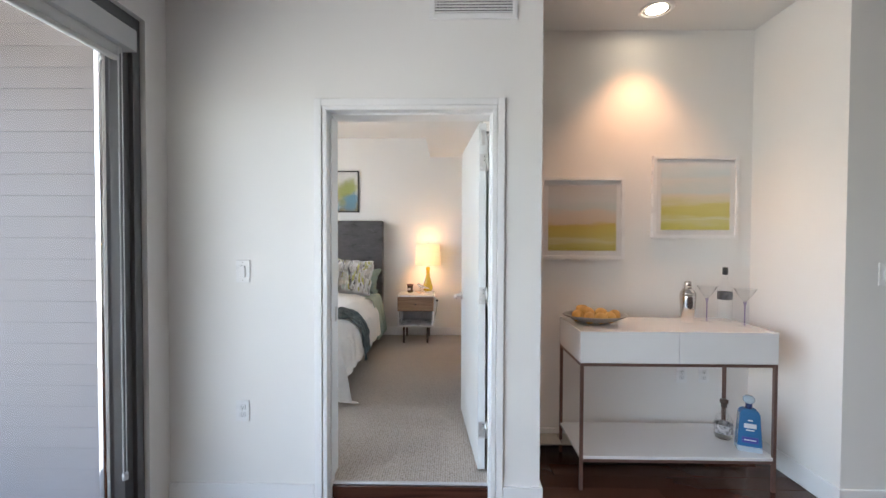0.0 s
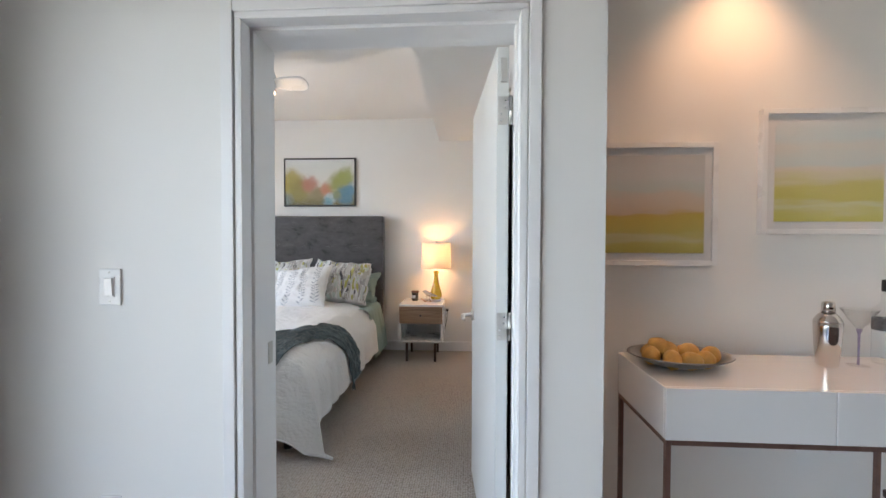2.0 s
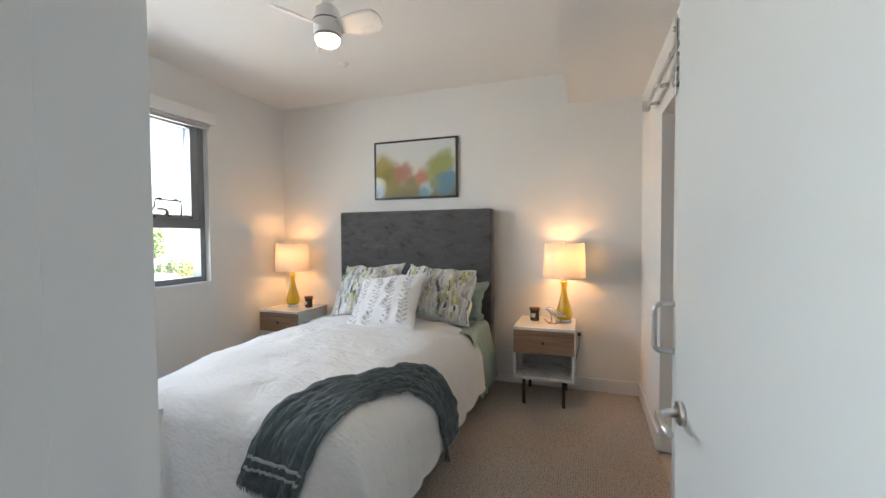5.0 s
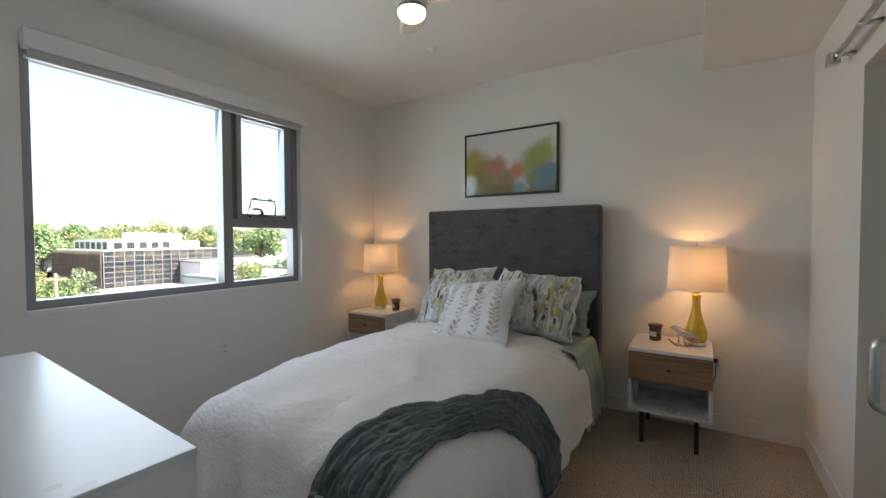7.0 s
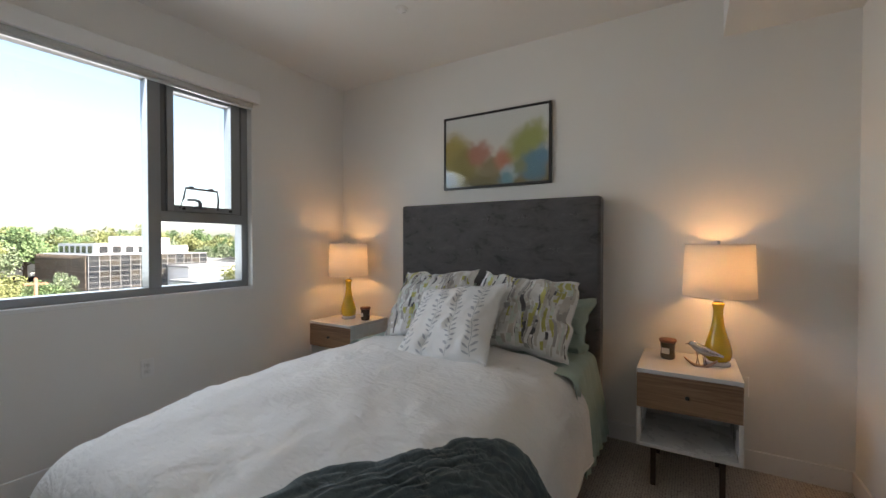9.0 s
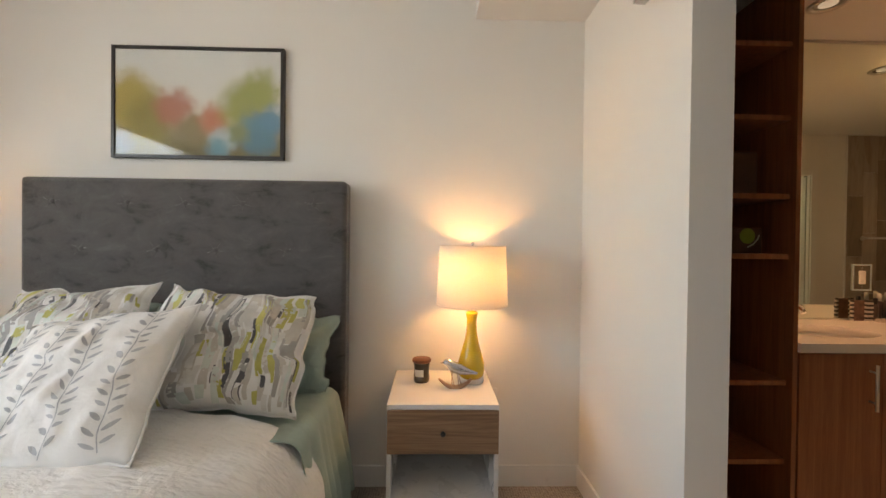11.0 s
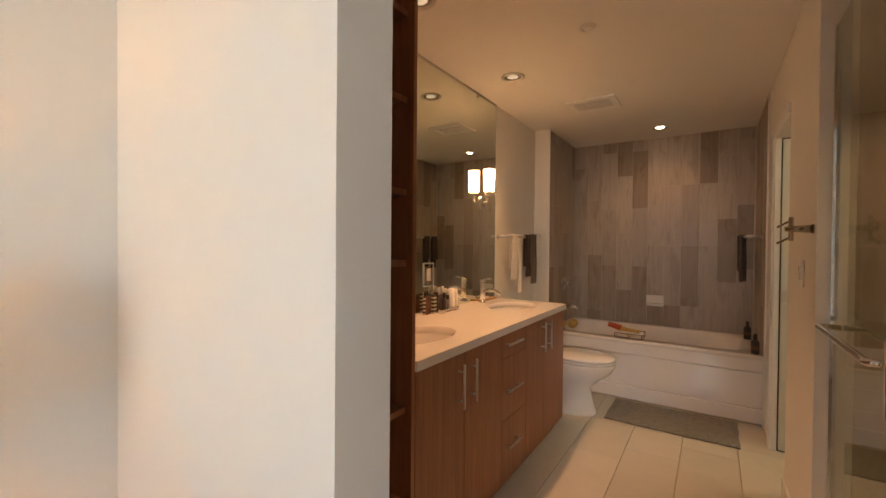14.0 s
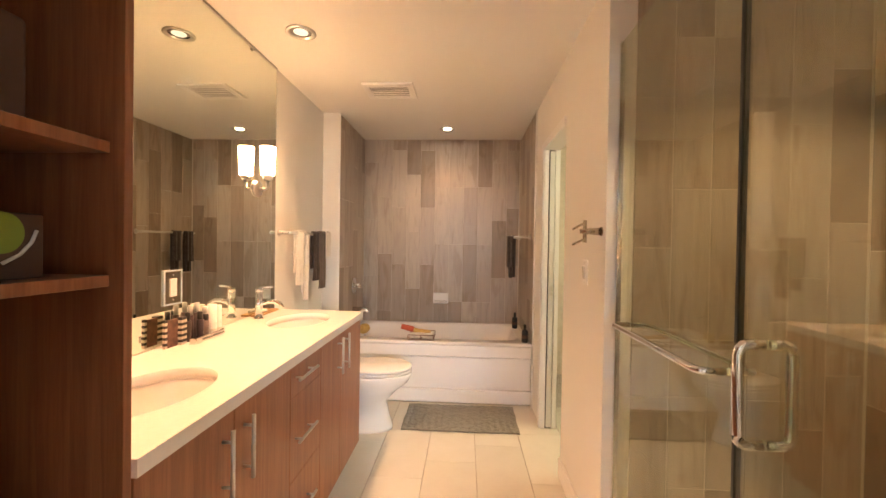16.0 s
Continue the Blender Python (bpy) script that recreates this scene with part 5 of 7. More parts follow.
part("shelf", B(CX0 + 0.004, CX1 - 0.004, CY0 + 0.004, CY1 - 0.004, 0.0965, 0.115, bevel=0.002), WHITEGLOSS, con, "white lower shelf")

bowl = thing("serving_bowl", (1.0, 2.60, CZ), "shallow oval grey metal bowl holding lemons", "bowl")
bw = L([(0.0, 0.002), (0.060, 0.002), (0.075, 0.006), (0.120, 0.022), (0.165, 0.044), (0.178, 0.052), (0.176, 0.055), (0.160, 0.047), (0.118, 0.027), (0.072, 0.011), (0, 0.008)], (1.0, 2.60, CZ), 56)
bmesh.ops.scale(bw, verts=bw.verts, vec=(1.12, 0.83, 1.0), space=Matrix.Translation((-1.0, -2.60, 0)))
part("dish", bw, plain("pewter", (0.32, 0.32, 0.32), 0.35, 0.8, grain=0.06), bowl)
LEMON = plain("lemon_peel", (0.60, 0.34, 0.09), 0.5, grain=0.18, scale=25, fine=160, relief=0.3)
rl = random.Random(4)
for k, (dx, dy, dz) in enumerate([(-0.10, 0.0, 0.045), (-0.045, -0.045, 0.040), (0.012, -0.055, 0.040), (0.068, -0.045, 0.043), (0.108, -0.005, 0.048), (-0.075, 0.05, 0.044), (-0.012, 0.055, 0.040), (0.05, 0.05, 0.042), (-0.035, 0.005, 0.062), (0.035, 0.002, 0.060), (-0.06, 0.02, 0.075)]):
    lm = bmesh.new()
    bmesh.ops.create_uvsphere(lm, u_segments=16, v_segments=12, radius=0.035)
    for v in lm.verts:
        v.co.x *= 1.22 + (0.10 if abs(v.co.x) > 0.027 else 0)
        v.co *= 1 + 0.05 * noise.noise(v.co * 30 + Vector((k, 0, 0)))
    for f in lm.faces:
        f.smooth = True
    bmesh.ops.rotate(lm, verts=lm.verts, cent=(0, 0, 0), matrix=Euler((rl.uniform(-0.4, 0.4), rl.uniform(-0.5, 0.5), rl.uniform(0, 3))).to_matrix())
    bmesh.ops.translate(lm, verts=lm.verts, vec=(1.0 + 1.1 * dx, 2.60 + 1.1 * dy, CZ + dz))
    solo("lemon", lm, LEMON, (1.0 + 1.1 * dx, 2.60 + 1.1 * dy, CZ + dz - 0.03), "yellow-orange fruit lying in the metal bowl", "fruit", "fruit in the bowl")

shk = thing("cocktail_shaker", (1.61, 2.655, CZ), "polished steel cocktail shaker", "shaker")
sa_ = (1.61, 2.655, CZ)
POLISHED = plain("polished_steel", (0.66, 0.63, 0.60), 0.09, 1.0, grain=0.02, relief=0)
part("cup", L([(0, 0), (0.034, 0), (0.036, 0.004), (0.044, 0.10), (0.047, 0.165), (0.047, 0.178), (0, 0.178)], sa_), POLISHED, shk)
part("shoulder", L([(0, 0.178), (0.047, 0.179), (0.046, 0.186), (0.034, 0.206), (0.023, 0.216), (0, 0.216)], sa_), POLISHED, shk)
part("cap", L([(0, 0.216), (0.023, 0.217), (0.021, 0.255), (0.016, 0.262), (0, 0.263)], sa_), POLISHED, shk)


def martini(at):
    ob = thing("martini_glass", at, "clear stemmed martini glass with a violet-tinted stem", "glass", "martini glasses")
    part("base", L([(0, 0), (0.036, 0), (0.036, 0.002), (0.008, 0.006), (0, 0.006)], at, 28), BOTTLEGLASS, ob)
    part("stem", L([(0, 0.006), (0.0045, 0.006), (0.0035, 0.05), (0.0045, 0.130), (0.010, 0.150), (0, 0.152)], at, 14), VIOLET, ob, "violet-tinted stem")
    part("cup", L([(0.0, 0.150), (0.008, 0.151), (0.036, 0.190), (0.059, 0.232), (0.0578, 0.232), (0.034, 0.192), (0.006, 0.155), (0, 0.154)], at, 36), BOTTLEGLASS, ob)


VIOLET = thin_glass("violet_glass", (0.72, 0.68, 0.84))
martini((1.735, 2.66, CZ))
martini((1.865, 2.505, CZ))


def bottle(name, at, prof, body_mat, label, cap_prof, cap_mat, band=None, band_mat=None, square=False):
    ob = thing(name, at, label, "bottle")
    bm = L(prof, at, 4 if square else 32)
    if square:
        bmesh.ops.rotate(bm, verts=bm.verts, cent=at, matrix=Matrix.Rotation(radians(45 + 8), 3, "Z"))
        for f in bm.faces:
            f.smooth = False
    part("body", bm, body_mat, ob)
    part("cap", L(cap_prof, at, 24), cap_mat, ob)
    if band:
        part("label", L(band, at, 32), band_mat, ob, "printed label band")
    return ob


GREYLABEL = plain("grey_print", (0.10, 0.10, 0.11), 0.5, grain=0.5, scale=60)
bottle("vodka_bottle", (1.875, 2.70, CZ), [(0, 0), (0.038, 0), (0.041, 0.004), (0.042, 0.02), (0.042, 0.205), (0.038, 0.225), (0.022, 0.245), (0.015, 0.258), (0.014, 0.305), (0, 0.305)], BOTTLEGLASS, "clear spirits bottle with a black cap", [(0, 0.30), (0.0155, 0.30), (0.0155, 0.348), (0, 0.349)], BLACK, [(0.0424, 0.140), (0.0427, 0.141), (0.0427, 0.188), (0.0424, 0.189)], GREYLABEL)
bottle("tequila_bottle", (1.815, 2.60, 0.115), [(0, 0), (0.046, 0), (0.050, 0.006), (0.050, 0.095), (0.044, 0.125), (0.026, 0.148), (0.016, 0.160), (0.016, 0.195), (0, 0.195)], BOTTLEGLASS, "round clear spirits bottle with a wooden stopper", [(0, 0.193), (0.017, 0.193), (0.017, 0.215), (0.023, 0.217), (0.023, 0.238), (0, 0.240)], DARKLEG, [(0.0505, 0.035), (0.0508, 0.036), (0.0508, 0.088), (0.0505, 0.089)], plain("grey_scroll_print", (0.40, 0.38, 0.38), 0.5, grain=0.8, scale=60))
bq = thing("blue_bottle", (1.86, 2.45, 0.115), "tall blue glass bottle with a faceted clear stopper", "bottle")
bc = (1.86, 2.45)


def taper(bm, w0, d0, z0, w1, d1, z1):
    vs = []
    for w, d, z in ((w0, d0, z0), (w1, d1, z1)):
        vs.append([bm.verts.new((bc[0] + sx * w, bc[1] + sy * d, z)) for sx, sy in ((-1, -1), (1, -1), (1, 1), (-1, 1))])
    for i in range(4):
        j = (i + 1) % 4
        bm.faces.new((vs[0][i], vs[0][j], vs[1][j], vs[1][i]))
    bm.faces.new(vs[0][::-1])
    bm.faces.new(vs[1])
    bmesh.ops.bevel(bm, geom=bm.edges[:], offset=0.004, segments=2, affect="EDGES")
    return bm


BLUEBODY = plain("blue_bottle_glass", (0.04, 0.17, 0.36), 0.08, grain=0.06, coat=0.8, relief=0)
PALEGLASS = plain("pale_bottle_glass", (0.42, 0.52, 0.60), 0.08, grain=0.04, coat=0.8, relief=0)
turn = Matrix.Rotation(radians(-22), 3, "Z")


def spun(bm):
    bmesh.ops.rotate(bm, verts=bm.verts, cent=(bc[0], bc[1], 0), matrix=turn)
    return bm


part("base", spun(taper(bmesh.new(), 0.062, 0.038, 0.115, 0.061, 0.037, 0.146)), PALEGLASS, bq, "clear thick glass base")
part("body", spun(taper(bmesh.new(), 0.061, 0.037, 0.146, 0.050, 0.030, 0.340)), BLUEBODY, bq)
part("shoulder", spun(taper(bmesh.new(), 0.050, 0.030, 0.340, 0.034, 0.022, 0.362)), BLUEBODY, bq)
part("neck", L([(0, 0.0), (0.017, 0.0), (0.017, 0.034), (0, 0.034)], (bc[0], bc[1], 0.360), 20), plain("navy_foil", (0.02, 0.04, 0.13), 0.4), bq)
part("stopper", L([(0, 0), (0.022, 0.0), (0.030, 0.012), (0.030, 0.030), (0.020, 0.042), (0, 0.042)], (bc[0], bc[1], 0.394), 10), PALEGLASS, bq, "faceted clear stopper")
WHITEINK = plain("white_ink", (0.75, 0.78, 0.80), 0.6)
NAVYINK = plain("navy_label", (0.05, 0.06, 0.30), 0.5)
for z, hw, hh, m_ in ((0.268, 0.030, 0.013, WHITEINK), (0.243, 0.020, 0.003, WHITEINK), (0.186, 0.040, 0.017, NAVYINK), (0.186, 0.030, 0.003, WHITEINK), (0.30, 0.012, 0.004, WHITEINK)):
    off = 0.0378 - 0.009 * (z - 0.146) / 0.192 + (0.0012 if m_ is WHITEINK else 0.0005)
    part("print", spun(B(bc[0] - hw, bc[0] + hw, bc[1] - off - 0.0015, bc[1] - off + 0.004, z - hh, z + hh)), m_, bq, "pale printed bar")


# wall vent over the door
def grille(name, label, x0, x1, y0, y1, z0, z1, face, n, vert=0):
    """An air grille; face 'y' hangs on a wall facing -y, face 'z' under a ceiling."""
    ob = thing(name, ((x0 + x1) / 2, (y0 + y1) / 2, z0), label, "air vent")
    b = 0.028
    if face == "y":
        part("frame", boxes((x0, x0 + b, y0, y1, z0, z1), (x1 - b, x1, y0, y1, z0, z1), (x0 + b, x1 - b, y0, y1, z0, z0 + b), (x0 + b, x1 - b, y0, y1, z1 - b, z1), bevel=0.002), TRIM, ob)
        # black sheet standing in for the shade inside the duct
        part("backing", B(x0 + b, x1 - b, y1 - 0.002, y1 - 0.0005, z0 + b, z1 - b), BLACK, ob)
        for k in range(n):
            z = z0 + b + (k + 0.5) * (z1 - z0 - 2 * b) / n
            part("slat", B(x0 + b, x1 - b, y0 + 0.002, y1 - 0.002, z - 0.003, z + 0.003), TRIM, ob)
        for k in range(vert):
            x = x0 + b + (k + 0.5) * (x1 - x0 - 2 * b) / vert
            part("bar", B(x - 0.0015, x + 0.0015, y0 + 0.001, y0 + 0.006, z0 + b, z1 - b), TRIM, ob)
    else:
        b = 0.045
        part("frame", boxes((x0, x0 + b, y0, y1, z0, z1), (x1 - b, x1, y0, y1, z0, z1), (x0 + b, x1 - b, y0, y0 + b, z0, z1), (x0 + b, x1 - b, y1 - b, y1, z0, z1), bevel=0.003), TRIM, ob)
        # dark sheet in place of the unlit duct above the slats
        part("backing", B(x0 + b, x1 - b, y0 + b, y1 - b, z1 - 0.002, z1 - 0.0005), ALUDARK, ob)
        for k in range(n):
            x = x0 + b + (k + 0.5) * (x1 - x0 - 2 * b) / n
            part("slat", B(x - 0.009, x + 0.009, y0 + b, y1 - b, z0 + 0.003, z0 + 0.006), TRIM, ob)
    return ob


grille("wall_vent", "white metal air grille above the door", -0.028, 0.433, 2.170, 2.182, 2.507, 2.70, "y", 9, 24)
grille("ceiling_vent", "white exhaust grille in the bathroom ceiling", 3.14, 3.44, 4.99, 5.35, BZ - 0.016, BZ, "z", 6)


def can_light(x, y, z, glow_mat, label, r=0.062, trim=None):
    ob = thing("recessed_light", (x, y, z), label, "ceiling light")
    part("trim", L([(r, z - 0.001), (r + 0.018, z - 0.001), (r + 0.019, z - 0.005), (r + 0.008, z - 0.010), (r - 0.004, z - 0.004), (r - 0.006, z - 0.001)], (x, y, 0), 40), trim or WHITEMATT, ob)
    part("reflector", L([(r - 0.003, z - 0.002), (r - 0.014, z - 0.0012), (r - 0.022, z - 0.0008)], (x, y, 0), 40), CHROME, ob)
    part("bulb", L([(0, z - 0.0035), (r - 0.024, z - 0.003), (r - 0.022, z - 0.0012), (0, z - 0.001)], (x, y, 0), 32), glow_mat, ob, "glowing bulb face")
    return ob


can_light(1.37, 2.62, CEILZ, SPOTGLOW, "round white recessed light, lit, in the niche ceiling", 0.085)
for x, y in ((1.0, -0.6), (3.4, -0.6), (1.0, -3.0)):
    can_light(x, y, CEILZ, SPOTGLOW, "round white recessed light in the living room ceiling", 0.075)
can_light(1.44, 5.51, BZ, SPOTDIM, "recessed bathroom light with a metal reflector", 0.06, STEEL)
can_light(2.47, 5.50, BZ, SPOTDIM, "recessed bathroom light with a metal reflector", 0.06, STEEL)
# fixture added to go with the unseen shower lamp
can_light(1.30, 3.50, BZ, SPOTDIM, "unseen recessed light added over the shower", 0.06, STEEL)
can_light(4.29, 4.80, BZ, SPOTGLOW, "lit recessed light over the bathtub", 0.06, STEEL)

# ---- patio door ----
pd = tagged(new("door_2"), "sliding glass patio door in a grey aluminium frame", "patio door", kind="structure")
pd.location = (-1.5, 0, LZ)
ORIG[pd] = Vector((-1.5, 0, LZ))
part("outer_frame", boxes((-1.56, -1.455, 1.985, 2.033, LZ, 2.428), (-1.56, -1.455, -2.2, -2.15, LZ, 2.428), (-1.56, -1.455, -2.15, 1.985, 2.375, 2.428), (-1.56, -1.455, -2.15, 1.985, LZ - 0.01, LZ + 0.03), bevel=0.003), ALUDARK, pd)
part("inner_track", boxes((-1.545, -1.475, 1.930, 1.985, LZ + 0.03, 2.375), bevel=0.002), ALUDARK, pd)
part("stile", B(-1.515, -1.470, 1.865, 1.928, LZ + 0.03, 2.375, bevel=0.004), ALU, pd)
part("stile_edge", B(-1.512, -1.478, 1.826, 1.862, LZ + 0.03, 2.375, bevel=0.010, seg=3), CHROME, pd, "bright metal stile edge")
part("stile", B(-1.53, -1.48, -0.15, -0.07, LZ + 0.03, 2.375, bevel=0.004), ALU, pd)
g = part("pane", B(-1.502, -1.496, -2.15, 1.845, LZ + 0.03, 2.375), WINGLASS, pd)
g.visible_shadow = False
rb = thing("roller_blind", (-1.42, 1.0, 2.22), "grey headrail of a raised patio door blind", "window blind")
part("headrail", B(-1.470, -1.385, -2.1, 1.925, 2.225, 2.325, bevel=0.004), ALULIGHT, rb)
part("roll", R((-1.44, -2.1, 2.215), (-1.44, 1.87, 2.215), 0.026), SHADEGREY, rb, "rolled pale blind fabric")
part("hem_bar", B(-1.455, -1.43, -2.1, 1.872, 2.165, 2.188, bevel=0.006), SHADEGREY, rb)
part("bracket", B(-1.462, -1.392, 1.878, 1.905, 2.20, 2.226, bevel=0.004), BOTTLEGLASS, rb)
for y in (1.838, 1.858):
    ch = bmesh.new()
    tube(ch, [(-1.405, y, 2.22), (-1.405, y, 0.25)], 0.0014, n=5)
    z = 2.21
    while z > 0.25:
        bmesh.ops.create_icosphere(ch, subdivisions=1, radius=0.0036, matrix=Matrix.Translation((-1.405, y, z)))
        z -= 0.0105
    part("chain", ch, ALULIGHT, rb, "beaded metal pull chain")
part("chain_weight", R((-1.405, 1.848, 0.245), (-1.405, 1.848, 0.275), 0.012, n=12), ALULIGHT, rb)

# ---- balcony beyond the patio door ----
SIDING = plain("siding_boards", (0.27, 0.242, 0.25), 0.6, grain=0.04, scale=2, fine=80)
struct("balcony_floor", B(-3.44, -1.60, -2.6, 2.17, -0.35, -0.13), plain("concrete", (0.36, 0.35, 0.34), 0.85, grain=0.12), "grey concrete balcony floor", "floor")
struct("balcony_ceiling", B(-3.44, -1.60, -2.6, 2.17, 2.62, 2.80), plain("balcony_soffit", (0.48, 0.36, 0.29), 0.7, grain=0.06), "brownish balcony soffit", "ceiling")
# unseen second slab, added to keep sky light off the siding
struct("ceiling_patio", B(-3.44, -1.605, -5.0, 2.182, 2.63, 2.80), CEIL, "unseen white slab added to shade the balcony", "ceiling")
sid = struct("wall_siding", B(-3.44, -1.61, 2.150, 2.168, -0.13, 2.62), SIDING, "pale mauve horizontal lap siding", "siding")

# ---- bathroom ----
# shelf tower
tw = thing("shelf_tower", (0.82, 5.5, 0), "tall dark reddish wood open shelf tower", "shelf unit")
TX0, TX1, TY0 = 0.542, 1.088, 5.25
part("side_panel", B(TX1 - 0.020, TX1, TY0, MY - 0.006, 0.0, BZ - 0.004, bevel=0.0015), CABWOOD, tw)
part("side_panel", B(TX0, TX0 + 0.020, TY0, MY - 0.006, 0.0, BZ - 0.004, bevel=0.0015), CABWOOD, tw)
part("back_panel", B(TX0 + 0.02, TX1 - 0.02, MY - 0.018, MY - 0.006, 0.0, BZ - 0.004), CABWOOD, tw)
part("plinth", B(TX0 + 0.02, TX1 - 0.02, TY0 + 0.02, MY - 0.02, 0.0, 0.08), CABWOOD, tw)
SHELVES = (0.417, 0.748, 1.276, 1.527, 1.854, 2.160)
for z in SHELVES:
    sh = part("shelf", B(TX0 + 0.021, TX1 - 0.021, TY0 + 0.028, MY - 0.02, z - 0.010, z + 0.012, bevel=0.0015), CABWOOD, tw)
    for y in (TY0 + 0.07, MY - 0.09):
        part("shelf_pin", B(TX1 - 0.034, TX1 - 0.0205, y - 0.010, y + 0.010, z - 0.020, z - 0.0105, bevel=0.002), BOTTLEGLASS, sh)
    part("shelf_pin", B(TX1 - 0.032, TX1 - 0.0205, TY0 + 0.062, TY0 + 0.078, z + 0.0125, z + 0.022, bevel=0.002), BOTTLEGLASS, sh)
BOXBROWN = plain("brown_card", (0.10, 0.055, 0.040), 0.7, grain=0.15, scale=12)
lb = thing("sign_block", (0.92, 5.37, 1.27), "brown box sign lettered love with a green dot", "sign")
part("block", B(0.80, 1.050, 5.33, 5.42, 1.270, 1.378, bevel=0.003), BOXBROWN, lb)
part("dot", R((0.985, 5.3285, 1.345), (0.985, 5.3315, 1.345), 0.033, n=28), plain("green_dot", (0.22, 0.32, 0.05), 0.6), lb, "round green spot")
cu = bpy.data.curves.new("love", "FONT")
cu.body, cu.size, cu.extrude = "love", 0.085, 0.0012
tmp = bpy.data.objects.new("love", cu)
tm = bpy.data.meshes.new_from_object(tmp)
bpy.data.objects.remove(tmp)
tm.transform(Matrix.Translation((0.770, 5.3285, 1.288)) @ Matrix.Rotation(radians(90), 4, "X"))
tm.transform(Matrix.Translation(-ORIG[lb]))
tm.materials.append(PAPER)
lt = new("lettering", tm)
lt.parent = lb
part("flourish", T([(0.985, 5.328, 1.297), (1.01, 5.328, 1.310), (1.028, 5.328, 1.330), (1.036, 5.328, 1.350)], 0.003, n=6), PAPER, lb)
lb.location.x -= 0.055
lb.location.z += 0.018
pb = solo("paper_bag", B(0.88, 1.005, 5.37, 5.47, 1.520, 1.715, bevel=0.01), plain("kraft_brown", (0.13, 0.075, 0.055), 0.8, grain=0.15), (0.94, 5.42, 1.52), "brown cardboard packet on the shelf", "box")
pb.location.z += 0.019
tg = sheet(lambda u, v: Vector((0.60 + 0.30 * u, 5.50 + 0.08 * math.sin(math.pi * v) * (1 if u < 0.5 else 0.9), 0.746 + 0.24 * (1 - abs(2 * u - 1) ** 2.5) * math.sin(math.pi * min(1, v)) ** 0.5)), 24, 16, 0.01)
ft = solo("folded_towel", tg, fabric("towel_beige", (0.50, 0.46, 0.38), 300, 14, 0.6), (0.75, 5.54, 0.745), "pale beige towel draped on the shelf", "towel")
ft.location.z += 0.015

# vanity
VX0, VX1, VY = 1.100, 2.880, 5.262


def cabinet(x0, x1, label, doors, pulls):
    ob = thing("vanity_cabinet", ((x0 + x1) / 2, 5.55, 0), label, "cabinet", "vanity cabinets")
    part("body", boxes((x0, x0 + 0.018, VY + 0.02, MY - 0.005, 0.10, 0.882), (x1 - 0.018, x1, VY + 0.02, MY - 0.005, 0.10, 0.882), (x0 + 0.018, x1 - 0.018, VY + 0.02, MY - 0.005, 0.10, 0.118), (x0 + 0.018, x1 - 0.018, MY - 0.02, MY - 0.005, 0.118, 0.882), (x0 + 0.018, x1 - 0.018, VY + 0.021, VY + 0.026, 0.118, 0.70)), CABWOOD, ob)
    part("toe_kick", B(x0, x1, VY + 0.065, VY + 0.08, 0.0, 0.10), CABWOOD, ob)
    for (a, b, z0, z1), (px, pz, vert) in zip(doors, pulls):
        d = part("door" if vert else "drawer", B(a + 0.0015, b - 0.0015, VY, VY + 0.019, z0 + 0.0015, z1 - 0.0015, bevel=0.0012), CABWOOD, ob)
        ln = 0.095
        e = Vector((0, 0, ln)) if vert else Vector((ln, 0, 0))
        c = Vector((px, VY - 0.030, pz))
        h = part("handle", R(c - e, c + e, 0.006, n=14), STEEL, d, "brushed steel bar handle")
        for s in (-0.66, 0.66):
            p = c + e * s
            part("post", R((p.x, VY + 0.001, p.z), (p.x, VY - 0.030, p.z), 0.0045, n=10), STEEL, d)
    return ob


cabinet(1.106, 1.842, "reddish wood vanity cabinet with two doors", [(1.106, 1.463, 0.10, 0.878), (1.463, 1.842, 0.10, 0.878)], [(1.408, 0.742, True), (1.517, 0.742, True)])
cabinet(1.8425, 2.1675, "reddish wood vanity unit with three drawers", [(1.8425, 2.1675, 0.752, 0.878), (1.8425, 2.1675, 0.425, 0.752), (1.8425, 2.1675, 0.10, 0.425)], [(1.955, 0.825, False), (1.955, 0.584, False), (1.955, 0.287, False)])
cabinet(2.168, 2.872, "reddish wood vanity cabinet with two doors", [(2.168, 2.47, 0.10, 0.878), (2.47, 2.872, 0.10, 0.878)], [(2.415, 0.768, True), (2.525, 0.768, True)])

# counter with two oval basins
ct = thing("vanity_counter", (1.99, 5.55, 0.883), "cream quartz vanity top with two undermounted basins", "counter")
CT0, CT1 = 0.883, 0.921
SINKS = [(1.455, 5.515), (2.555, 5.525)]
SA, SB = 0.225, 0.156


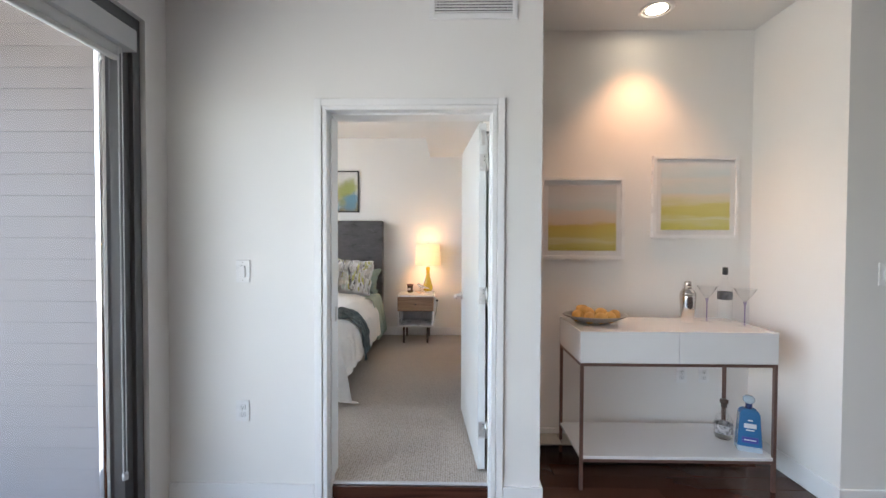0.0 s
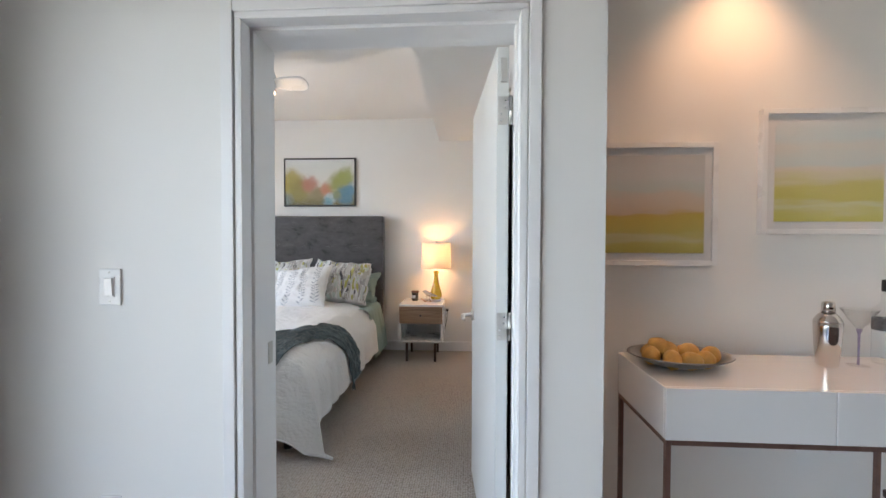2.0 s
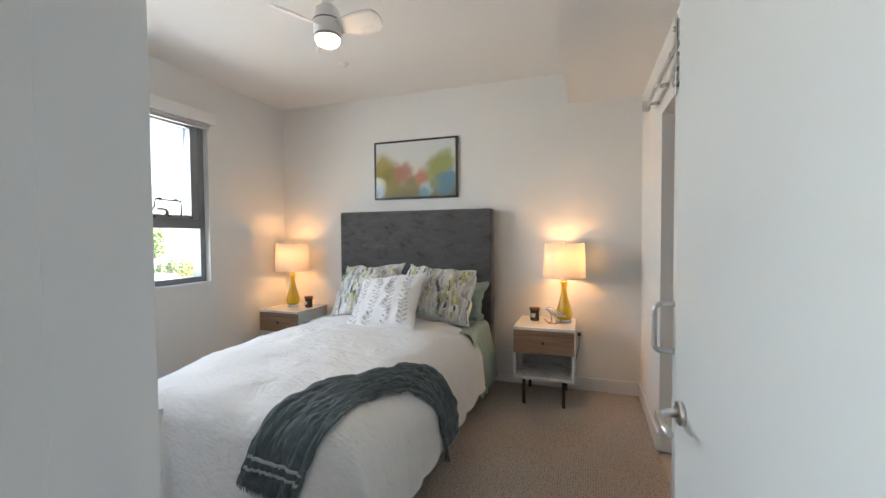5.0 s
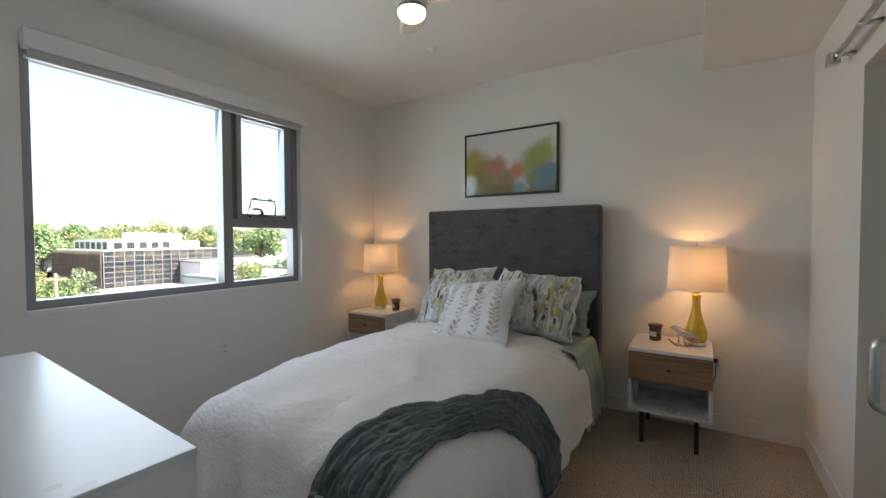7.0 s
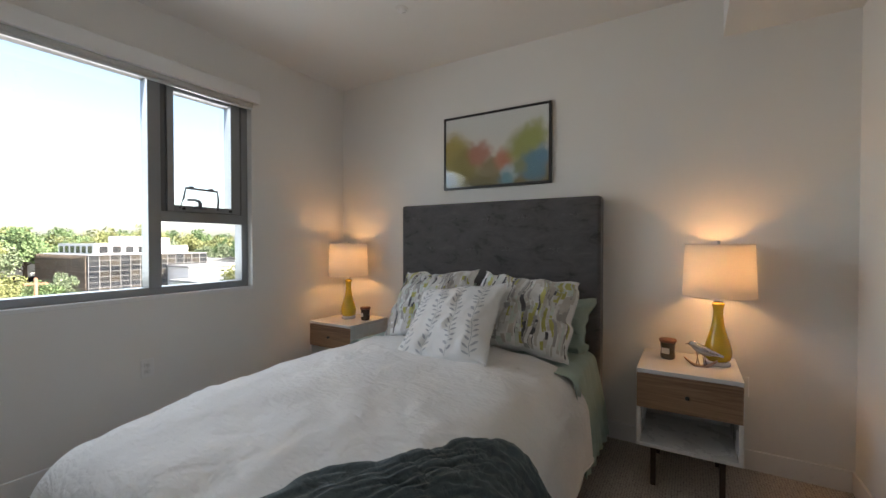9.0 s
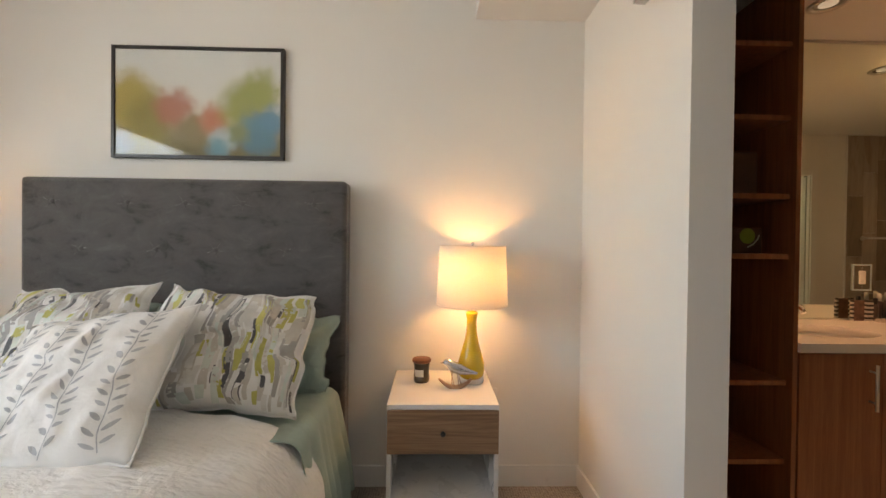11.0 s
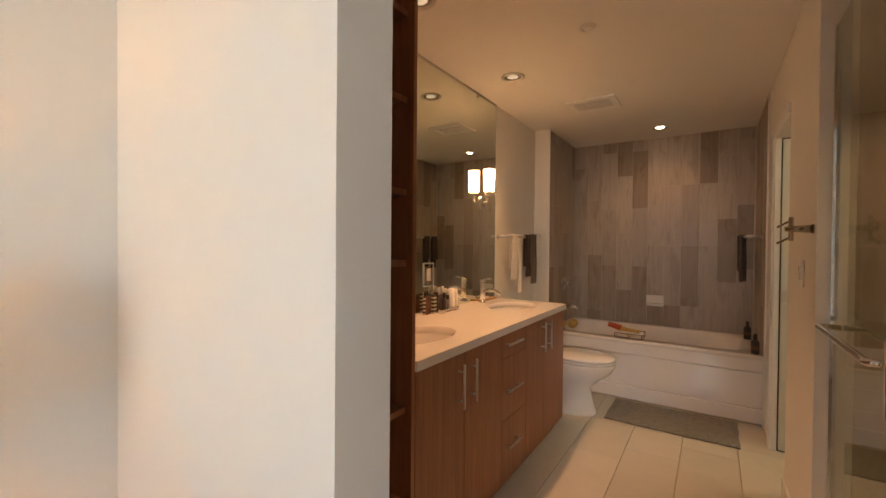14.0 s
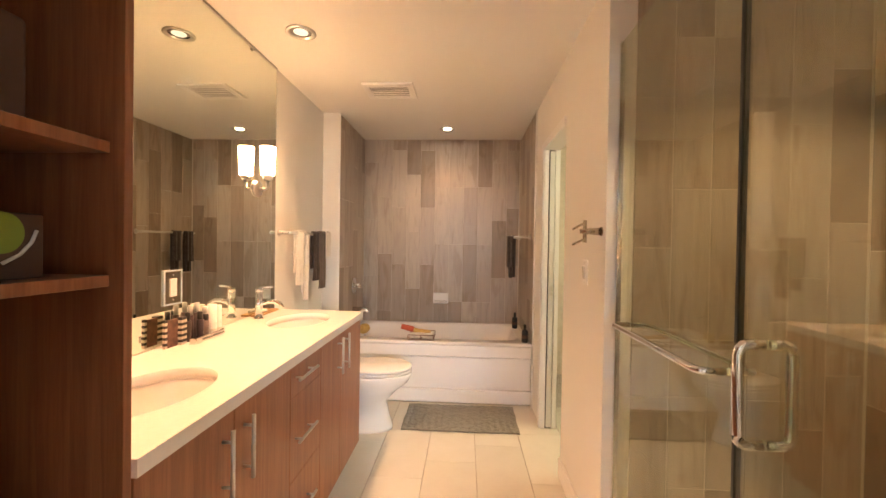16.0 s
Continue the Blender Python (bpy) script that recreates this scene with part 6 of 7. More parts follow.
def counter_slab():
    bm = bmesh.new()
    y0, y1 = 5.248, MY - 0.010
    for (cx, cy), (x0, x1) in zip(SINKS, ((VX0, 1.985), (1.985, VX1 + 0.004))):
        n = 72
        rect = []
        for k in range(n):
            a = 2 * math.pi * k / n
            dx, dy = math.cos(a), math.sin(a)
            t = min(((x1 - cx) if dx > 0 else (x0 - cx)) / dx if abs(dx) > 1e-6 else 9, ((y1 - cy) if dy > 0 else (y0 - cy)) / dy if abs(dy) > 1e-6 else 9)
            rect.append((cx + dx * t, cy + dy * t))
        for cxx, cyy in ((x0, y0), (x1, y0), (x0, y1), (x1, y1)):
            k = min(range(n), key=lambda i: (rect[i][0] - cxx) ** 2 + (rect[i][1] - cyy) ** 2)
            rect[k] = (cxx, cyy)
        ell = [(cx + SA * math.cos(2 * math.pi * k / n), cy + SB * math.sin(2 * math.pi * k / n)) for k in range(n)]
        vo = [bm.verts.new((*p, CT1)) for p in rect]
        vi = [bm.verts.new((*p, CT1)) for p in ell]
        vl = [bm.verts.new((*p, CT0)) for p in ell]
        wo = [bm.verts.new((*p, CT0)) for p in rect]
        for k in range(n):
            j = (k + 1) % n
            bm.faces.new((vo[k], vo[j], vi[j], vi[k]))
            bm.faces.new((vi[k], vi[j], vl[j], vl[k])).smooth = True
            bm.faces.new((wo[k], vl[k], vl[j], wo[j]))
            mx = (rect[k][0] + rect[j][0]) / 2
            if abs(mx - 1.985) > 0.002:
                bm.faces.new((vo[k], wo[k], wo[j], vo[j]))
    bmesh.ops.remove_doubles(bm, verts=bm.verts, dist=0.0004)
    return bm


part("slab", counter_slab(), QUARTZ, ct)
for cx, cy in SINKS:
    bs = L([(1.02, -0.001), (1.0, -0.012), (0.95, -0.06), (0.80, -0.115), (0.45, -0.140), (0.09, -0.146), (0, -0.146)], (0, 0, 0), 56)
    bmesh.ops.scale(bs, verts=bs.verts, vec=(SA, SB, 1))
    bmesh.ops.translate(bs, verts=bs.verts, vec=(cx, cy, CT0))
    bn = part("basin", bs, PORCELAIN, ct, "oval white porcelain basin")
    part("drain", L([(0, 0.002), (0.022, 0.002), (0.024, 0.0), (0, 0)], (cx, cy, CT0 - 0.145), 20), CHROME, bn)


def faucet(at):
    x, y, z = at
    ob = thing("basin_faucet", at, "chrome single-lever basin faucet", "faucet", "basin faucets")
    part("base", R((x, y, z), (x, y, z + 0.006), 0.027, n=28), CHROME, ob)
    part("column", R((x, y, z + 0.006), (x, y, z + 0.150), 0.020, 0.019, n=28), CHROME, ob)
    part("spout", T([(x, y - 0.015, z + 0.085), (x, y - 0.06, z + 0.100), (x, y - 0.10, z + 0.098), (x, y - 0.125, z + 0.082), (x, y - 0.135, z + 0.066)], [0.013, 0.013, 0.013, 0.012, 0.012]), CHROME, ob)
    part("cap", R((x, y, z + 0.152), (x, y, z + 0.172), 0.020, n=28), CHROME, ob)
    part("lever", T([(x, y, z + 0.172), (x + 0.004, y - 0.02, z + 0.176), (x + 0.008, y - 0.075, z + 0.180)], [0.008, 0.006, 0.005], n=10), CHROME, ob, "slim chrome lever")


faucet((1.455, 5.755, CT1))
faucet((2.555, 5.758, CT1))

mr = thing("mirror", (2.0, MY - 0.004, CT1), "large frameless mirror from counter to ceiling", "mirror")
part("silvered_glass", B(1.092, 2.905, MY - 0.008, MY - 0.001, CT1 + 0.002, BZ - 0.016), MIRROR, mr)
part("top_channel", B(1.092, 2.905, MY - 0.014, MY - 0.001, BZ - 0.0155, BZ - 0.002, bevel=0.001), STEEL, mr, "metal channel at the ceiling")
part("edge", B(2.9055, 2.909, MY - 0.009, MY - 0.001, CT1 + 0.002, BZ - 0.016), ALULIGHT, mr)
solo("mirror_clip", B(2.60, 2.62, MY - 0.018, MY - 0.0145, BZ - 0.030, BZ - 0.004, bevel=0.001), STEEL, (2.61, MY - 0.016, BZ - 0.03), "small metal clip holding the mirror", "clip")

sc = thing("wall_sconce", (2.685, MY - 0.008, 1.66), "lit opal glass sconce fixed on the mirror", "wall lamp")
sx, sy = 2.668, 5.772
part("backplate", L([(0, 0), (0.046, 0), (0.050, 0.004), (0.044, 0.014), (0, 0.016)], (0, 0, 0), 32), STEEL, sc, "round brushed backplate")
bp = sc.children[0]
bp.data.transform(Matrix.Translation(ORIG[sc]))
bp.data.transform(Matrix.Translation(Vector((sx, MY - 0.0085, 1.665)) - ORIG[sc]) @ Matrix.Rotation(radians(90), 4, "X"))
part("arm", T([(sx, MY - 0.02, 1.665), (sx, sy + 0.012, 1.664), (sx, sy, 1.672), (sx, sy, 1.715)], 0.009, n=10), STEEL, sc)
part("cup", L([(0, 1.712), (0.022, 1.712), (0.028, 1.724), (0.033, 1.744), (0, 1.744)], (sx, sy, 0), 24), STEEL, sc)
part("shade", L([(0, 1.744), (0.036, 1.744), (0.038, 1.748), (0.043, 1.895), (0.043, 1.908), (0.040, 1.908), (0.039, 1.895), (0, 1.885)], (sx, sy, 0), 36), SCONCE, sc, "glowing opal glass cylinder")

po = thing("mirror_outlet", (1.982, MY - 0.008, 1.09), "white outlet with a shiny cover beside the basin", "outlet")
part("plate_rim", boxes((1.928, 1.936, MY - 0.015, MY - 0.0085, 1.082, 1.230), (2.028, 2.036, MY - 0.015, MY - 0.0085, 1.082, 1.230), (1.936, 2.028, MY - 0.015, MY - 0.0085, 1.082, 1.090), (1.936, 2.028, MY - 0.015, MY - 0.0085, 1.222, 1.230), bevel=0.002), PALEGLASS, po, "pale bevelled glass edge")
part("plate", B(1.936, 2.028, MY - 0.0125, MY - 0.0085, 1.090, 1.222), MIRROR, po)
part("socket", B(1.963, 2.001, MY - 0.0165, MY - 0.0125, 1.118, 1.194, bevel=0.002), WHITEMATT, po, "white rectangular socket insert")
for z in (1.104, 1.208):
    part("screw", R((1.982, MY - 0.0125, z), (1.982, MY - 0.0142, z), 0.0035, n=10), STEEL, po)


# counter clutter
def small(name, label, cat, at, *parts_):
    ob = thing(name, at, label, cat)
    for n, bm_, m_ in parts_:
        part(n, bm_, m_, ob)
    return ob


STRIPE_B, STRIPE_W = plain("black_stripe", (0.03, 0.025, 0.025), 0.5), plain("cream_stripe", (0.62, 0.58, 0.52), 0.5)
zc = CT1
pf = thing("photo_frame", (1.965, 5.785, zc), "black and cream striped frame turned to the mirror", "picture frame")
for k in range(10):
    part("stripe", B(1.952, 1.984, 5.772, 5.796, zc + k * 0.0115, zc + (k + 1) * 0.0115), STRIPE_B if k % 2 else STRIPE_W, pf)
    part("stripe", B(1.880, 1.892, 5.788, 5.800, zc + k * 0.0115, zc + (k + 1) * 0.0115), STRIPE_B if k % 2 else STRIPE_W, pf)
part("panel", B(1.892, 1.952, 5.788, 5.798, zc, zc + 0.112, bevel=0.001), plain("brown_print", (0.16, 0.08, 0.06), 0.5, grain=0.5, scale=30), pf)
for k, (dx, dy, hh, rr, cc) in enumerate([(0.06, 0.03, 0.125, 0.014, (0.07, 0.05, 0.05)), (0.095, 0.045, 0.150, 0.013, (0.10, 0.07, 0.075)), (0.12, 0.01, 0.12, 0.015, (0.05, 0.04, 0.05)), (0.145, 0.05, 0.155, 0.014, (0.16, 0.12, 0.12)), (0.17, 0.02, 0.10, 0.015, (0.24, 0.20, 0.19)), (0.195, 0.045, 0.130, 0.016, (0.06, 0.05, 0.06))]):
    a = (1.955 + dx, 5.768 + dy * 0.8, zc)
    m_ = plain("tube_plastic", cc, 0.3, grain=0.2, scale=40)
    small("cosmetic_tube", "dark slim cosmetic bottle on the vanity", "bottle", a, ("body", L([(0, 0), (rr, 0), (rr, hh * 0.7), (rr * 0.8, hh * 0.72), (0, hh * 0.72)], a, 20), m_), ("cap", L([(0, hh * 0.72), (rr * 0.75, hh * 0.72), (rr * 0.75, hh), (0, hh)], a, 20), ALULIGHT if k % 2 else BLACK))
for dx, hh in ((0.245, 0.135), (0.285, 0.125)):
    a = (1.945 + dx, 5.795, zc)
    small("lotion_tube", "white lotion tube on the vanity", "bottle", a, ("body", L([(0, 0), (0.020, 0), (0.021, 0.02), (0.019, hh), (0, hh)], a, 20), WHITEMATT), ("cap", L([(0, 0.0005), (0.0215, 0.001), (0.0215, 0.018), (0.0212, 0.020)], a, 20), STRIPE_W))
sp = thing("hair_straightener", (0, 0, 0), "silver hair straightener lying on the vanity", "hair straightener")
part("tongs", boxes((0, 0.185, -0.012, 0.012, 0.0, 0.010), (0, 0.185, -0.012, 0.012, 0.014, 0.024), (-0.035, 0.012, -0.015, 0.015, -0.002, 0.026), bevel=0.003), POLISHED, sp)
sp.matrix_basis = pose(1.99, 5.728, zc + 0.003, 0, 0, 2)
small("soap_tray", "wooden soap tray by the basin", "tray", (2.73, 5.80, zc), ("tray", B(2.60, 2.86, 5.785, 5.832, zc, zc + 0.012, bevel=0.004), wood("tray_wood", (0.32, 0.17, 0.06), (0.50, 0.30, 0.13), "X", 3, 0.5)), ("soap", B(2.66, 2.73, 5.790, 5.826, zc + 0.012, zc + 0.030, bevel=0.008), STRIPE_W))


# towel bars
def towel_bar(name, p0, p1, wall, label):
    """A round bar between two posts that reach to the wall."""
    ob = thing(name, p0, label, "towel rail")
    part("bar", R(p0, p1, 0.0105, n=16), STEEL, ob)
    for p in (p0, p1):
        q = (p[0], wall, p[2])
        part("post", R(p, q, 0.011, n=14), STEEL, ob)
        part("rosette", R(q, (p[0], wall + (0.022 if p[1] > wall else -0.022), p[2]), 0.024, 0.013, n=20), STEEL, ob)
    return ob


def hanging_towel(x0, x1, y, ztop, zbot, material, label, seed, back=0.75):
    """A towel folded over a bar that runs along x."""
    def pt(u, v):
        x = x0 + (x1 - x0) * u
        lf, lb_ = ztop - zbot, (ztop - zbot) * back
        tot = lf + lb_ + 0.05
        d = v * tot
        n = noise.noise(Vector((u * 3 + seed, d * 3, seed)))
        w = 0.010 * math.sin(u * 14 + seed + 2 * n) + 0.008 * n
        if d < lf:
            return Vector((x + 0.01 * n, y - 0.014 + w, zbot + d))
        if d < lf + 0.05:
            a = (d - lf) / 0.05 * math.pi
            return Vector((x, y - 0.014 * math.cos(a), ztop + 0.012 * math.sin(a)))
        return Vector((x + 0.008 * n, y + 0.014 + 0.5 * w, ztop - (d - lf - 0.05)))
    return solo("towel", sheet(pt, 16, 50, 0.006), material, ((x0 + x1) / 2, y, zbot), label, "towel")


TOWELW = fabric("white_towel", (0.78, 0.76, 0.72), 260, 16, 0.7, 0.05)
TOWELB = fabric("brown_towel", (0.050, 0.036, 0.032), 260, 16, 0.7, 0.2)
TOWELG = fabric("taupe_towel", (0.13, 0.10, 0.085), 260, 16, 0.7, 0.2)
towel_bar("towel_bar", (2.975, 5.775, 1.415), (3.76, 5.775, 1.415), MY, "brushed steel towel bar by the vanity")
hanging_towel(3.09, 3.21, 5.775, 1.425, 1.05, TOWELW, "white hand towel hanging on the steel bar", 1.0)
hanging_towel(3.255, 3.30, 5.785, 1.424, 0.93, TOWELW, "long narrow white towel hanging near the brown one", 6.0, 0.9)
hanging_towel(3.38, 3.50, 5.770, 1.428, 1.06, TOWELB, "dark brown towel hanging on the steel bar", 2.0)
hanging_towel(3.48, 3.62, 5.758, 1.434, 0.99, TOWELG, "grey-brown towel hanging lower on the steel bar", 7.0)
hanging_towel(3.57, 3.66, 5.745, 1.440, 1.24, TOWELW, "small white towel beside the brown one", 3.0)
towel_bar("towel_bar", (3.92, 4.140, 1.43), (4.58, 4.140, 1.43), 4.041, "brushed steel towel bar in the tub alcove")
hanging_towel(4.24, 4.36, 4.150, 1.44, 1.05, TOWELB, "dark grey towel hanging over the tub rail", 4.0)
hanging_towel(4.40, 4.52, 4.165, 1.44, 1.03, TOWELB, "dark grey towel hanging over the tub rail", 5.0)

# bathtub
tb = thing("bathtub", (4.24, 4.88, 0), "white alcove bathtub with a stepped apron", "bathtub")
BX0, BX1, BY0, BY1, RIM = 3.800, 4.686, 4.032, 5.708, 0.520


def tub_shell():
    bm = bmesh.new()
    n = 64
    cx, cy = (BX0 + BX1) / 2 + 0.01, (BY0 + BY1) / 2

    def ring(a, b, z, p):
        out = []
        for k in range(n):
            t = 2 * math.pi * k / n
            c, s = math.cos(t), math.sin(t)
            out.append(bm.verts.new((cx + a * math.copysign(abs(c) ** (2 / p), c), cy + b * math.copysign(abs(s) ** (2 / p), s), z)))
        return out
    W, H = (BX1 - BX0) / 2 - 0.01, (BY1 - BY0) / 2
    rs = [ring(W, H, RIM, 40), ring(W - 0.075, H - 0.085, RIM + 0.004, 7), ring(W - 0.090, H - 0.10, RIM - 0.012, 6), ring(W - 0.115, H - 0.15, RIM - 0.16, 5), ring(W - 0.15, H - 0.22, RIM - 0.33, 4), ring(W - 0.24, H - 0.34, RIM - 0.385, 3)]
    for a, b in zip(rs, rs[1:]):
        for k in range(n):
            bm.faces.new((a[k], a[(k + 1) % n], b[(k + 1) % n], b[k])).smooth = True
    bm.faces.new(rs[-1])
    return bm


part("basin", tub_shell(), PORCELAIN, tb)
part("apron", B(BX0 + 0.014, BX0 + 0.06, BY0, BY1, 0.115, 0.392, bevel=0.010), PORCELAIN, tb, "recessed white front apron")
part("apron_top", B(BX0 + 0.002, BX0 + 0.05, BY0, BY1, 0.39, RIM - 0.002, bevel=0.010), PORCELAIN, tb)
part("apron_foot", B(BX0 - 0.006, BX0 + 0.05, BY0, BY1, 0.0, 0.118, bevel=0.012), PORCELAIN, tb)
part("rim_lip", B(BX0 - 0.004, BX0 + 0.03, BY0, BY1, RIM - 0.030, RIM + 0.002, bevel=0.012, seg=3), PORCELAIN, tb)
part("overflow", R((4.25, BY1 - 0.145, 0.43), (4.25, BY1 - 0.128, 0.43), 0.032, n=24), CHROME, tb, "chrome overflow plate")
tf = thing("tub_faucet", (4.30, 5.70, 0.70), "chrome tub spout and lever valve on the tiled wall", "faucet")
part("spout", T([(4.28, 5.70, 0.705), (4.28, 5.60, 0.705), (4.28, 5.565, 0.700), (4.28, 5.555, 0.675)], [0.024, 0.022, 0.021, 0.017]), CHROME, tf)
part("valve_plate", R((4.28, 5.70, 0.935), (4.28, 5.692, 0.935), 0.075, n=36), CHROME, tf)
part("valve_body", R((4.28, 5.692, 0.935), (4.28, 5.63, 0.935), 0.024, 0.022, n=24), CHROME, tf)
part("valve_lever", T([(4.28, 5.635, 0.935), (4.21, 5.632, 0.933), (4.17, 5.630, 0.930)], [0.010, 0.008, 0.006]), CHROME, tf)
SPONGE = plain("sea_sponge", (0.46, 0.32, 0.11), 0.9, grain=0.25, scale=60, fine=300, relief=0.9)
for k, (y, rz) in enumerate(((5.635, 0.2), (5.53, -0.5))):
    s_ = bmesh.new()
    bmesh.ops.create_icosphere(s_, subdivisions=3, radius=0.045)
    for v in s_.verts:
        v.co = Vector((v.co.x * 0.6, v.co.y * 1.25, v.co.z)) * (1 + 0.12 * noise.noise(v.co * 25 + Vector((k * 5, 0, 0))))
    for f in s_.faces:
        f.smooth = True
    bmesh.ops.rotate(s_, verts=s_.verts, cent=(0, 0, 0), matrix=Matrix.Rotation(rz, 3, "X"))
    bmesh.ops.translate(s_, verts=s_.verts, vec=(4.02 + 0.03 * k, y, RIM + 0.043))
    solo("sponge", s_, SPONGE, (4.02 + 0.03 * k, y, RIM), "orange-yellow bath sponge on the tub rim", "sponge", "bath sponges")
tr = thing("bath_caddy", (3.95, 4.98, RIM), "dark wire caddy across the tub rim", "bath caddy")
wire = bmesh.new()
for x in (3.82, 4.02):
    tube(wire, [(x, 4.87, RIM + 0.008), (x, 5.09, RIM + 0.008)], 0.004, n=6)
    tube(wire, [(x, 4.87, RIM + 0.048), (x, 5.09, RIM + 0.048)], 0.004, n=6)
for y in (4.87, 4.98, 5.09):
    tube(wire, [(3.82, y, RIM + 0.048), (3.82, y, RIM + 0.008), (4.02, y, RIM + 0.008), (4.02, y, RIM + 0.048)], 0.004, n=6)
part("wire_frame", wire, BRONZE, tr)
solo("wash_cloth", sheet(lambda u, v: Vector((3.83 + 0.18 * u, 4.885 + 0.19 * v, RIM + 0.022 + 0.022 * (1 + noise.noise(Vector((u * 4, v * 4, 0)))))), 14, 14, 0.012), TOWELW, (3.92, 4.98, RIM + 0.012), "folded white wash cloth in the caddy", "cloth")
br = thing("bath_brush", (3.92, 5.02, RIM + 0.05), "bath brush with red handle and tan head", "brush")
part("head", T([(3.90, 4.90, RIM + 0.065), (3.90, 5.0, RIM + 0.07), (3.90, 5.06, RIM + 0.078)], [0.012, 0.016, 0.022]), plain("tan_bristle", (0.55, 0.36, 0.12), 0.8, grain=0.2, scale=80), br, "tan brush head")
part("grip", T([(3.90, 5.05, RIM + 0.080), (3.90, 5.16, RIM + 0.105)], [0.026, 0.022]), plain("red_grip", (0.42, 0.07, 0.03), 0.5, grain=0.1, scale=40), br, "orange-red grip")
for (x, y, h_) in ((3.86, 4.085, 0.155), (4.45, 4.10, 0.16)):
    a = (x, y, RIM)
    small("shampoo_bottle", "black pump bottle on the tub rim", "bottle", a, ("body", L([(0, 0.004), (0.026, 0.004), (0.027, 0.01), (0.027, h_ * 0.62), (0.020, h_ * 0.70), (0.010, h_ * 0.73), (0, h_ * 0.73)], a, 24), BLACK), ("cap", L([(0, h_ * 0.72), (0.012, h_ * 0.72), (0.012, h_), (0, h_)], a, 18), BLACK), ("label", L([(0.0273, h_ * 0.25), (0.0275, h_ * 0.26), (0.0275, h_ * 0.42), (0.0273, h_ * 0.43)], a, 24), plain("brown_label", (0.10, 0.05, 0.03), 0.5)))
sd = thing("soap_dish", (4.686, 4.862, 0.72), "white ceramic soap dish on the tile", "soap dish")
part("plate", B(4.672, 4.6885, 4.780, 4.944, 0.721, 0.836, bevel=0.010, seg=3), PORCELAIN, sd)
part("ledge", B(4.635, 4.676, 4.795, 4.929, 0.735, 0.752, bevel=0.006, seg=3), PORCELAIN, sd)

# toilet
to = thing("toilet", (3.30, 5.4, 0), "white two-piece toilet with its lid closed", "toilet")
tcx = 3.285


def toilet_bowl():
    bm = bmesh.new()
    n = 40
    rows = [(0.0, 0.115, 0.24, 5.36), (0.02, 0.118, 0.245, 5.36), (0.10, 0.112, 0.225, 5.37), (0.20, 0.118, 0.205, 5.37), (0.27, 0.150, 0.225, 5.32), (0.33, 0.178, 0.262, 5.275), (0.385, 0.186, 0.278, 5.26), (0.400, 0.184, 0.276, 5.26)]
    rings = []
    for z, a, b, cy in rows:
        rings.append([bm.verts.new((tcx + a * math.cos(2 * math.pi * k / n), cy + b * math.sin(2 * math.pi * k / n) * (1.0 if math.sin(2 * math.pi * k / n) < 0 else 0.95), z)) for k in range(n)])
    for p, q in zip(rings, rings[1:]):
        for k in range(n):
            bm.faces.new((p[k], p[(k + 1) % n], q[(k + 1) % n], q[k])).smooth = True
    bm.faces.new(rings[0][::-1])
    bm.faces.new(rings[-1])
    return bm


def oval_slab(a, b, cy, z0, z1, e=0.008):
    prof = [(0, z0), (1 - e * 3, z0), (1.0, z0 + e * 0.7), (1.0, z1 - e * 0.7), (1 - e * 4, z1), (0, z1 + 0.004)]
    bm = L(prof, (0, 0, 0), 44)
    bmesh.ops.scale(bm, verts=bm.verts, vec=(a, b, 1))
    bmesh.ops.translate(bm, verts=bm.verts, vec=(tcx, cy, 0))
    return bm


part("bowl", toilet_bowl(), PORCELAIN, to)
part("seat", oval_slab(0.188, 0.272, 5.258, 0.402, 0.420), PORCELAIN, to)
part("lid", oval_slab(0.190, 0.275, 5.258, 0.423, 0.446), PORCELAIN, to)
part("rear_deck", B(tcx - 0.10, tcx + 0.10, 5.45, 5.70, 0.20, 0.40, bevel=0.03, seg=3), PORCELAIN, to)
part("tank", B(tcx - 0.20, tcx + 0.20, 5.62, 5.825, 0.40, 0.75, bevel=0.025, seg=3), PORCELAIN, to)
part("tank_lid", B(tcx - 0.21, tcx + 0.21, 5.61, 5.830, 0.752, 0.785, bevel=0.012, seg=3), PORCELAIN, to)
part("flush_lever", T([(tcx - 0.15, 5.62, 0.70), (tcx - 0.15, 5.60, 0.70), (tcx - 0.09, 5.597, 0.695)], 0.008, n=10), CHROME, to)
to.scale.z = 1.05
bk = thing("waste_basket", (3.02, 5.62, 0), "small woven grey wastebasket beside the toilet", "basket")
part("basket", L([(0, 0.002), (0.075, 0.002), (0.090, 0.22), (0.093, 0.22), (0.093, 0.225), (0.086, 0.225), (0.072, 0.01), (0, 0.01)], (3.02, 5.62, 0), 28), plain("woven_grey", (0.30, 0.27, 0.25), 0.8, grain=0.3, scale=60, fine=150, relief=0.8), bk)

# bath mat
def mat_pt(u, v):
    x, y = 3.255 + 0.475 * u, 4.195 + 0.86 * v
    n = noise.noise(Vector((u * 30, v * 50, 0.5)))
    e = min(u, 1 - u, v, 1 - v)
    return Vector((x + 0.012 * noise.noise(Vector((v * 4, 0, 3))), y + 0.01 * noise.noise(Vector((u * 4, 2, 0))), 0.012 + 0.004 * n + 0.003 * math.sin(v * 110) * (1 if e > 0.04 else 0)))


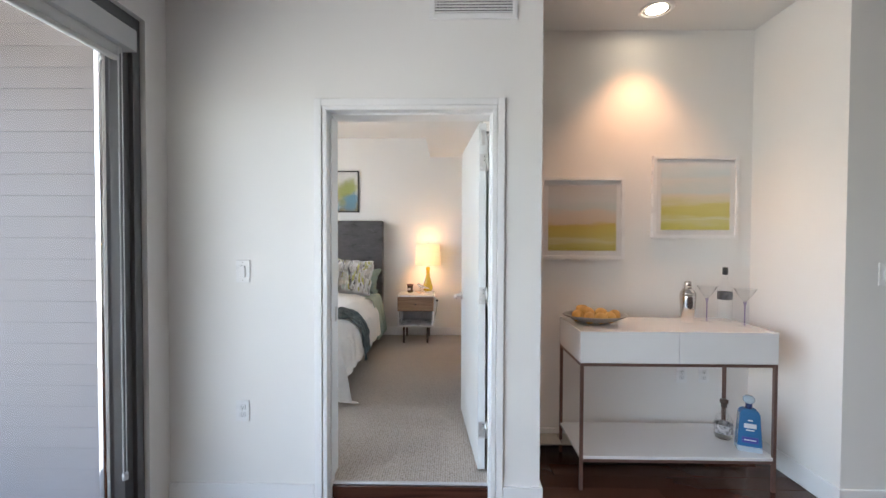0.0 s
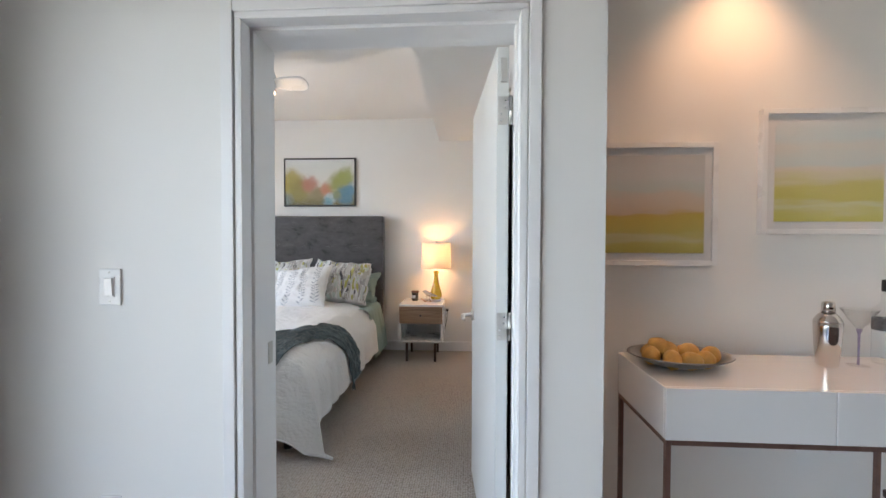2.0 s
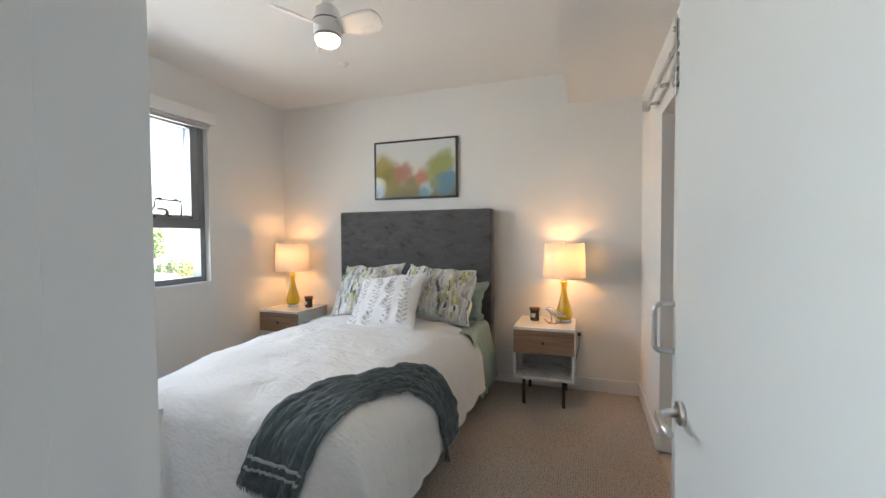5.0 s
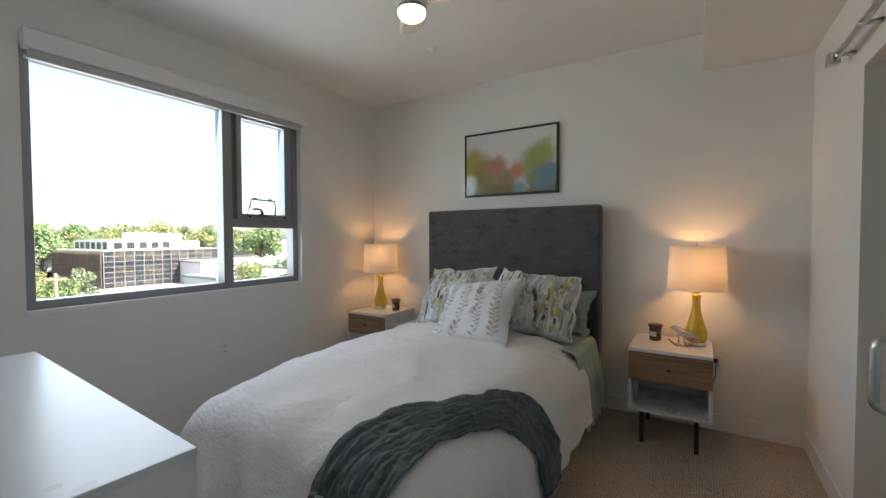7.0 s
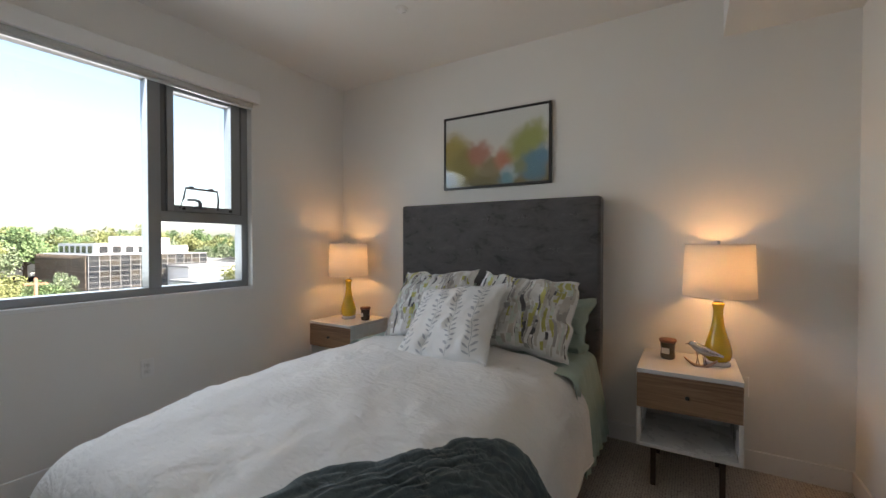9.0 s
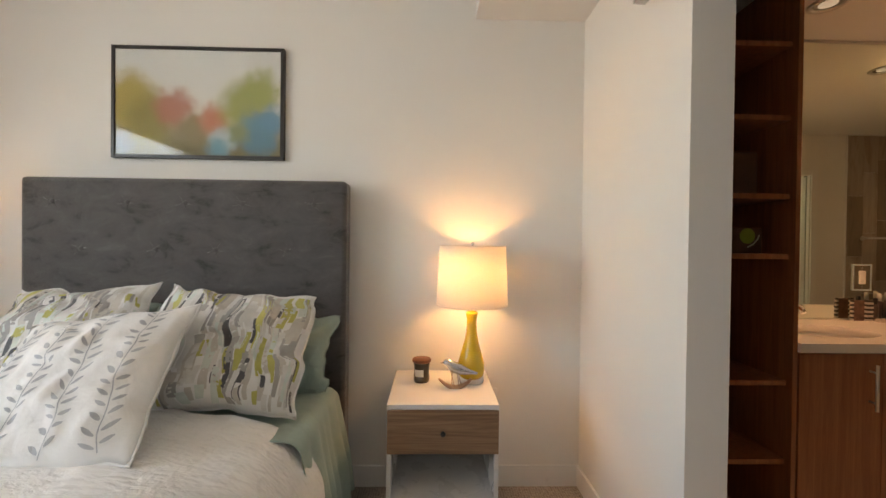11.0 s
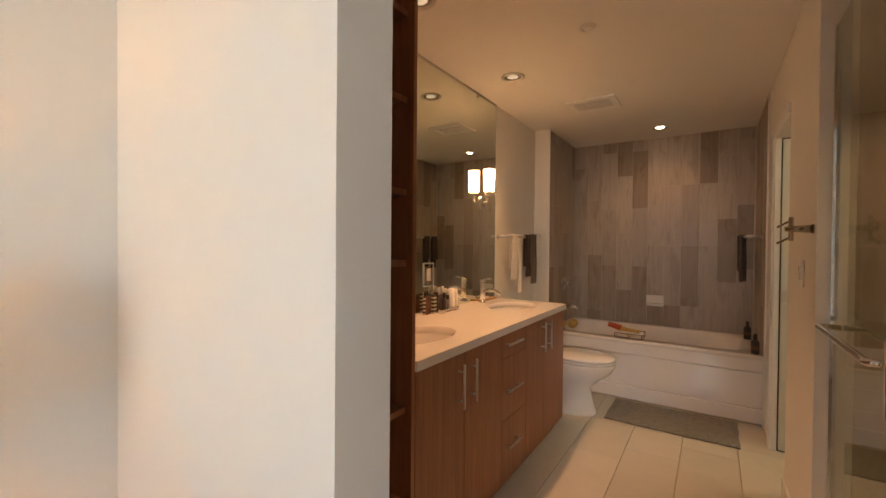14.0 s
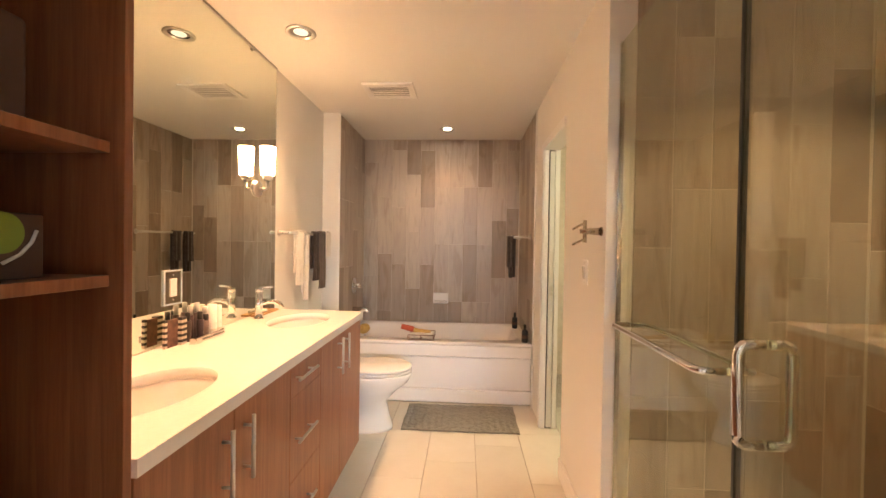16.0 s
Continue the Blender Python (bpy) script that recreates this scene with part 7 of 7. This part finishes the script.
solo("bath_mat", sheet(mat_pt, 60, 120, 0.010), fabric("grey_mat", (0.20, 0.19, 0.17), 300, 30, 0.8, 0.2), (3.49, 4.62, 0.001), "grey tufted bath mat in front of the tub", "bath mat")

# shower enclosure
gl = thing("shower_screen", (1.3, 4.0, 0.0), "frameless clear shower screen with chrome hardware", "shower screen")
CURB = 0.10
part("curb", B(BX, 2.05, 3.925, 4.029, -0.004, CURB, bevel=0.004), FLOORTILE, gl, "cream tiled curb")
fp = part("fixed_panel", B(1.303, 2.040, 3.975, 3.985, CURB + 0.002, 2.185), SHOWERGLASS, gl)
dp = part("glass_door", B(0.575, 1.294, 3.975, 3.985, CURB + 0.012, 2.185), SHOWERGLASS, gl)
part("seal", B(1.2945, 1.3025, 3.972, 3.988, CURB + 0.012, 2.185), BLACK, gl, "black vertical seal")
part("wall_channel", B(2.034, 2.0495, 3.970, 3.990, CURB, 2.19), CHROME, gl)
for s in (1, -1):
    y0 = 3.98 + s * 0.005
    yb = 3.98 + s * 0.066
    part("towel_bar" if s > 0 else "inner_bar", T([(1.905, y0, 1.062), (1.905, yb - s * 0.02, 1.062), (1.900, yb - s * 0.005, 1.062), (1.885, yb, 1.062), (1.36, yb, 1.062), (1.345, yb - s * 0.005, 1.062), (1.34, yb - s * 0.02, 1.062), (1.34, y0, 1.062)], 0.010, n=12), CHROME, fp, "chrome towel bar on the glass")
    yb = 3.98 + s * 0.055
    part("pull", T([(1.216, y0, 1.157), (1.216, yb - s * 0.022, 1.157), *[Vector((1.216, yb - s * 0.022 + s * 0.022 * math.sin(radians(a)), 1.157 - 0.022 + 0.022 * math.cos(radians(a)))) for a in (30, 60, 90)], *[Vector((1.216, yb - s * 0.022 + s * 0.022 * math.cos(radians(a)), 0.945 + 0.022 - 0.022 * math.sin(radians(a)))) for a in (0, 30, 60)], (1.216, yb - s * 0.022, 0.945), (1.216, y0, 0.945)], 0.0115, n=14), CHROME, dp, "chrome D-shaped door pull")
for z in (0.45, 1.85):
    part("hinge", B(0.548, 0.640, 3.962, 3.998, z - 0.045, z + 0.045, bevel=0.004), CHROME, gl)

# robe hook, switch
hk = thing("robe_hook", (2.10, RY, 1.42), "brushed steel double robe hook", "hook")
NICKEL = plain("satin_nickel", (0.46, 0.42, 0.37), 0.22, 1.0, grain=0.05, scale=30, relief=0.02)
part("flange", R((2.10, RY, 1.42), (2.10, RY + 0.004, 1.42), 0.020, n=22), NICKEL, hk)
part("wall_post", R((2.10, RY + 0.004, 1.42), (2.10, RY + 0.090, 1.42), 0.017, 0.010, n=20), NICKEL, hk)
part("cross_bar", R((2.103, RY + 0.070, 1.372), (2.103, RY + 0.070, 1.468), 0.0085, n=14), NICKEL, hk)
for z in (1.388, 1.456):
    part("prong", R((2.105, RY + 0.07, z), (2.150, RY + 0.108, z - 0.026), 0.005, n=10), NICKEL, hk)
switch(pose(2.318, RY, 1.231, 0, 0, 180), "white rocker switch on the bathroom wall")
# pocket door, seen by its edge in the slot
pk = tagged(new("door_3"), "white pocket door mostly slid into the wall", "pocket door", kind="structure")
ORIG[pk] = Vector((0, 0, 0))
part("jamb_trim", boxes((PX1 - 0.001, PX1 + 0.055, RY, RY + 0.014, 0.0, PZ + 0.055), (PX0, PX1 - 0.001, RY, RY + 0.014, PZ, PZ + 0.055), bevel=0.002), TRIM, pk)
part("jamb", boxes((PX1 - 0.014, PX1 - 0.002, RY - 0.030, RY + 0.002, 0.0, PZ), (PX1 - 0.014, PX1 - 0.002, RY - 0.112, RY - 0.080, 0.0, PZ), bevel=0.002), TRIM, pk)
# black strip painted in for the shade of the hollow pocket
part("slot", B(PX1 - 0.004, PX1 - 0.0005, RY - 0.078, RY - 0.032, 0.0, PZ), BLACK, pk)
leaf = part("leaf", B(PX1 - 0.020, PX1 - 0.0045, RY - 0.074, RY - 0.038, 0.012, PZ - 0.01, bevel=0.002), DOORW, pk)
part("edge_pull", B(PX1 - 0.0225, PX1 - 0.0195, RY - 0.068, RY - 0.044, 0.99, 1.06, bevel=0.001), STEEL, leaf, "small steel edge pull")
cl = thing("closet_shelf", (3.0, 2.6, 1.70), "white closet shelf with a hanging rod", "shelf")
part("board", B(2.18, 4.69, 2.475, 2.80, 1.70, 1.72, bevel=0.001), WHITEMATT, cl)
part("rod", R((2.18, 2.72, 1.62), (4.69, 2.72, 1.62), 0.014), CHROME, cl)
part("cleat", B(2.18, 4.69, 2.472, 2.49, 1.62, 1.698), WHITEMATT, cl)

# ---- outside the window ----
GZ = -9.5
LAWN, nt, b = mat("town_ground")
v = coords(nt)
n1, n2 = noise_tex(nt, v, 0.03, 5), noise_tex(nt, v, 0.4, 4)
gcol = ramp(nt, n1, ((0.40, (0.10, 0.13, 0.05)), (0.50, (0.24, 0.23, 0.20)), (0.60, (0.30, 0.29, 0.27))))
nt.links.new(mix(nt, 0.4, gcol, ramp(nt, n2, ((0.3, (0.7, 0.7, 0.7)), (0.7, (1, 1, 1)))), "MULTIPLY"), b.inputs["Base Color"])
setv(b, rough=0.9)
struct("ground", B(-2500, 2500, -2500, 2500, GZ - 0.5, GZ), LAWN, "distant town ground with lots and grass", "ground")
DARKGLASS = plain("tinted_facade_glass", (0.030, 0.032, 0.036), 0.12, grain=0.3, scale=0.25, relief=0, spec=0.6)
FACADEGLASS = [plain("facade_pane", c, 0.10, grain=0.35, scale=0.4, relief=0, spec=0.7) for c in ((0.028, 0.03, 0.034), (0.045, 0.042, 0.040), (0.07, 0.06, 0.05))]
CONCW = plain("white_facade", (0.70, 0.68, 0.66), 0.7, grain=0.05, scale=0.4)
FACADEGREY = plain("facade_mullion", (0.30, 0.29, 0.28), 0.6, grain=0.05, scale=1)
BROWNMETAL = plain("brown_screen", (0.22, 0.17, 0.13), 0.5, 0.3, grain=0.25, scale=0.6)


def oriented(ob, at, deg):
    ob.matrix_basis = pose(*at, 0, 0, deg)
    return ob


# dark glazed office block; built with its long front along +x facing -y, its corner at the origin
ofb = thing("office_building", (0, 0, 0), "dark glazed low office block with pale grid lines", "building")
FL, FH, FD = 25.0, 8.1, 28.0
part("wall", B(0, FL, 0.15, FD, 0, FH), DARKGLASS, ofb)
part("roof", boxes((0.05, FL - 0.05, 0.2, FD - 0.05, FH, FH + 0.10)), CONCW, ofb)
NC, NR = 13, 7
for i in range(NC):
    for j in range(NR):
        x0, z0 = i * FL / NC, j * FH / NR
        part("pane", B(x0 + 0.06, x0 + FL / NC - 0.06, 0.10, 0.16, z0 + 0.06, z0 + FH / NR - 0.06), FACADEGLASS[(i * 5 + j * 3 + i * j) % 3], ofb)
for i in range(NC + 1):
    part("mullion", B(i * FL / NC - 0.045, i * FL / NC + 0.045, 0.02, 0.15, 0, FH), FACADEGREY, ofb)
for j in range(NR + 1):
    part("transom", B(0, FL, 0.04, 0.15, j * FH / NR - 0.045, j * FH / NR + 0.045), FACADEGREY, ofb)
for k in range(28):
    part("fin", B(-0.40, -0.05, 0.5 + k * 1.0, 0.62 + k * 1.0, 0.2, FH), BROWNMETAL, ofb, "brown metal screen fin")
for j in range(NR):
    part("screen_rail", B(-0.44, -0.40, 0.3, FD, (j + 1) * FH / NR - 0.09, (j + 1) * FH / NR), BROWNMETAL, ofb)
part("screen_back", B(-0.12, 0.0, 0.15, FD, 0, FH), DARKGLASS, ofb)
ph = part("penthouse", B(2.2, 15.5, 3.0, 22.0, FH + 0.1, FH + 2.5), CONCW, ofb, "pale rooftop storey")
for k in range(5):
    part("penthouse_window", B(3.0 + k * 2.5, 4.6 + k * 2.5, 2.93, 3.02, FH + 0.35, FH + 1.9), DARKGLASS, ph)
for k in range(6):
    part("penthouse_window", B(2.13, 2.22, 4.2 + k * 3.0, 6.2 + k * 3.0, FH + 0.35, FH + 1.9), DARKGLASS, ph)
part("rooftop_unit", B(9.0, 14.0, 8.0, 14.0, FH + 2.5, FH + 4.2, bevel=0.1), CONCW, ofb, "white rooftop plant box")
part("rooftop_unit", B(14.8, 19.0, 6.0, 11.0, FH + 0.1, FH + 3.9, bevel=0.1), CONCW, ofb, "white rooftop plant box")
part("rooftop_unit", B(19.6, 23.0, 5.0, 9.0, FH + 0.1, FH + 2.0, bevel=0.1), CONCW, ofb, "white rooftop plant box")
part("rooftop_duct", R((12.0, 7.0, FH + 2.5), (12.0, 7.0, FH + 3.8), 0.35, n=14), CONCW, ofb)
oriented(ofb, (-107.9, 37.5, GZ), 92.0)

# white office slab nearer by
wob = thing("white_building", (0, 0, 0), "white office slab with dark window bands", "building")
part("wall", B(-16, 0, 0.2, 12, 0, 16.2), CONCW, wob)
part("roof", B(-16.2, 0.2, 0.0, 12.2, 16.2, 16.8), CONCW, wob)
for s_ in range(6):
    z0 = 1.0 + s_ * 2.55
    for k in range(6):
        w_ = part("window", B(-14.4 + k * 2.35, -12.2 + k * 2.35, 0.12, 0.26, z0, z0 + 1.55), DARKGLASS, wob)
        part("window_bar", B(-13.35 + k * 2.35, -13.25 + k * 2.35, 0.08, 0.13, z0, z0 + 1.55), CONCW, w_)
    part("spandrel", B(-16, 0, 0.05, 0.21, z0 + 1.6, z0 + 2.5), CONCW, wob)
oriented(wob, (-45.0, 11.7, GZ), 82.0)

# low roofs and posts
for k, (x, y, w_, d_, h_) in enumerate([(-60, 12.5, 14, 9, 3.5), (-70, 46, 16, 10, 4.2), (-120, 75, 30, 14, 6), (-150, 30, 26, 18, 7), (-105, 62, 18, 12, 5)]):
    lo = thing("low_building", (x, y, GZ), "low flat-roofed pale building in the town", "building")
    part("wall", B(x - d_ / 2, x + d_ / 2, y - w_ / 2, y + w_ / 2, GZ, GZ + h_), CONCW, lo)
    part("roof", B(x - d_ / 2 - 0.3, x + d_ / 2 + 0.3, y - w_ / 2 - 0.3, y + w_ / 2 + 0.3, GZ + h_, GZ + h_ + 0.4), FACADEGREY, lo)
    for j in range(4):
        part("window", B(x + d_ / 2 - 0.02, x + d_ / 2 + 0.08, y - w_ / 2 + 1 + j * (w_ - 2) / 4, y - w_ / 2 + 0.4 + (j + 1) * (w_ - 2) / 4, GZ + 0.9, GZ + 2.4), DARKGLASS, lo)
RUST = plain("rusty_post", (0.40, 0.19, 0.11), 0.7, grain=0.15)
for x, y in ((-58.0, 12.0), (-64.0, 18.6)):
    pp = thing("utility_pole", (x, y, GZ), "reddish utility pole by the lot", "pole", "utility poles")
    part("pole", R((x, y, GZ), (x, y, GZ + 6.8), 0.22, 0.16, n=12), RUST, pp)
    part("arm", B(x - 0.1, x + 0.1, y - 1.0, y + 1.0, GZ + 6.0, GZ + 6.2), RUST, pp)

# trees
LEAFMATS = []
for k, (c0, c1) in enumerate((((0.10, 0.17, 0.06), (0.22, 0.29, 0.13)), ((0.18, 0.21, 0.07), (0.34, 0.33, 0.14)), ((0.15, 0.20, 0.11), (0.28, 0.32, 0.19)))):
    m, nt, b = mat("foliage")
    gi = nt.nodes.new("ShaderNodeNewGeometry")
    nt.links.new(ramp(nt, gi.outputs["Random Per Island"], ((0.0, c0), (1.0, c1))), b.inputs["Base Color"])
    setv(b, rough=0.8)
    LEAFMATS.append(m)
BARK = plain("bark", (0.10, 0.075, 0.055), 0.9, grain=0.2, scale=4)


def tree_kind(seed, leafmat):
    """A tapered trunk with limbs, and a crown of many small leaf clumps with gaps."""
    rnd = random.Random(seed)
    ob = thing("tree", (0, 0, 0), "broad green deciduous tree in the town", "tree", "trees of the town")
    tr_ = bmesh.new()
    tube(tr_, [(0, 0, 0), (0.15, 0.1, 2.2), (0.1, 0.25, 4.4), (0.3, 0.1, 6.5)], [0.42, 0.33, 0.24, 0.10], n=8)
    tips = []
    for k in range(7):
        a, z = k * 0.9 + rnd.random(), 2.6 + k * 0.5
        e = Vector((math.cos(a) * rnd.uniform(1.8, 3.0), math.sin(a) * rnd.uniform(1.8, 3.0), z + rnd.uniform(1.6, 3.2)))
        tube(tr_, [(0.1, 0.1, z), tuple(e * 0.5 + Vector((0, 0, z * 0.35))), tuple(e)], [0.16, 0.11, 0.04], n=6)
        tips.append(e)
    tips += [Vector((0.3, 0.1, 7.2)), Vector((0.2, 0.2, 8.6))]
    part("trunk", tr_, BARK, ob)
    vs, fs = [], []
    for e in tips:
        cr = rnd.uniform(1.3, 2.0)
        for _ in range(150):
            d = Vector((rnd.gauss(0, 1), rnd.gauss(0, 1), rnd.gauss(0, 0.8)))
            p = e + d.normalized() * cr * rnd.random() ** 0.45
            r = rnd.uniform(0.16, 0.36)
            q = Euler((rnd.uniform(0, 6), rnd.uniform(0, 6), 0)).to_matrix()
            i = len(vs)
            vs += [p + q @ Vector(w) * r for w in ((-1, -0.5, 0), (0.2, -0.9, 0.25), (1, 0.1, 0), (0.1, 0.9, -0.2), (0, 0, 0.5))]
            fs += [(i, i + 1, i + 4), (i + 1, i + 2, i + 4), (i + 2, i + 3, i + 4), (i + 3, i, i + 4)]
    me = bpy.data.meshes.new("crown")
    me.from_pydata([tuple(w) for w in vs], [], fs)
    me.materials.append(leafmat)
    cw = new("crown", me)
    cw.parent = ob
    return ob


kinds = [tree_kind(21 + k, LEAFMATS[k]) for k in range(3)]
rt = random.Random(5)
spots = [(rt.uniform(128, 260), rt.uniform(145, 174)) for _ in range(190)] + [(rt.uniform(70, 98), rt.uniform(163.5, 169)) for _ in range(6)] + [(rt.uniform(60, 110), rt.uniform(141, 150)) for _ in range(14)]
for k, (dist, ang) in enumerate(spots):
    x, y = dist * math.cos(radians(ang)), 2.6 + dist * math.sin(radians(ang))
    if math.hypot(x + 118, y - 49) < 24 or math.hypot(x + 60, y - 12) < 9:
        x -= 30
    s_ = rt.uniform(0.75, 1.15) * (1.34 if dist > 120 else 0.62)
    m = pose(x, y, GZ - 0.1, 0, 0, rt.uniform(0, 360)) @ Matrix.Diagonal((s_, s_, s_ * rt.uniform(0.9, 1.1), 1))
    t_ = kinds[k] if k < 3 else copy_thing(kinds[k % 3], m)
    t_.matrix_basis = m

# ---- pieces of walls and floors, last ----
PIECE = {}


def piece(name, dims, material, parent, m, chamfer=0.0015):
    """One tile or plank, lower front corner at its own origin; alike pieces share a mesh."""
    key = (name, material.name, *(round(d, 3) for d in dims))
    if key not in PIECE:
        w, d, h = dims
        c = chamfer
        vs = [(0, d, 0), (w, d, 0), (w, d, h), (0, d, h), (0, c, 0), (w, c, 0), (w, c, h), (0, c, h), (c, 0, c), (w - c, 0, c), (w - c, 0, h - c), (c, 0, h - c)]
        fs = [(8, 9, 10, 11), (4, 5, 9, 8), (5, 6, 10, 9), (6, 7, 11, 10), (7, 4, 8, 11), (0, 1, 5, 4), (1, 2, 6, 5), (2, 3, 7, 6), (3, 0, 4, 7)]
        me = bpy.data.meshes.new(name)
        me.from_pydata(vs, [], fs)
        me.materials.append(material)
        PIECE[key] = me
    ob = new(name, PIECE[key])
    ob.parent = parent
    ob.matrix_basis = m
    return ob


def plank_tiles(parent, origin, along_deg, length, z0, z1, seed, material=PLANKTILE):
    """Upright plank tiles of 0.15 x 0.61 m over a wall, each column shifted; the front faces -y turned by along_deg."""
    rnd = random.Random(seed)
    base = pose(*origin, 0, 0, along_deg)
    w, hgt, gap = 0.1525, 0.612, 0.0025
    x = 0.0
    while x < length - 0.004:
        ww = min(w, length - x)
        z = z0 - rnd.choice((0.0, 0.13, 0.26, 0.39, 0.5))
        while z < z1:
            a, c = max(z, z0), min(z + hgt, z1)
            if c - a > 0.02:
                piece("tile", (round(ww - gap, 3), 0.008, round(c - a - gap, 2)), material, parent, base @ pose(x, 0, a))
            z += hgt
        x += w


S = bpy.data.objects
plank_tiles(S["wall_tub_back"], (4.6868, 5.702, 0), -90, 1.655, RIM, BZ, 1)
plank_tiles(S["wall_tub_left"], (3.812, 5.7018, 0), 0, 0.873, RIM, BZ, 2)
plank_tiles(S["wall_pocket"], (4.686, 4.0382, 0), 180, 0.93, RIM, BZ, 3)
plank_tiles(S["wall_shower_end"], (2.0418, 3.92, 0), -90, 0.91, 0.02, BZ, 5)
plank_tiles(S["wall_niche_back"], (2.042, 3.0025, 0), 180, 1.50, 0.02, BZ, 6)
plank_tiles(S["wall_bath"], (BX + 0.0082, 3.01, 0), 90, 0.95, 0.02, BZ, 7)
# trim strip where the tub tiles end
struct("trim_tub_edge", boxes((3.796, 3.811, 5.694, 5.7095, RIM - 0.1, BZ), bevel=0.002), TRIM, "white tile edge trim", "trim")
struct("trim_tub_edge_2", boxes((3.742, 3.755, 4.0305, 4.042, 0, BZ), bevel=0.002), TRIM, "white tile edge trim", "trim")


def floor_tiles(parent, x0, x1, y0, rows, row_w, ln, z, material, seed, name="tile", keep=None, gap=0.004, shift=None):
    """Floor pieces laid in rows along x, lying face up."""
    rnd = random.Random(seed)
    for r in range(rows):
        y = y0 + r * row_w
        x = x0 - (shift[r % len(shift)] if shift else rnd.uniform(0, ln))
        while x < x1:
            a, c = max(x, x0), min(x + ln, x1)
            if c - a > 0.02 and (keep is None or keep((a + c) / 2, y + row_w / 2)):
                piece(name, (round(c - a - gap, 2), 0.008, round(row_w - gap, 3)), material, parent, pose(a, y, z) @ pose(0, 0, 0, -90, 0, 0) @ pose(0, 0, -(row_w - gap)))
            x += ln


floor_tiles(S["floor_bathroom"], BX, 3.80, 3.90, 6, 0.3105, 0.611, 0.0, FLOORTILE, 3, shift=(0.119, 0.319, 0.509))
floor_tiles(S["floor_bathroom"], X1, BX, OY0, 2, 0.395, 0.30, 0.0, FLOORTILE, 4, shift=(0.0,))
floor_tiles(S["floor_bathroom"], BX, 2.04, 3.02, 3, 0.305, 0.305, 0.0, FLOORTILE, 5, shift=(0.0,))
PLANKWOOD = piece_tile("dark_plank", ((0.0, (0.050, 0.018, 0.012)), (0.5, (0.075, 0.027, 0.017)), (1.0, (0.10, 0.038, 0.023))), 0.24, None, 0.8)
floor_tiles(S["floor_living"], -1.42, 2.9, 1.02, 11, 0.1125, 1.15, LZ, PLANKWOOD, 8, "plank", gap=0.0015)
floor_tiles(S["floor_niche"], 0.575, 2.15, 2.2575, 5, 0.1215, 1.15, LZ, PLANKWOOD, 9, "plank", gap=0.0015)
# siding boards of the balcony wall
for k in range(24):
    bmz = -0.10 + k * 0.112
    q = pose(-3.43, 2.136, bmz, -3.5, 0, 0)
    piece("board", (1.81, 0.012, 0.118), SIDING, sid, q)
